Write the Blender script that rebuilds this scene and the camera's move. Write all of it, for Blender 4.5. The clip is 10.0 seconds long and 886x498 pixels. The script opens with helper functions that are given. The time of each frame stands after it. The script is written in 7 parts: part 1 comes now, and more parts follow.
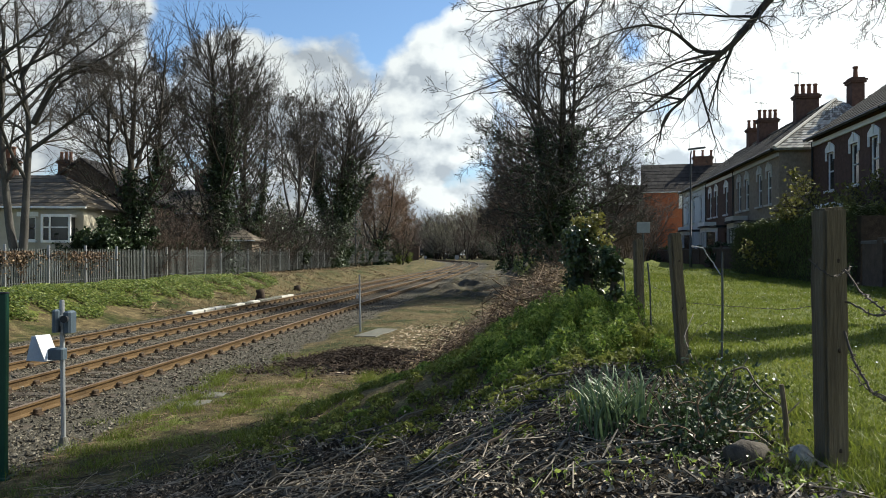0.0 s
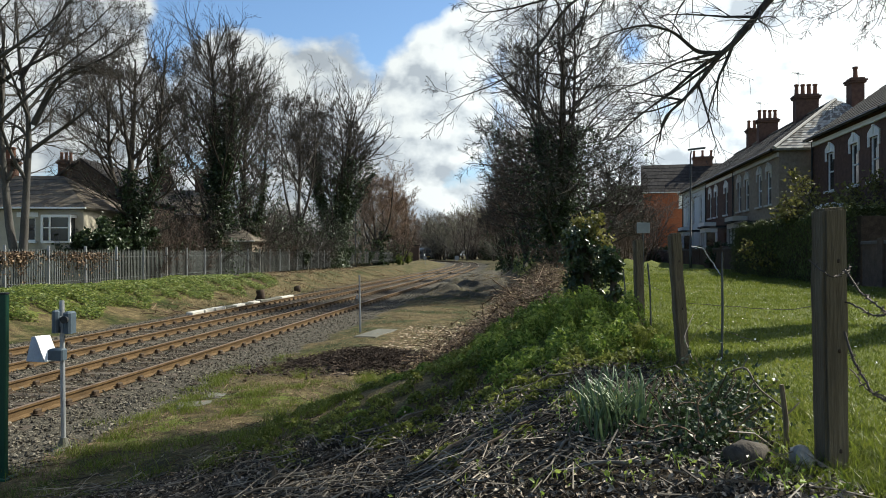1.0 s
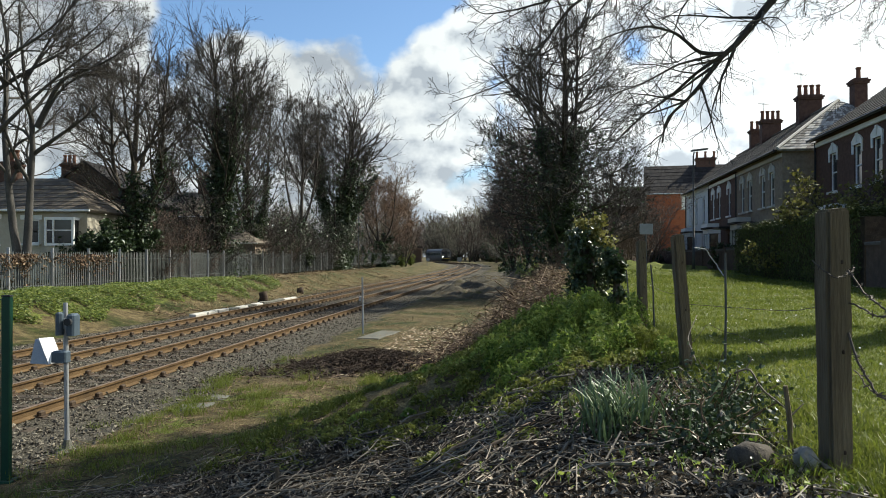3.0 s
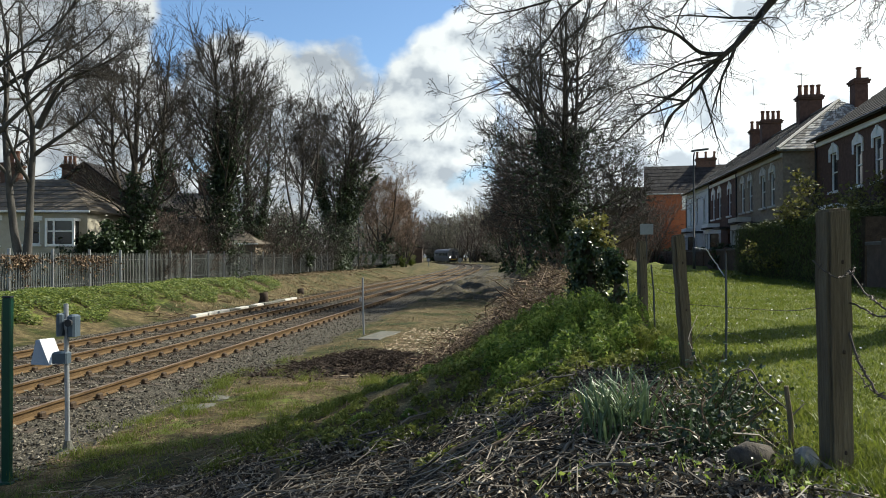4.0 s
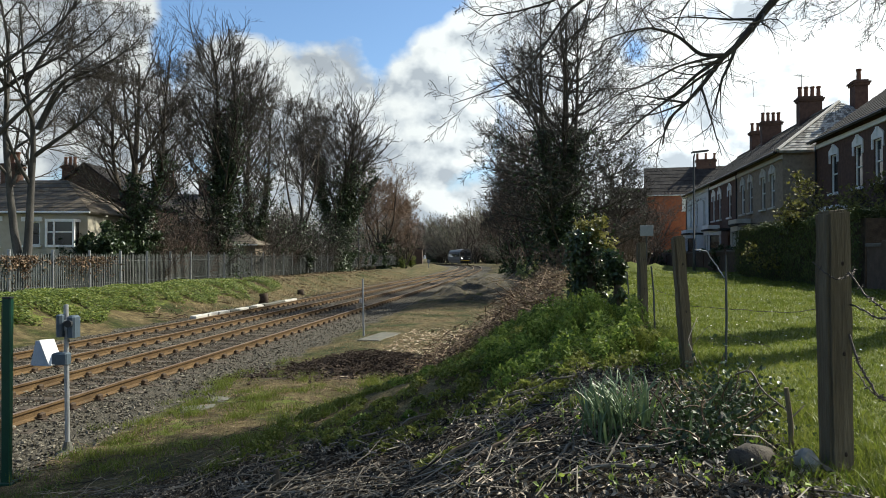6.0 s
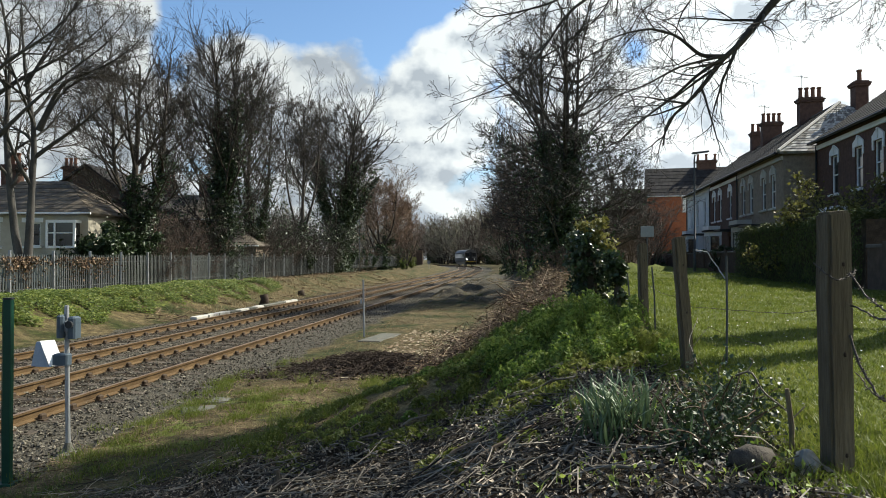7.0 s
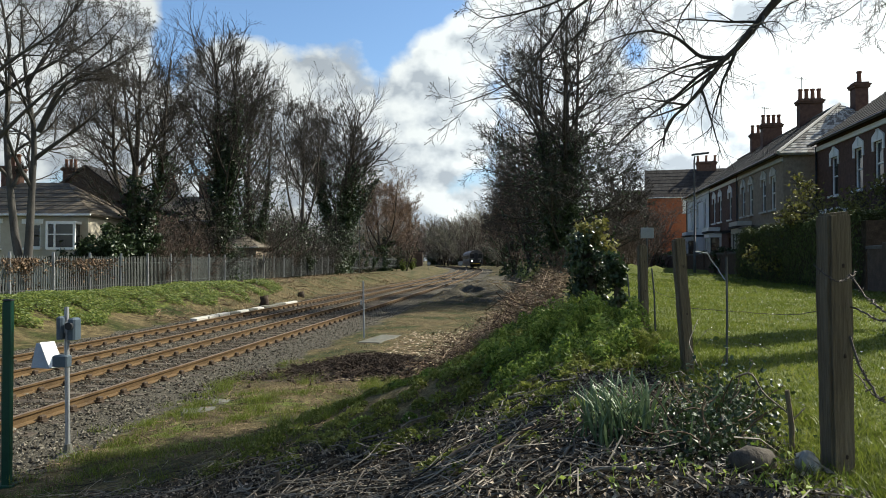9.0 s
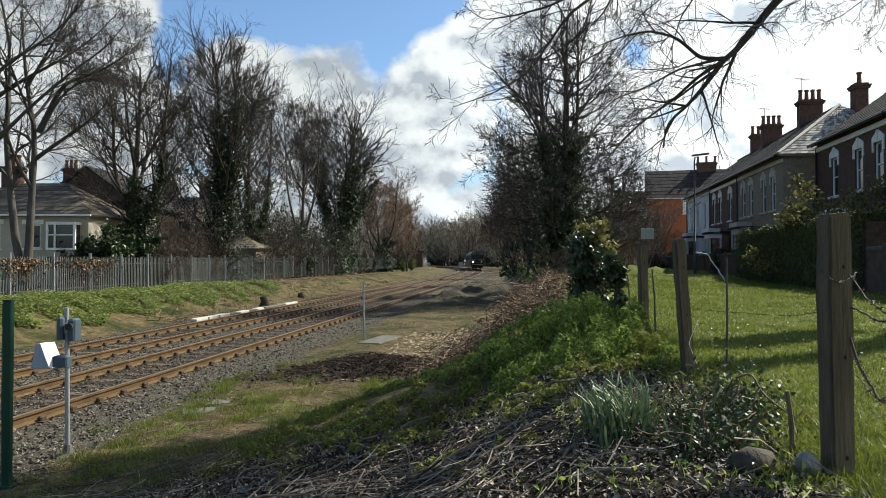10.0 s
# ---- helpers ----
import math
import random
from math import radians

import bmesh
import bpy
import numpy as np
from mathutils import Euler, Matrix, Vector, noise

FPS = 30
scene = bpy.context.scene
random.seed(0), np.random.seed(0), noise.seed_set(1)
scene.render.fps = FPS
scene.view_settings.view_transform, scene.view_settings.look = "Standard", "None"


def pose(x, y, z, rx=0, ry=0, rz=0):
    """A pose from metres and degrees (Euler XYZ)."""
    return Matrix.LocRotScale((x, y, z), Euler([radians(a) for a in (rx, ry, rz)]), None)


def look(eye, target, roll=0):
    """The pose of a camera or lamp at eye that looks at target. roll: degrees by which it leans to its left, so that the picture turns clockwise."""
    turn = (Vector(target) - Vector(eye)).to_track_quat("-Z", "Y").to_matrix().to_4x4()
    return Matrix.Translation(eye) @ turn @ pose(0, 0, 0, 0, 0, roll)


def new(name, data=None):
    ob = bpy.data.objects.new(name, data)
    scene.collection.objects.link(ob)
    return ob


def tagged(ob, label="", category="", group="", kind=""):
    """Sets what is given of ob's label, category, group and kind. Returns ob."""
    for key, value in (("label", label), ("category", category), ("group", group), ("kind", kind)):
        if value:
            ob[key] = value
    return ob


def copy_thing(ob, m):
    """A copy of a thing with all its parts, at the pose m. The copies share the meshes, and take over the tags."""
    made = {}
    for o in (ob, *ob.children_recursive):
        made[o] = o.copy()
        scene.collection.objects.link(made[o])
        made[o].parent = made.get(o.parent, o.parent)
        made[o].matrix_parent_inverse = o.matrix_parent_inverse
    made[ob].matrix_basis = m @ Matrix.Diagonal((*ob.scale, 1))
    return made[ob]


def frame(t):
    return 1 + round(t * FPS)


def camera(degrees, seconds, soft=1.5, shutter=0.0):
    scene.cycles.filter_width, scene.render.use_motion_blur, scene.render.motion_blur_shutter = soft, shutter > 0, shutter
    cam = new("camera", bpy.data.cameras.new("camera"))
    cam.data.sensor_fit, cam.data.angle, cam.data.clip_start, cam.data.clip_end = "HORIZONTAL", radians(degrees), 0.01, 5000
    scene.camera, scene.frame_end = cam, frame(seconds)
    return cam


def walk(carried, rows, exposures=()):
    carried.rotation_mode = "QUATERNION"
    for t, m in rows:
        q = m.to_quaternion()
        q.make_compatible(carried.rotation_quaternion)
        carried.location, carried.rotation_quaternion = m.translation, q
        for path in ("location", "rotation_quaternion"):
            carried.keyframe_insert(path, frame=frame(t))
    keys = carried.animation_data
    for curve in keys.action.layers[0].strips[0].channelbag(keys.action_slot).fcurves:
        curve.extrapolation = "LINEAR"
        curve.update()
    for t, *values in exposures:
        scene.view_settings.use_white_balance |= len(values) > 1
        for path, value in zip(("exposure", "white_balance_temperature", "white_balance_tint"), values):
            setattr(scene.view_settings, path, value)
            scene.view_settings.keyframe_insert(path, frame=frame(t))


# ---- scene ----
cam = camera(64, 10.0, soft=0.9)
EYE = (0.0, 0.0, 2.1)


def eye(pitch, yaw, roll):
    """The camera's pose from its tilt above the level, its turn to the left and its lean."""
    return pose(*EYE, 90 + pitch, 0, yaw) @ pose(0, 0, 0, 0, 0, roll)


walk(cam, [
    (0.0, eye(0.445, -0.206, 0.149)), (0.5, eye(0.468, -0.183, 0.149)), (1.0, eye(0.480, -0.210, 0.127)),
    (1.5, eye(0.514, -0.114, 0.106)), (2.0, eye(0.560, -0.069, 0.064)), (2.5, eye(0.582, -0.014, 0.064)),
    (3.2, eye(0.625, 0.022, 0.0)), (4.0, eye(0.651, 0.046, -0.05)), (4.5, eye(0.662, 0.023, -0.042)), (5.0, eye(0.685, 0.0, 0.0)),
    (5.5, eye(0.715, 0.023, 0.012)), (6.2, eye(0.765, 0.06, 0.005)), (7.0, eye(0.822, 0.091, 0.0)), (7.5, eye(0.845, 0.137, -0.042)),
    (8.0, eye(0.856, 0.137, -0.021)), (8.5, eye(0.868, 0.114, 0.0)), (9.0, eye(0.936, 0.091, 0.0)),
    (9.5, eye(0.970, 0.114, 0.021)), (10.0, eye(0.993, 0.10, 0.021)),
], exposures=[(0.0, 0.77, 6350, 4), (10.0, 0.77, 6350, 4)])

# ---- light ----
SUN_AZ, SUN_EL = 59.0, 43.0          # degrees right of the view, degrees up
sun_way = Vector((math.sin(radians(SUN_AZ)) * math.cos(radians(SUN_EL)), math.cos(radians(SUN_AZ)) * math.cos(radians(SUN_EL)), math.sin(radians(SUN_EL))))
sun_data = bpy.data.lights.new("sun", "SUN")
sun_data.energy, sun_data.angle, sun_data.color = 5.0, radians(0.6), (1.0, 0.92, 0.80)
sun_lamp = new("sun", sun_data)
sun_lamp.matrix_world = look(sun_way * 80, (0, 0, 0))


def build_world():
    w = bpy.data.worlds.new("sky")
    scene.world = w
    w.use_nodes = True
    nt = w.node_tree
    nt.nodes.clear()
    out = nt.nodes.new("ShaderNodeOutputWorld")
    bg = nt.nodes.new("ShaderNodeBackground")
    bg.inputs["Strength"].default_value = 0.070
    sky = nt.nodes.new("ShaderNodeTexSky")
    sky.sky_type, sky.sun_disc = "NISHITA", False
    sky.sun_elevation, sky.sun_rotation = radians(SUN_EL), radians(SUN_AZ)
    sky.air_density, sky.dust_density, sky.ozone_density = 1.0, 0.6, 2.0
    tc = nt.nodes.new("ShaderNodeTexCoord")

    def noise_of(scale, detail, rough, stretch, offset):
        mp = nt.nodes.new("ShaderNodeMapping")
        mp.inputs["Scale"].default_value = stretch
        mp.inputs["Location"].default_value = offset
        nt.links.new(tc.outputs["Generated"], mp.inputs["Vector"])
        n = nt.nodes.new("ShaderNodeTexNoise")
        n.inputs["Scale"].default_value, n.inputs["Detail"].default_value, n.inputs["Roughness"].default_value = scale, detail, rough
        nt.links.new(mp.outputs["Vector"], n.inputs["Vector"])
        return n.outputs["Fac"]

    def op(kind, a, b):
        m = nt.nodes.new("ShaderNodeMath")
        m.operation = kind
        for s, v in zip(m.inputs, (a, b)):
            if isinstance(v, (int, float)):
                s.default_value = v
            else:
                nt.links.new(v, s)
        return m.outputs[0]

    def ramp(fac, stops):
        r = nt.nodes.new("ShaderNodeValToRGB")
        while len(r.color_ramp.elements) < len(stops):
            r.color_ramp.elements.new(0.5)
        for e, (p, c) in zip(r.color_ramp.elements, stops):
            e.position, e.color = p, (*c, 1)
        nt.links.new(fac, r.inputs["Fac"])
        return r.outputs["Color"]

    # cumulus cover grows towards the horizon and towards the sun; a blue gap lies overhead
    cover = noise_of(3.6, 10, 0.55, (1, 1, 1.7), (3.3, 1.2, 0.35))
    sep = nt.nodes.new("ShaderNodeSeparateXYZ")
    nt.links.new(tc.outputs["Generated"], sep.inputs[0])
    gap = nt.nodes.new("ShaderNodeVectorMath")
    gap.operation = "DISTANCE"
    nt.links.new(tc.outputs["Generated"], gap.inputs[0])
    gap.inputs[1].default_value = CLOUD_GAP
    hole = op("MULTIPLY", op("SUBTRACT", 0.21, gap.outputs["Value"]), 2.0)
    hole = op("MAXIMUM", hole, -0.10)
    lean = op("MULTIPLY", op("MAXIMUM", sep.outputs["X"], -0.3), 0.22)
    low = op("MULTIPLY", op("SUBTRACT", 0.30, sep.outputs["Z"]), 0.25)
    fac = op("ADD", op("ADD", op("SUBTRACT", cover, hole), lean), low)
    # the cover breaks up away from the bank of cloud ahead
    thin = op("MINIMUM", op("MULTIPLY", op("MAXIMUM", op("SUBTRACT", 0.6, sep.outputs["Y"]), 0.0), 0.20), 0.12)
    fac = op("SUBTRACT", fac, thin)
    # heaps of cumulus in the north: bearing and rise of each heap's middle, and its half width, in thousandths
    inv = op("DIVIDE", 1.0, op("MAXIMUM", sep.outputs["Y"], 0.05))
    east, up = op("MULTIPLY", sep.outputs["X"], inv), op("MULTIPLY", sep.outputs["Z"], inv)
    heaps = op("MULTIPLY", op("SUBTRACT", 0.118, up), 9.0)
    heaps = op("MAXIMUM", heaps, op("MINIMUM", op("MULTIPLY", op("SUBTRACT", east, 0.075), 9.0), 0.42))
    for mx, my, mr in CUMULUS:
        dx, dy = op("SUBTRACT", east, mx / 1000), op("SUBTRACT", up, my / 1000)
        dist = op("SQRT", op("ADD", op("MULTIPLY", dx, dx), op("MULTIPLY", dy, dy)), 0.0)
        heaps = op("MAXIMUM", heaps, op("MULTIPLY", op("SUBTRACT", mr / 1000, dist), 14.0))
    heaps = op("MINIMUM", heaps, 0.6)
    for mx, my, mr in BREAKS:
        dx, dy = op("SUBTRACT", east, mx / 1000), op("SUBTRACT", up, my / 1000)
        dist = op("SQRT", op("ADD", op("MULTIPLY", dx, dx), op("MULTIPLY", dy, dy)), 0.0)
        heaps = op("SUBTRACT", heaps, op("MAXIMUM", op("MULTIPLY", op("SUBTRACT", mr / 1000, dist), 14.0), 0.0))
    puff = noise_of(11.0, 9, 0.56, (1, 1, 1.25), (1.3, 0.2, 0.75))
    heaps = op("ADD", op("MULTIPLY", op("ADD", heaps, op("MULTIPLY", op("SUBTRACT", puff, 0.5), 1.25)), 0.19), 0.487)
    ahead = op("MINIMUM", op("MAXIMUM", op("MULTIPLY", op("SUBTRACT", sep.outputs["Y"], 0.55), 6.0), 0.0), 1.0)
    fac = op("ADD", op("MULTIPLY", heaps, ahead), op("MULTIPLY", fac, op("SUBTRACT", 1.0, ahead)))
    mask = ramp(fac, [(0.46, (0, 0, 0)), (0.515, (1, 1, 1))])
    # the sides of the clouds that face the sun are lit
    lit = noise_of(11.0, 6, 0.5, (1, 1, 1.25), (1.3 + 0.014, 0.2 + 0.006, 0.75 + 0.022))
    flat = noise_of(11.0, 6, 0.5, (1, 1, 1.25), (1.3, 0.2, 0.75))
    shade = noise_of(2.2, 4, 0.5, (1, 1, 2.6), (7.1, 0.4, 2.2))
    body = op("ADD", op("MULTIPLY", op("SUBTRACT", flat, lit), 2.0), op("ADD", op("MULTIPLY", shade, 0.35), op("ADD", op("MULTIPLY", op("MAXIMUM", sep.outputs["X"], -0.1), 0.30), 0.33)))
    colour = ramp(body, [(0.32, (5.2, 5.6, 6.2)), (0.48, (7.8, 8.1, 8.5)), (0.64, (9.9, 10.0, 10.0))])
    toward = op("ADD", op("MULTIPLY", sep.outputs["X"], 0.75), 0.85)
    toward = op("MINIMUM", op("MAXIMUM", toward, 0.68), 1.22)
    toward = op("SUBTRACT", toward, op("MULTIPLY", op("MINIMUM", op("MAXIMUM", op("SUBTRACT", 0.5, sep.outputs["Y"]), 0.0), 0.8), 0.5))
    glow = nt.nodes.new("ShaderNodeVectorMath")
    glow.operation = "SCALE"
    nt.links.new(colour, glow.inputs[0])
    nt.links.new(toward, glow.inputs["Scale"])
    colour = glow.outputs["Vector"]
    mix = nt.nodes.new("ShaderNodeMixRGB")
    nt.links.new(mask, mix.inputs["Fac"])
    blue = nt.nodes.new("ShaderNodeMixRGB")
    blue.blend_type = "MULTIPLY"
    blue.inputs["Fac"].default_value, blue.inputs["Color2"].default_value = 1.0, (1.14, 1.24, 1.36, 1)
    nt.links.new(sky.outputs["Color"], blue.inputs["Color1"])
    nt.links.new(blue.outputs["Color"], mix.inputs["Color1"])
    nt.links.new(colour, mix.inputs["Color2"])
    nt.links.new(mix.outputs["Color"], bg.inputs["Color"])
    nt.links.new(bg.outputs["Background"], out.inputs["Surface"])


CUMULUS = ((-530, 316, 130), (-625, 205, 120), (-455, 180, 105), (-300, 220, 95), (-228, 250, 52), (-190, 252, 48), (-150, 245, 46), (-115, 228, 40), (-75, 222, 44),
           (-103, 185, 36), (-40, 236, 58), (0, 270, 56), (46, 305, 60), (92, 345, 66), (5, 196, 80), (-150, 170, 100), (-50, 150, 90))
BREAKS = ((-92, 226, 13), (268, 292, 38), (318, 214, 40), (205, 350, 30), (380, 352, 26), (-515, 238, 34), (-440, 130, 34))
CLOUD_GAP = (-0.15, 0.89, 0.43)
build_world()


# ---- materials ----
def material(name, stops, scale=6.0, rough=0.8, bump=0.3, fine=40.0, metal=0.0, stretch=(1, 1, 1), island=0.0, by_object=0.0, spec=0.3, glow=0.0, see=0.0):
    """A surface whose colour wanders between the stops at two sizes, with fine relief; island and by_object vary it from piece to piece."""
    m = bpy.data.materials.new(name)
    m.use_nodes = True
    nt = m.node_tree
    p = nt.nodes["Principled BSDF"]
    p.inputs["Roughness"].default_value, p.inputs["Metallic"].default_value = rough, metal
    p.inputs["Specular IOR Level"].default_value = spec
    tc = nt.nodes.new("ShaderNodeTexCoord")
    mp = nt.nodes.new("ShaderNodeMapping")
    mp.inputs["Scale"].default_value = stretch
    nt.links.new(tc.outputs["Object"], mp.inputs["Vector"])
    big = nt.nodes.new("ShaderNodeTexNoise")
    big.inputs["Scale"].default_value, big.inputs["Detail"].default_value = scale, 5
    small = nt.nodes.new("ShaderNodeTexNoise")
    small.inputs["Scale"].default_value, small.inputs["Detail"].default_value, small.inputs["Roughness"].default_value = fine, 4, 0.65
    for n in (big, small):
        nt.links.new(mp.outputs["Vector"], n.inputs["Vector"])
    mixer = nt.nodes.new("ShaderNodeMath")
    mixer.operation = "MULTIPLY_ADD"
    mixer.inputs[1].default_value = 0.55
    nt.links.new(big.outputs["Fac"], mixer.inputs[0])
    second = nt.nodes.new("ShaderNodeMath")
    second.operation = "MULTIPLY_ADD"
    second.inputs[1].default_value, second.inputs[2].default_value = 0.45, 0.0
    nt.links.new(small.outputs["Fac"], second.inputs[0])
    nt.links.new(second.outputs[0], mixer.inputs[2])
    fac = mixer.outputs[0]
    for amount, node, socket in ((island, "ShaderNodeNewGeometry", "Random Per Island"), (by_object, "ShaderNodeObjectInfo", "Random")):
        if amount:
            src = nt.nodes.new(node)
            add = nt.nodes.new("ShaderNodeMath")
            add.operation = "MULTIPLY_ADD"
            add.inputs[1].default_value = amount
            nt.links.new(src.outputs[socket], add.inputs[0])
            sub = nt.nodes.new("ShaderNodeMath")
            sub.operation = "SUBTRACT"
            sub.inputs[1].default_value = amount / 2
            nt.links.new(add.outputs[0], sub.inputs[0])
            nt.links.new(fac, add.inputs[2])
            fac = sub.outputs[0]
    r = nt.nodes.new("ShaderNodeValToRGB")
    while len(r.color_ramp.elements) < len(stops):
        r.color_ramp.elements.new(0.5)
    for k, (e, c) in enumerate(zip(r.color_ramp.elements, stops)):
        e.position, e.color = 0.3 + 0.4 * k / max(1, len(stops) - 1), (*c, 1)
    nt.links.new(fac, r.inputs["Fac"])
    nt.links.new(r.outputs["Color"], p.inputs["Base Color"])
    if bump:
        b = nt.nodes.new("ShaderNodeBump")
        b.inputs["Strength"].default_value, b.inputs["Distance"].default_value = bump, 0.02
        nt.links.new(small.outputs["Fac"], b.inputs["Height"])
        nt.links.new(b.outputs["Normal"], p.inputs["Normal"])
    if glow:
        nt.links.new(r.outputs["Color"], p.inputs["Emission Color"])
        p.inputs["Emission Strength"].default_value = glow
    if see:
        tr = nt.nodes.new("ShaderNodeBsdfTranslucent")
        nt.links.new(r.outputs["Color"], tr.inputs["Color"])
        mx = nt.nodes.new("ShaderNodeMixShader")
        mx.inputs["Fac"].default_value = see
        nt.links.new(p.outputs[0], mx.inputs[1])
        nt.links.new(tr.outputs[0], mx.inputs[2])
        nt.links.new(mx.outputs[0], nt.nodes["Material Output"].inputs["Surface"])
    return m


BARK = material("bark", [(0.025, 0.021, 0.017), (0.055, 0.046, 0.037), (0.10, 0.088, 0.07)], 3, 0.95, 0.8, 25, stretch=(1, 1, 0.35))
SMOOTHBARK = material("smooth_bark", [(0.035, 0.033, 0.03), (0.065, 0.061, 0.055), (0.11, 0.103, 0.09)], 3, 0.85, 0.4, 20, stretch=(1, 1, 0.5))
TWIG = material("twig", [(0.034, 0.029, 0.024), (0.07, 0.06, 0.05)], 2, 0.9, 0, 20, island=0.2)
TWIG_RED = material("reddish_twig", [(0.085, 0.06, 0.047), (0.145, 0.105, 0.082)], 2, 0.9, 0, 20, island=0.2)
TWIG_RUST = material("rust_twig", [(0.15, 0.10, 0.068), (0.25, 0.175, 0.122)], 2, 0.9, 0, 20, island=0.2)
IVY = material("ivy_leaf", [(0.012, 0.022, 0.009), (0.028, 0.05, 0.016), (0.055, 0.085, 0.03)], 2, 0.42, 0, 12, island=0.35, spec=0.45, see=0.15)
LEAF = material("weed_leaf", [(0.06, 0.105, 0.018), (0.175, 0.245, 0.04), (0.34, 0.40, 0.095)], 1.2, 0.5, 0, 12, island=0.35, see=0.45)
WEED = material("bank_leaf", [(0.05, 0.08, 0.013), (0.115, 0.155, 0.027), (0.215, 0.245, 0.056)], 1.2, 0.5, 0, 12, island=0.4, see=0.4)
GRASS = material("grass_blade", [(0.07, 0.095, 0.012), (0.125, 0.155, 0.023), (0.20, 0.21, 0.048)], 0.8, 0.5, 0, 9, island=0.25, see=0.5)
VERGE = material("verge_blade", [(0.045, 0.07, 0.014), (0.085, 0.122, 0.026), (0.155, 0.18, 0.055)], 0.9, 0.6, 0, 9, island=0.35, see=0.35)
STRAW = material("dry_stalk", [(0.13, 0.09, 0.045), (0.24, 0.18, 0.10), (0.36, 0.29, 0.18)], 1.5, 0.85, 0, 12, island=0.35)
CHIP = material("wood_chip", [(0.013, 0.010, 0.006), (0.06, 0.045, 0.029), (0.34, 0.275, 0.195)], 1.3, 0.55, 0.2, 30, island=0.55, spec=0.4)
STONE = material("ballast_stone", [(0.036, 0.031, 0.023), (0.082, 0.072, 0.054), (0.20, 0.178, 0.138)], 1.4, 0.9, 0.4, 40, island=0.45)
RUST = material("rusty_rail", [(0.052, 0.032, 0.014), (0.10, 0.061, 0.026), (0.165, 0.106, 0.046)], 3, 0.75, 0.4, 60, metal=0.15)
POLISH = material("worn_rail_top", [(0.22, 0.14, 0.09), (0.36, 0.26, 0.18)], 4, 0.4, 0.1, 60, metal=0.6)
CHAIR = material("oily_iron", [(0.03, 0.02, 0.012), (0.07, 0.045, 0.026)], 4, 0.8, 0.3, 40)
SLEEPER = material("sleeper", [(0.035, 0.027, 0.02), (0.07, 0.055, 0.04), (0.12, 0.098, 0.075)], 4, 0.9, 0.5, 40, by_object=0.2)
GALV = material("galvanised_steel", [(0.062, 0.068, 0.065), (0.118, 0.128, 0.124)], 2, 0.55, 0.15, 30, metal=0.35, by_object=0.25)
GREYPAINT = material("grey_steel_post", [(0.24, 0.25, 0.26), (0.36, 0.37, 0.38)], 5, 0.5, 0.1, 60, metal=0.3)
GREEN = material("green_coated_steel", [(0.004, 0.03, 0.018), (0.008, 0.05, 0.03)], 5, 0.45, 0.05, 60)
TIMBER = material("weathered_timber", [(0.065, 0.05, 0.031), (0.12, 0.096, 0.061), (0.195, 0.162, 0.108)], 3, 0.9, 0.7, 22, stretch=(4, 4, 0.3))
WIRE = material("rusty_wire", [(0.05, 0.04, 0.033), (0.12, 0.10, 0.085)], 8, 0.7, 0.1, 60, metal=0.5)
WHITE = material("white_paint", [(0.68, 0.68, 0.66), (0.82, 0.82, 0.80)], 3, 0.5, 0.05, 30)
BRICK = material("dark_red_brick", [(0.06, 0.035, 0.028), (0.10, 0.057, 0.043), (0.15, 0.09, 0.067)], 5, 0.9, 0.5, 30)
CREAM = material("cream_render", [(0.36, 0.32, 0.25), (0.48, 0.44, 0.35)], 3, 0.85, 0.2, 30)
ORANGE = material("orange_brick", [(0.24, 0.075, 0.035), (0.33, 0.11, 0.05), (0.4, 0.15, 0.075)], 4, 0.9, 0.4, 30)
GREYBRICK = material("pale_brick", [(0.16, 0.125, 0.09), (0.25, 0.20, 0.15), (0.33, 0.275, 0.215)], 5, 0.9, 0.4, 30)
RENDERED = material("pale_render", [(0.50, 0.52, 0.52), (0.64, 0.66, 0.66)], 3, 0.85, 0.2, 30)
SLATE = material("slate", [(0.02, 0.018, 0.0175), (0.038, 0.034, 0.033), (0.062, 0.056, 0.053)], 3, 0.85, 0.3, 20, by_object=0.15, island=0.25, spec=0.15)
TILE = material("brown_roof_tile", [(0.085, 0.07, 0.053), (0.15, 0.127, 0.098)], 3, 0.85, 0.3, 20, by_object=0.3, island=0.25)
CLAY = material("clay_pot", [(0.13, 0.06, 0.04), (0.22, 0.11, 0.07)], 5, 0.85, 0.2, 30)
STONE_TRIM = material("painted_stone", [(0.42, 0.40, 0.35), (0.56, 0.53, 0.48)], 4, 0.8, 0.2, 30)
GLASS = material("window_glass", [(0.015, 0.018, 0.02), (0.03, 0.034, 0.038)], 1.5, 0.06, 0, 5, spec=0.8)
DARKPAINT = material("black_paint", [(0.012, 0.013, 0.015), (0.03, 0.032, 0.035)], 4, 0.45, 0.1, 40)
BLUEGREY = material("blue_grey_plastic", [(0.045, 0.065, 0.085), (0.08, 0.105, 0.13)], 5, 0.45, 0.1, 50)
CONCRETE = material("concrete", [(0.07, 0.068, 0.055), (0.16, 0.155, 0.13)], 4, 0.9, 0.4, 40)
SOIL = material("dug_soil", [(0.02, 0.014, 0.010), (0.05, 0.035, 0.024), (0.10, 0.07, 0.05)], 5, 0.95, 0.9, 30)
BODY = material("train_body_paint", [(0.08, 0.075, 0.07), (0.12, 0.112, 0.105)], 1.5, 0.7, 0.05, 20)
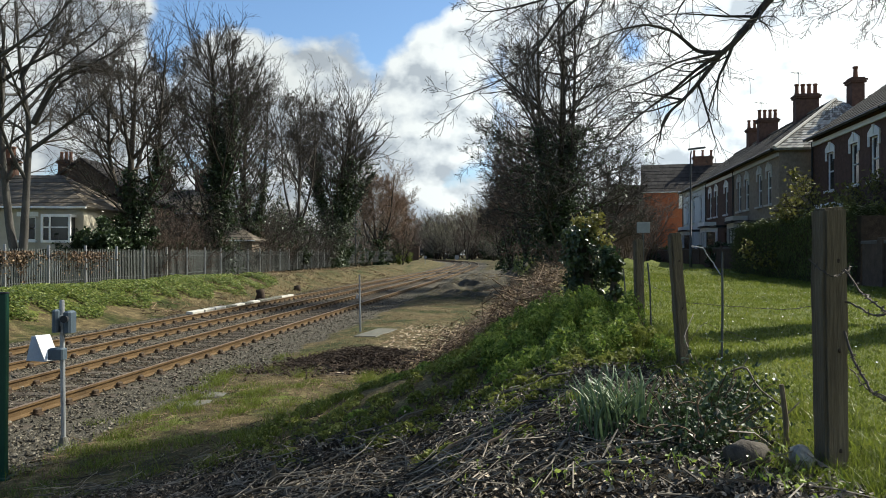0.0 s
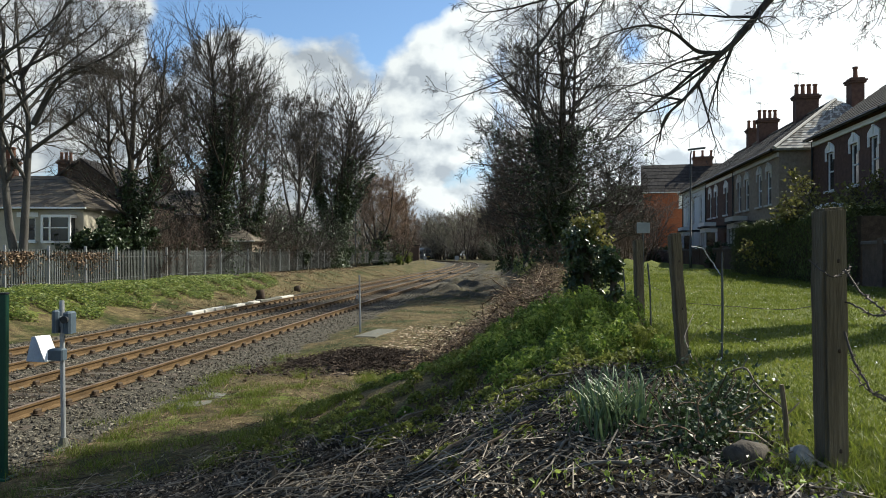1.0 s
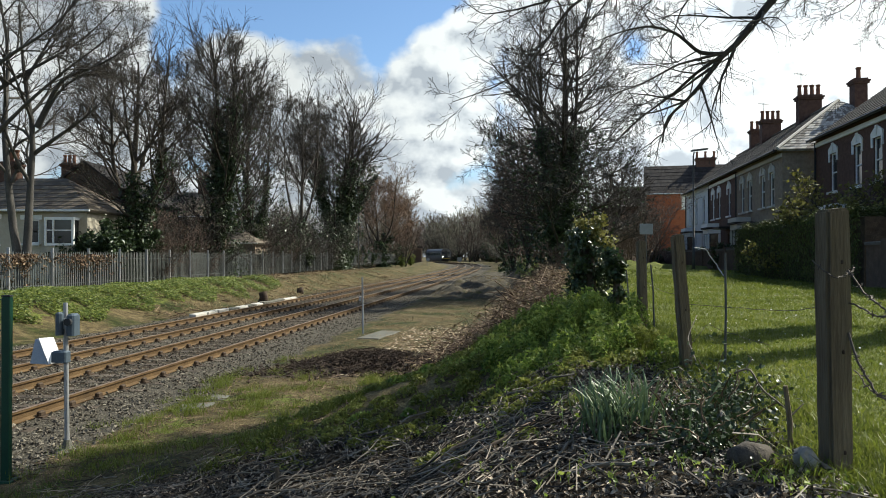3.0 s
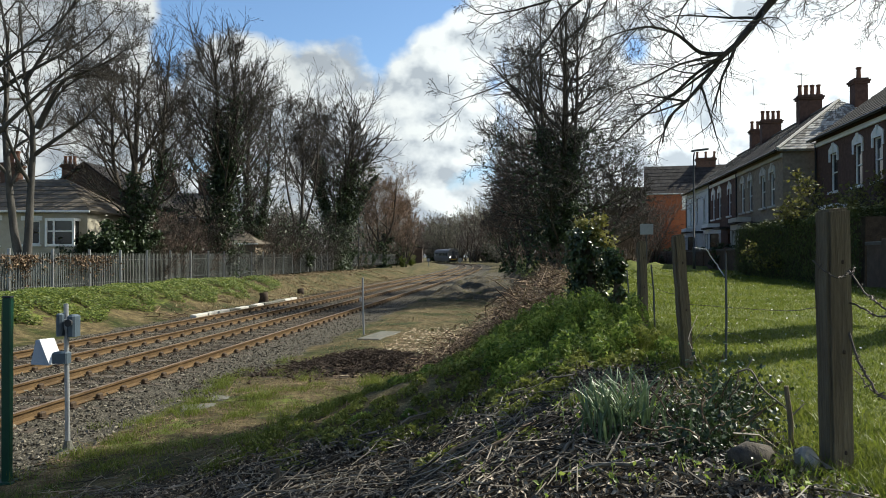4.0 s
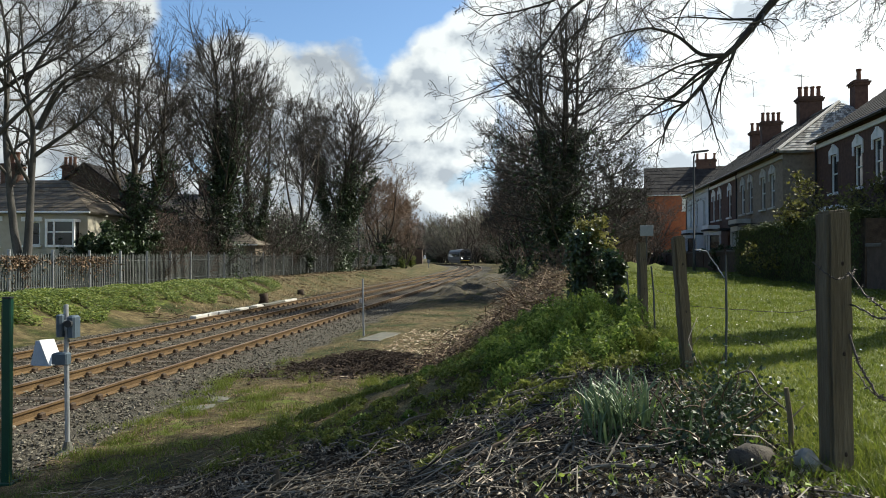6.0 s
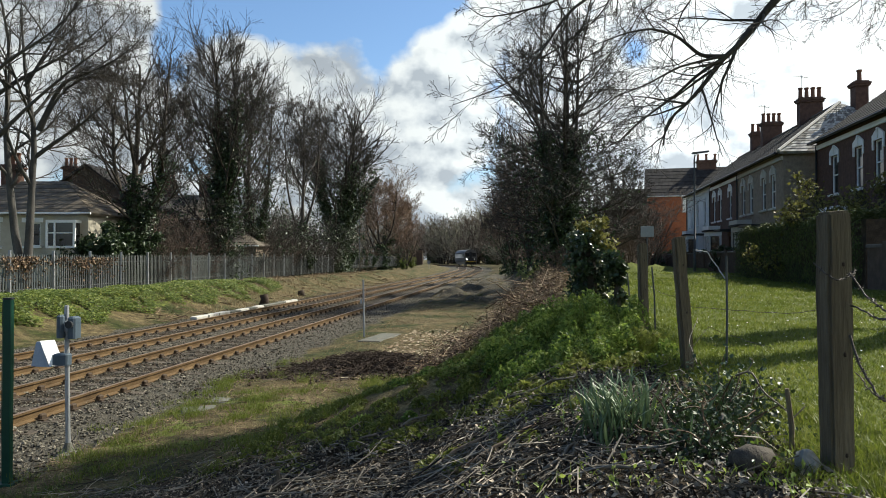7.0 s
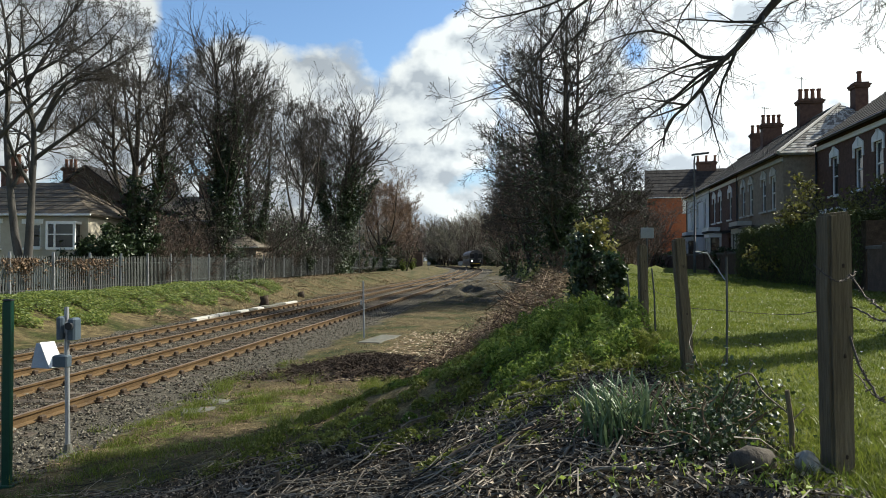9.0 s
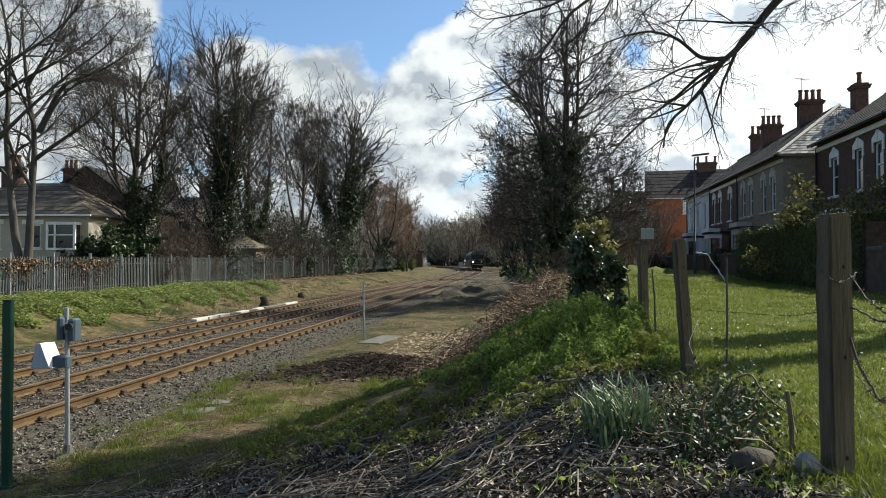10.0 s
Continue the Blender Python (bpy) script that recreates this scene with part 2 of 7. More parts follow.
ROOFGREY = material("train_roof_paint", [(0.10, 0.10, 0.10), (0.15, 0.15, 0.15)], 1.5, 0.6, 0.05, 20)
LAMP = material("lit_lamp", [(1.0, 0.93, 0.8), (1.0, 0.95, 0.85)], 1, 0.4, 0, 5, glow=9)
YELLOW = material("yellow_paint", [(0.55, 0.36, 0.03), (0.68, 0.46, 0.05)], 3, 0.5, 0.05, 20)


# ---- geometry helpers ----
class Geo:
    """Collects vertices and faces of one mesh."""

    def __init__(self):
        self.v, self.f, self.n = [], [], 0

    def add(self, verts, faces):
        verts = np.asarray(verts, float).reshape(-1, 3)
        k = self.n
        self.v.append(verts)
        self.f.extend([tuple(int(i) + k for i in f) for f in faces])
        self.n += len(verts)
        return self

    def box(self, c, s, rz=0.0, taper=1.0, rx=0.0, ry=0.0):
        x, y, z = s[0] / 2, s[1] / 2, s[2] / 2
        v = np.array([(-x, -y, -z), (x, -y, -z), (x, y, -z), (-x, y, -z), (-x * taper, -y * taper, z), (x * taper, -y * taper, z), (x * taper, y * taper, z), (-x * taper, y * taper, z)])
        r = np.array(Euler((rx, ry, rz)).to_matrix())
        return self.add(v @ r.T + np.asarray(c, float), [(3, 2, 1, 0), (4, 5, 6, 7), (0, 1, 5, 4), (1, 2, 6, 5), (2, 3, 7, 6), (3, 0, 4, 7)])

    def bevel_box(self, c, s, b=0.01, rz=0.0, rx=0.0, ry=0.0):
        """A box with its upright edges cut and its top chamfered."""
        x, y, z = s[0] / 2, s[1] / 2, s[2] / 2
        ring = [(-x + b, -y), (x - b, -y), (x, -y + b), (x, y - b), (x - b, y), (-x + b, y), (-x, y - b), (-x, -y + b)]
        v = [(px, py, -z) for px, py in ring] + [(px, py, z - b) for px, py in ring] + [(px * (1 - b / x), py * (1 - b / y), z) for px, py in ring]
        f = [tuple(range(7, -1, -1)), tuple(range(16, 24))]
        for k in range(8):
            j = (k + 1) % 8
            f += [(k, j, 8 + j, 8 + k), (8 + k, 8 + j, 16 + j, 16 + k)]
        r = np.array(Euler((rx, ry, rz)).to_matrix())
        return self.add(np.array(v) @ r.T + np.asarray(c, float), f)

    def tube(self, path, radii, sides=8, cap=True):
        path = np.asarray(path, float)
        radii = np.broadcast_to(np.asarray(radii, float), (len(path),))
        v, f = tubes(path[None], radii[None], sides)
        self.add(v, f)
        if cap:
            k = self.n - len(v)
            self.f.append(tuple(k + i for i in range(sides))[::-1])
            self.f.append(tuple(self.n - sides + i for i in range(sides)))
        return self

    def lathe(self, c, profile, sides=12):
        c = np.asarray(c, float)
        a = np.arange(sides) * 2 * np.pi / sides
        v = [(c[0] + r * np.cos(t), c[1] + r * np.sin(t), c[2] + z) for r, z in profile for t in a]
        f = []
        for k in range(len(profile) - 1):
            for i in range(sides):
                j = (i + 1) % sides
                f.append((k * sides + i, k * sides + j, (k + 1) * sides + j, (k + 1) * sides + i))
        f.append(tuple(range(sides - 1, -1, -1)))
        f.append(tuple((len(profile) - 1) * sides + i for i in range(sides)))
        return self.add(v, f)

    def prism(self, poly, a, b):
        """A flat outline (points in 3D) carried along the way from a to b."""
        p = np.asarray(poly, float)
        n = len(p)
        f = [tuple(range(n - 1, -1, -1)), tuple(range(n, 2 * n))] + [(k, (k + 1) % n, n + (k + 1) % n, n + k) for k in range(n)]
        return self.add(np.vstack([p + np.asarray(a, float), p + np.asarray(b, float)]), f)

    def mesh(self, name, mat, smooth=False):
        me = bpy.data.meshes.new(name)
        v = np.vstack(self.v) if self.v else np.zeros((0, 3))
        me.from_pydata(v.tolist(), [], self.f)
        me.materials.append(mat)
        if smooth:
            me.shade_smooth()
        me.update()
        return me


def part(name, geo, mat, parent, label="", smooth=False):
    ob = new(name, geo if isinstance(geo, bpy.types.Mesh) else geo.mesh(name, mat, smooth))
    ob.parent = parent
    return tagged(ob, label) if label else ob


def thing(name, label, category, group="", kind="", m=None):
    ob = new(name)
    ob.empty_display_size = 0.1
    if m is not None:
        ob.matrix_basis = m
    return tagged(ob, label, category, group, kind)


def solo(name, geo, mat, label, category, group="", kind="", smooth=False):
    return tagged(new(name, geo if isinstance(geo, bpy.types.Mesh) else geo.mesh(name, mat, smooth)), label, category, group, kind)


def tubes(paths, radii, sides):
    """Tubes round many paths of equal length at once: paths (n, s, 3), radii (n, s)."""
    n, s, _ = paths.shape
    t = np.gradient(paths, axis=1)
    t /= np.linalg.norm(t, axis=2, keepdims=True) + 1e-9
    ref = np.where(np.abs(t[:, :1, 2:3]) > 0.8, np.array([1.0, 0.03, 0.0]), np.array([0.02, 0.0, 1.0]))
    ref = np.broadcast_to(ref, t.shape)
    u = np.cross(t, ref)
    u /= np.linalg.norm(u, axis=2, keepdims=True) + 1e-9
    w = np.cross(t, u)
    a = np.arange(sides) * 2 * np.pi / sides
    v = paths[:, :, None] + radii[:, :, None, None] * (np.cos(a)[None, None, :, None] * u[:, :, None] + np.sin(a)[None, None, :, None] * w[:, :, None])
    base = (np.arange(n)[:, None, None] * s + np.arange(s - 1)[None, :, None]) * sides
    i = np.arange(sides)[None, None]
    j = (i + 1) % sides
    f = np.stack([base + i, base + j, base + sides + j, base + sides + i], -1).reshape(-1, 4)
    return v.reshape(-1, 3), f.tolist()


def unit(v):
    return v / (np.linalg.norm(v, axis=-1, keepdims=True) + 1e-9)


def leaves(rng, places, size, out=None, flat=0.5, long=1.5):
    """Folded four-sided leaves at many places, facing at random or along out."""
    n = len(places)
    size = np.broadcast_to(size, (n,))[:, None]
    nrm = rng.normal(size=(n, 3))
    if out is not None:
        nrm = unit(nrm) * (1 - flat) + unit(out) * flat
    nrm = unit(nrm)
    u = unit(np.cross(nrm, rng.normal(size=(n, 3))))
    w = np.cross(nrm, u)
    v = np.stack([places - u * size * long / 2, places + w * size / 2 + nrm * size * 0.15, places + u * size * long / 2, places - w * size / 2 + nrm * size * 0.15], 1).reshape(-1, 3)
    k = np.arange(n)[:, None] * 4
    f = np.vstack([k + np.array([[0, 1, 2]]), k + np.array([[0, 2, 3]])])
    return v, f.tolist()


def blades(rng, places, height, width, lean=0.4):
    """Bent grass blades of two pieces at many places."""
    n = len(places)
    h = np.broadcast_to(height, (n,))[:, None] * rng.uniform(0.5, 1.2, (n, 1))
    a = rng.uniform(0, 2 * np.pi, n)
    side = np.stack([np.cos(a), np.sin(a), np.zeros(n)], 1) * np.broadcast_to(width, (n,))[:, None] / 2
    b = rng.uniform(0, 2 * np.pi, n)
    tilt = np.stack([np.cos(b), np.sin(b), np.zeros(n)], 1) * h * lean * rng.uniform(0.2, 1.4, (n, 1))
    up = np.array([[0, 0, 1.0]]) * h
    v = np.stack([places - side, places + side, places + side * 0.7 + up * 0.55 + tilt * 0.35, places - side * 0.7 + up * 0.55 + tilt * 0.35, places + up * 0.9 + tilt], 1).reshape(-1, 3)
    k = np.arange(n)[:, None] * 5
    f = (k + np.array([[0, 1, 2, 3]])).tolist() + (k + np.array([[3, 2, 4]])).tolist()
    return v, f


def sticks(rng, places, length, radius, rise=0.25):
    """Bent three-sided sticks that lie at many places."""
    n = len(places)
    a = rng.uniform(0, 2 * np.pi, n)
    d = np.stack([np.cos(a), np.sin(a), rng.normal(0, rise, n)], 1) * np.broadcast_to(length, (n,))[:, None]
    bend = rng.normal(size=(n, 3)) * np.broadcast_to(length, (n,))[:, None] * 0.14
    paths = np.stack([places - d / 2, places + bend, places + d / 2], 1)
    rad = np.broadcast_to(radius, (n,))[:, None] * np.array([[1.0, 0.9, 0.45]])
    return tubes(paths, rad, 3)


def bent_sticks(rng, x, y, length, radius):
    """Crooked sticks that lie on the ground, each of six pieces, rising a little at one end."""
    n = len(x)
    a = rng.uniform(0, 2 * np.pi, n)
    px, py = [x], [y]
    for k in range(6):
        a = a + rng.normal(0, 0.5, n)
        px.append(px[-1] + np.cos(a) * length / 6)
        py.append(py[-1] + np.sin(a) * length / 6)
    px, py = np.stack(px, 1), np.stack(py, 1)
    lift = 0.012 + rng.uniform(0, 0.05, (n, 1)) + rng.normal(0, 0.05, (n, 1)) * np.linspace(-0.5, 1, 7)[None] * length[:, None] * 2
    paths = np.stack([px, py, ground_z(px, py) + np.maximum(lift, 0.004)], -1)
    return tubes(paths, radius[:, None] * np.linspace(1.0, 0.45, 7)[None] * rng.uniform(0.85, 1.15, (n, 7)), 4)


def pebbles(rng, places, size):
    """Broken stones: squeezed and turned eight-sided lumps at many places."""
    n = len(places)
    base = np.array([(1, 0, 0), (0, 1, 0), (-1, 0, 0), (0, -1, 0), (0, 0, 1), (0, 0, -1.0)])
    v = base[None] * rng.uniform(0.55, 1.15, (n, 6, 1)) + rng.normal(0, 0.18, (n, 6, 3))
    a = rng.uniform(0, 2 * np.pi, n)
    c, s = np.cos(a)[:, None], np.sin(a)[:, None]
    v = np.stack([v[..., 0] * c - v[..., 1] * s, v[..., 0] * s + v[..., 1] * c, v[..., 2] * 0.75], -1)
    v = v * np.broadcast_to(size, (n,))[:, None, None] + places[:, None]
    tri = np.array([(0, 1, 4), (1, 2, 4), (2, 3, 4), (3, 0, 4), (1, 0, 5), (2, 1, 5), (3, 2, 5), (0, 3, 5)])
    f = (np.arange(n)[:, None, None] * 6 + tri[None]).reshape(-1, 3)
    return v.reshape(-1, 3), f.tolist()


def resample(path, n):
    """The path with n + 1 points at even steps, rounded between its corners."""
    p = np.asarray(path, float)
    d = np.concatenate([[0], np.cumsum(np.linalg.norm(np.diff(p, axis=0), axis=1))])
    t = np.linspace(0, d[-1], n + 1)
    q = np.stack([np.interp(t, d, p[:, k]) for k in range(3)], 1)
    q[1:-1] = 0.25 * q[:-2] + 0.5 * q[1:-1] + 0.25 * q[2:]
    return q


def stem(rng, start, way, length, segs=10, lift=0.15, wander=0.06):
    p = [np.array(start, float)]
    d = unit(np.array(way, float))
    for k in range(segs):
        d = unit(d + rng.normal(0, wander, 3) + np.array([0, 0, lift / segs * 3]))
        p.append(p[-1] + d * length / segs)
    return np.array(p)


def grow(rng, paths, radii, levels):
    """Branches upon given stems: per level a set of paths and radii.
    levels: rows of children, pieces, ratio of length, ratio of radius, angle, lift, wander, first place."""
    out = [(paths, radii)]
    p, r = paths, radii
    for lv, (kids, segs, lr, rr, ang, lift, wander, first) in enumerate(levels):
        n, ps = len(p), p.shape[1] - 1
        lens = np.linalg.norm(np.diff(p, axis=1), axis=2).sum(1)
        n2 = n * kids
        par = np.repeat(np.arange(n), kids)
        order = np.tile(np.arange(kids), n)
        tt = first + (0.99 - first) * (order + rng.uniform(0, 1, n2)) / kids
        pos = tt * ps
        i = np.minimum(pos.astype(int), ps - 1)
        fr = (pos - i)[:, None]
        st = p[par, i] * (1 - fr) + p[par, i + 1] * fr
        tan = unit(p[par, i + 1] - p[par, i])
        az = rng.uniform(-0.6, 0.6, n2) + order * 2.4 + par * 1.3
        u = unit(np.cross(tan, np.array([0.31, 0.21, 0.93])))
        w = np.cross(tan, u)
        a = np.radians(ang) * rng.uniform(0.6, 1.35, n2)
        d = tan * np.cos(a)[:, None] + (u * np.cos(az)[:, None] + w * np.sin(az)[:, None]) * np.sin(a)[:, None]
        ln = lens[par] * lr * (1.2 - 0.7 * tt) * rng.uniform(0.65, 1.25, n2)
        here = r[par, i] * (1 - fr[:, 0]) + r[par, i + 1] * fr[:, 0]
        rad = np.minimum(r[par, 0] * rr, here * 0.8) * rng.uniform(0.75, 1.1, n2)
        q = np.zeros((n2, segs + 1, 3))
        q[:, 0] = st
        for k in range(segs):
            d = unit(d + rng.normal(0, wander, (n2, 3)) + np.array([0, 0, lift / segs]))
            q[:, k + 1] = q[:, k] + d * (ln / segs)[:, None]
        p, r = q, rad[:, None] * (1 - 0.8 * np.linspace(0, 1, segs + 1)[None])
        out.append((p, r))
    return out


def tree(name, label, place, height, seed, levels, radius=0.22, ivy=0, ivy_top=0.6, ivy_size=0.16, lean=(0, 0), twig_r=0.005, mat=None, ivy_spread=0.35, category="tree", group="", limbs=None, ivy_limbs=0.4, bark=None, solid=1, stems=3, fork=0.24, open_=0.30, pieces=10, bare=(), ivied=1):
    """A bare tree with its trunk, crown and climbing ivy; limbs: stems of (path, radius) in the tree's own space."""
    rng = np.random.default_rng(seed)
    ob = thing(name, label, category, group, m=pose(*place))
    if limbs is None:
        main = stem(rng, (0, 0, -0.2), (lean[0], lean[1], 1), height)
        limbs = [(main, radius)]
        for k in range(stems):
            f = fork * rng.uniform(0.8, 1.5)
            at0 = main[int(f * 10)]
            a = k * 2 * np.pi / stems + rng.uniform(-0.4, 0.4)
            way = (np.cos(a) * open_, np.sin(a) * open_, 1)
            limbs.append((stem(rng, at0, way, (height * rng.uniform(0.84, 0.97) - at0[2]) * (1 + 0.25 * open_), lift=0.14), radius * 0.55))
    paths = np.stack([resample(q, pieces) for q, _ in limbs])
    t = np.linspace(0, 1, pieces + 1)
    radii = np.stack([rr * (1 - 0.85 * t) * (1 + 0.35 * np.exp(-t * 25)) for _, rr in limbs])
    g = grow(rng, paths, radii, levels)
    trunk, twigs = Geo(), Geo()
    for k, (p, r) in enumerate(g):
        v = tubes(p, np.maximum(r, twig_r), (10, 6, 4, 3, 3)[min(k, 4)])
        (trunk if k <= solid else twigs).add(*v)
    for q, rr in bare:
        trunk.tube(resample(q, 14), rr * np.linspace(1.15, 0.5, 15), 10)
    part("trunk", trunk, bark or BARK, ob, smooth=True)
    part("crown", twigs, mat or TWIG, ob, "bare twiggy crown")
    if ivy:
        p, r = g[0][0], g[0][1]
        which = rng.integers(0, ivied, ivy)
        t = rng.uniform(0, 1, ivy) ** 1.25 * ivy_top * pieces
        i = t.astype(int)
        c = p[which, i] * (1 - (t - i))[:, None] + p[which, i + 1] * (t - i)[:, None]
        a = rng.uniform(0, 2 * np.pi, ivy)
        clump = 0.35 + 1.3 * np.abs(np.sin(a * 1.5 + t * 4.1 + seed)) * np.abs(np.sin(t * 3.3 + a))
        rad = (r[which, i] + np.abs(rng.normal(0, ivy_spread, ivy)) * clump * (1.25 - t / (pieces + 1)))
        way = np.stack([np.cos(a), np.sin(a), np.zeros(ivy)], 1)
        geo = Geo()
        geo.add(*leaves(rng, c + way * rad[:, None] + rng.normal(0, 0.08, (ivy, 3)), rng.uniform(0.6, 1.3, ivy) * ivy_size, way + np.array([0, 0, 0.5]), 0.45))
        lp = g[1][0]
        low = lp[lp[:, 0, 2] < height * ivy_top]
        m = int(ivy * ivy_limbs)
        if len(low) and m:
            q = rng.integers(0, len(low), m)
            tt = rng.uniform(0, 0.8, m) ** 1.6 * (lp.shape[1] - 1)
            j = tt.astype(int)
            c = low[q, j] * (1 - (tt - j))[:, None] + low[q, j + 1] * (tt - j)[:, None]
            geo.add(*leaves(rng, c + rng.normal(0, 0.13, (m, 3)), rng.uniform(0.6, 1.2, m) * ivy_size))
        part("ivy", geo, IVY, ob, "dark glossy ivy leaves")
    return ob


def crown_limbs(seed, height, profile, radius, limbs=30, leaders=2, low=0.15, spread=0.10, droop=0.0):
    """The stems of a tree whose limbs sweep outwards and up to fill a crown.
    profile: rows of (share of the height, crown's half width in metres); leaders: upright stems that fork low."""
    rng = np.random.default_rng(seed)
    hs, ws = zip(*profile)
    main = stem(rng, (0, 0, -0.2), (0, 0, 1), height * 0.98, lift=0.1, wander=0.04)
    out = [(main, radius)]
    for k in range(leaders):
        a = rng.uniform(-0.5, 0.5) + (0 if k % 2 == 0 else np.pi)
        f = main[int(rng.uniform(1.6, 3.2))]
        tip = np.array((np.cos(a) * height * spread, np.sin(a) * height * spread, height * rng.uniform(0.93, 1.0)))
        mid = f + (tip - f) * 0.35 + np.array((np.cos(a), np.sin(a), 0)) * height * spread * 0.45
        out.append((resample([f, mid, (mid + tip) / 2 + rng.normal(0, 0.15, 3), tip], 10), radius * 0.55))
    trunks = [q for q, _ in out]
    for k in range(limbs):
        t = (k + rng.uniform(0, 1)) / limbs
        h0 = low + (0.88 - low) * t ** 0.9
        body = trunks[int(rng.integers(0, len(trunks)))]
        j = int(np.argmin(np.abs(body[:, 2] - h0 * height)))
        a0 = body[j]
        a = k * 2.4 + rng.uniform(-0.5, 0.5)
        h1 = min(0.985, h0 + (1 - h0) * rng.uniform(0.22, 0.55) + 0.03 - droop * (1 - t))
        w = np.interp(h1, hs, ws) * rng.uniform(0.70, 0.96)
        tip = np.array((np.cos(a) * w, np.sin(a) * w, h1 * height))
        run = tip - a0
        knee = a0 + np.array((run[0] * 0.55, run[1] * 0.55, run[2] * 0.28)) + rng.normal(0, 0.05, 3) * w * 0.5
        tt = np.linspace(0, 1, 9)[:, None]
        path = a0 * (1 - tt) ** 2 + 2 * knee * tt * (1 - tt) + tip * tt ** 2
        path[1:-1] += rng.normal(0, 0.03, (7, 3)) * w * 0.6
        out.append((path, radius * (0.26 - 0.11 * t) * rng.uniform(0.8, 1.15)))
    return out


# ---- ground ----
def smooth(e0, e1, x):
    t = np.clip((np.asarray(x, float) - e0) / (e1 - e0), 0, 1)
    return t * t * (3 - 2 * t)


def track_x(y):
    """The centre of the track that the train runs on; the other lies SIX to its left."""
    y = np.asarray(y, float)
    s = np.maximum(y - 115, 0)
    s = np.minimum(s, 260)
    return -7.6 + 0.11 * y - 0.002 * s * s


SIX = 2.9


def rise(y):
    """The line climbs a little into the distance."""
    return 0.5 * smooth(85, 165, y)


def toe_x(y):
    """The foot of the mound that carries the fence."""
    y = np.asarray(y, float)
    return np.where(y < 24, -2.7 + 0.21 * y, 2.34 + 0.085 * (y - 24))


def fence_x(y):
    return 1.57 + 0.0766 * np.asarray(y, float)


def palisade_x(y):
    return -19.3 + 0.0766 * np.asarray(y, float)


def wave(x, y, k):
    return (np.sin(x * 1.3 * k + 1.7 * np.sin(y * 0.9 * k)) + np.sin(y * 1.7 * k + 1.3 * np.sin(x * 1.1 * k + 2)) + np.sin((x + y) * 2.3 * k + 0.7)) / 3


def ground_z(x, y):
    x, y = np.asarray(x, float), np.asarray(y, float)
    near = track_x(y)
    far = near - SIX
    left = far - x
    z = np.full(np.broadcast(x, y).shape, -0.165)
    z = z - 0.07 * smooth(1.5, 2.4, left) + (0.95 + 0.08 * wave(x, y, 0.5)) * smooth(2.6, 6.2, left) * (1 - 0.35 * smooth(60, 110, y))
    z = z - 0.25 * smooth(7.5, 9.2, left)
    right = x - near
    z = z + 0.16 * smooth(1.6, 4.0, right) * smooth(-40, 10, y)
    z = z + (0.45 * (np.abs(wave(x, y, 0.75)) - 0.1) + 0.22 * wave(x, y, 1.5)) * smooth(1.9, 3.2, right) * smooth(30, 38, y) * smooth(110, 70, y)
    u = x - toe_x(y)
    near_by = smooth(11, 7, y)
    z = z + (1.12 - 0.48 * smooth(1.3, -0.5, x) * smooth(7.5, 5.0, y)) * smooth(0, 1, (u + 0.2 + 2.3 * near_by) / (2.1 + 2.9 * near_by))
    z = z + 0.95 * smooth(30, 62, y) * smooth(0.2, 3.2, u) * smooth(11, 6, x - fence_x(y))
    hump = np.exp(-((x - 1.55) / 0.75) ** 2 - ((y - 7.6) / 1.5) ** 2)
    z = z + 0.30 * hump
    z = z + 0.02 * wave(x, y, 2.1) * smooth(2.0, 3.0, np.minimum(np.abs(right), 50)) + 0.05 * wave(x, y, 0.6) * smooth(0, 2, u)
    return z + rise(y)


def zones(x, y):
    """How far the ground is ballast, lush green and dark mulch, point by point."""
    near = track_x(y)
    n = wave(x, y, 1.1) * 0.5 + wave(x, y, 3.7) * 0.5
    right, left = x - near, near - SIX - x
    ballast = smooth(2.9 + 0.5 * n, 2.0 + 0.4 * n, right) * smooth(3.0 + 0.5 * n, 2.1 + 0.4 * n, left)
    u = x - toe_x(y)
    ash = smooth(1.9, 3.0, right) * smooth(31, 37, y + n) * smooth(120, 80, y) * smooth(1.6, 0.6, u)
    ballast = np.maximum(ballast, ash * (0.55 + 0.3 * n))
    field = smooth(-0.2, 0.3, x - fence_x(y) - 0.15 * n) * smooth(60, 40, x)
    verge = smooth(2.4, 3.2, right + 0.4 * n) * smooth(1.0, -0.4, u) * smooth(13.5, 10.5, y + n)
    weeds = smooth(3.6, 4.4, left + 0.3 * n) * smooth(48, 38, y) * 0.42
    hump = np.exp(-((x - 1.3) / 1.0) ** 2 - ((y - 8.3) / 2.6) ** 2)
    reach = 0.8 * smooth(6.9, 5.4, y)
    mulch = smooth(-1.6, -0.9, u + reach + 0.5 * n) * smooth(0.1, -0.3, x - fence_x(y)) * smooth(6.7, 5.5, y + 0.6 * n)
    heap = np.exp(-((x + 1.0) / 1.4) ** 2 - ((y - 13.2) / 1.2) ** 2)
    gauge = 0.5 * (smooth(0.95, 0.7, np.abs(right)) + smooth(0.95, 0.7, np.abs(right + SIX)))
    green = np.clip(np.maximum.reduce([field, verge * (0.25 + 0.5 * n), weeds, smooth(0.3, 0.6, hump) * 0.9]), 0, 1)
    return ballast, green, np.clip(np.maximum.reduce([mulch * (1 - smooth(0.3, 0.6, hump)), 0.9 * smooth(0.4, 0.7, heap), gauge]), 0, 1)


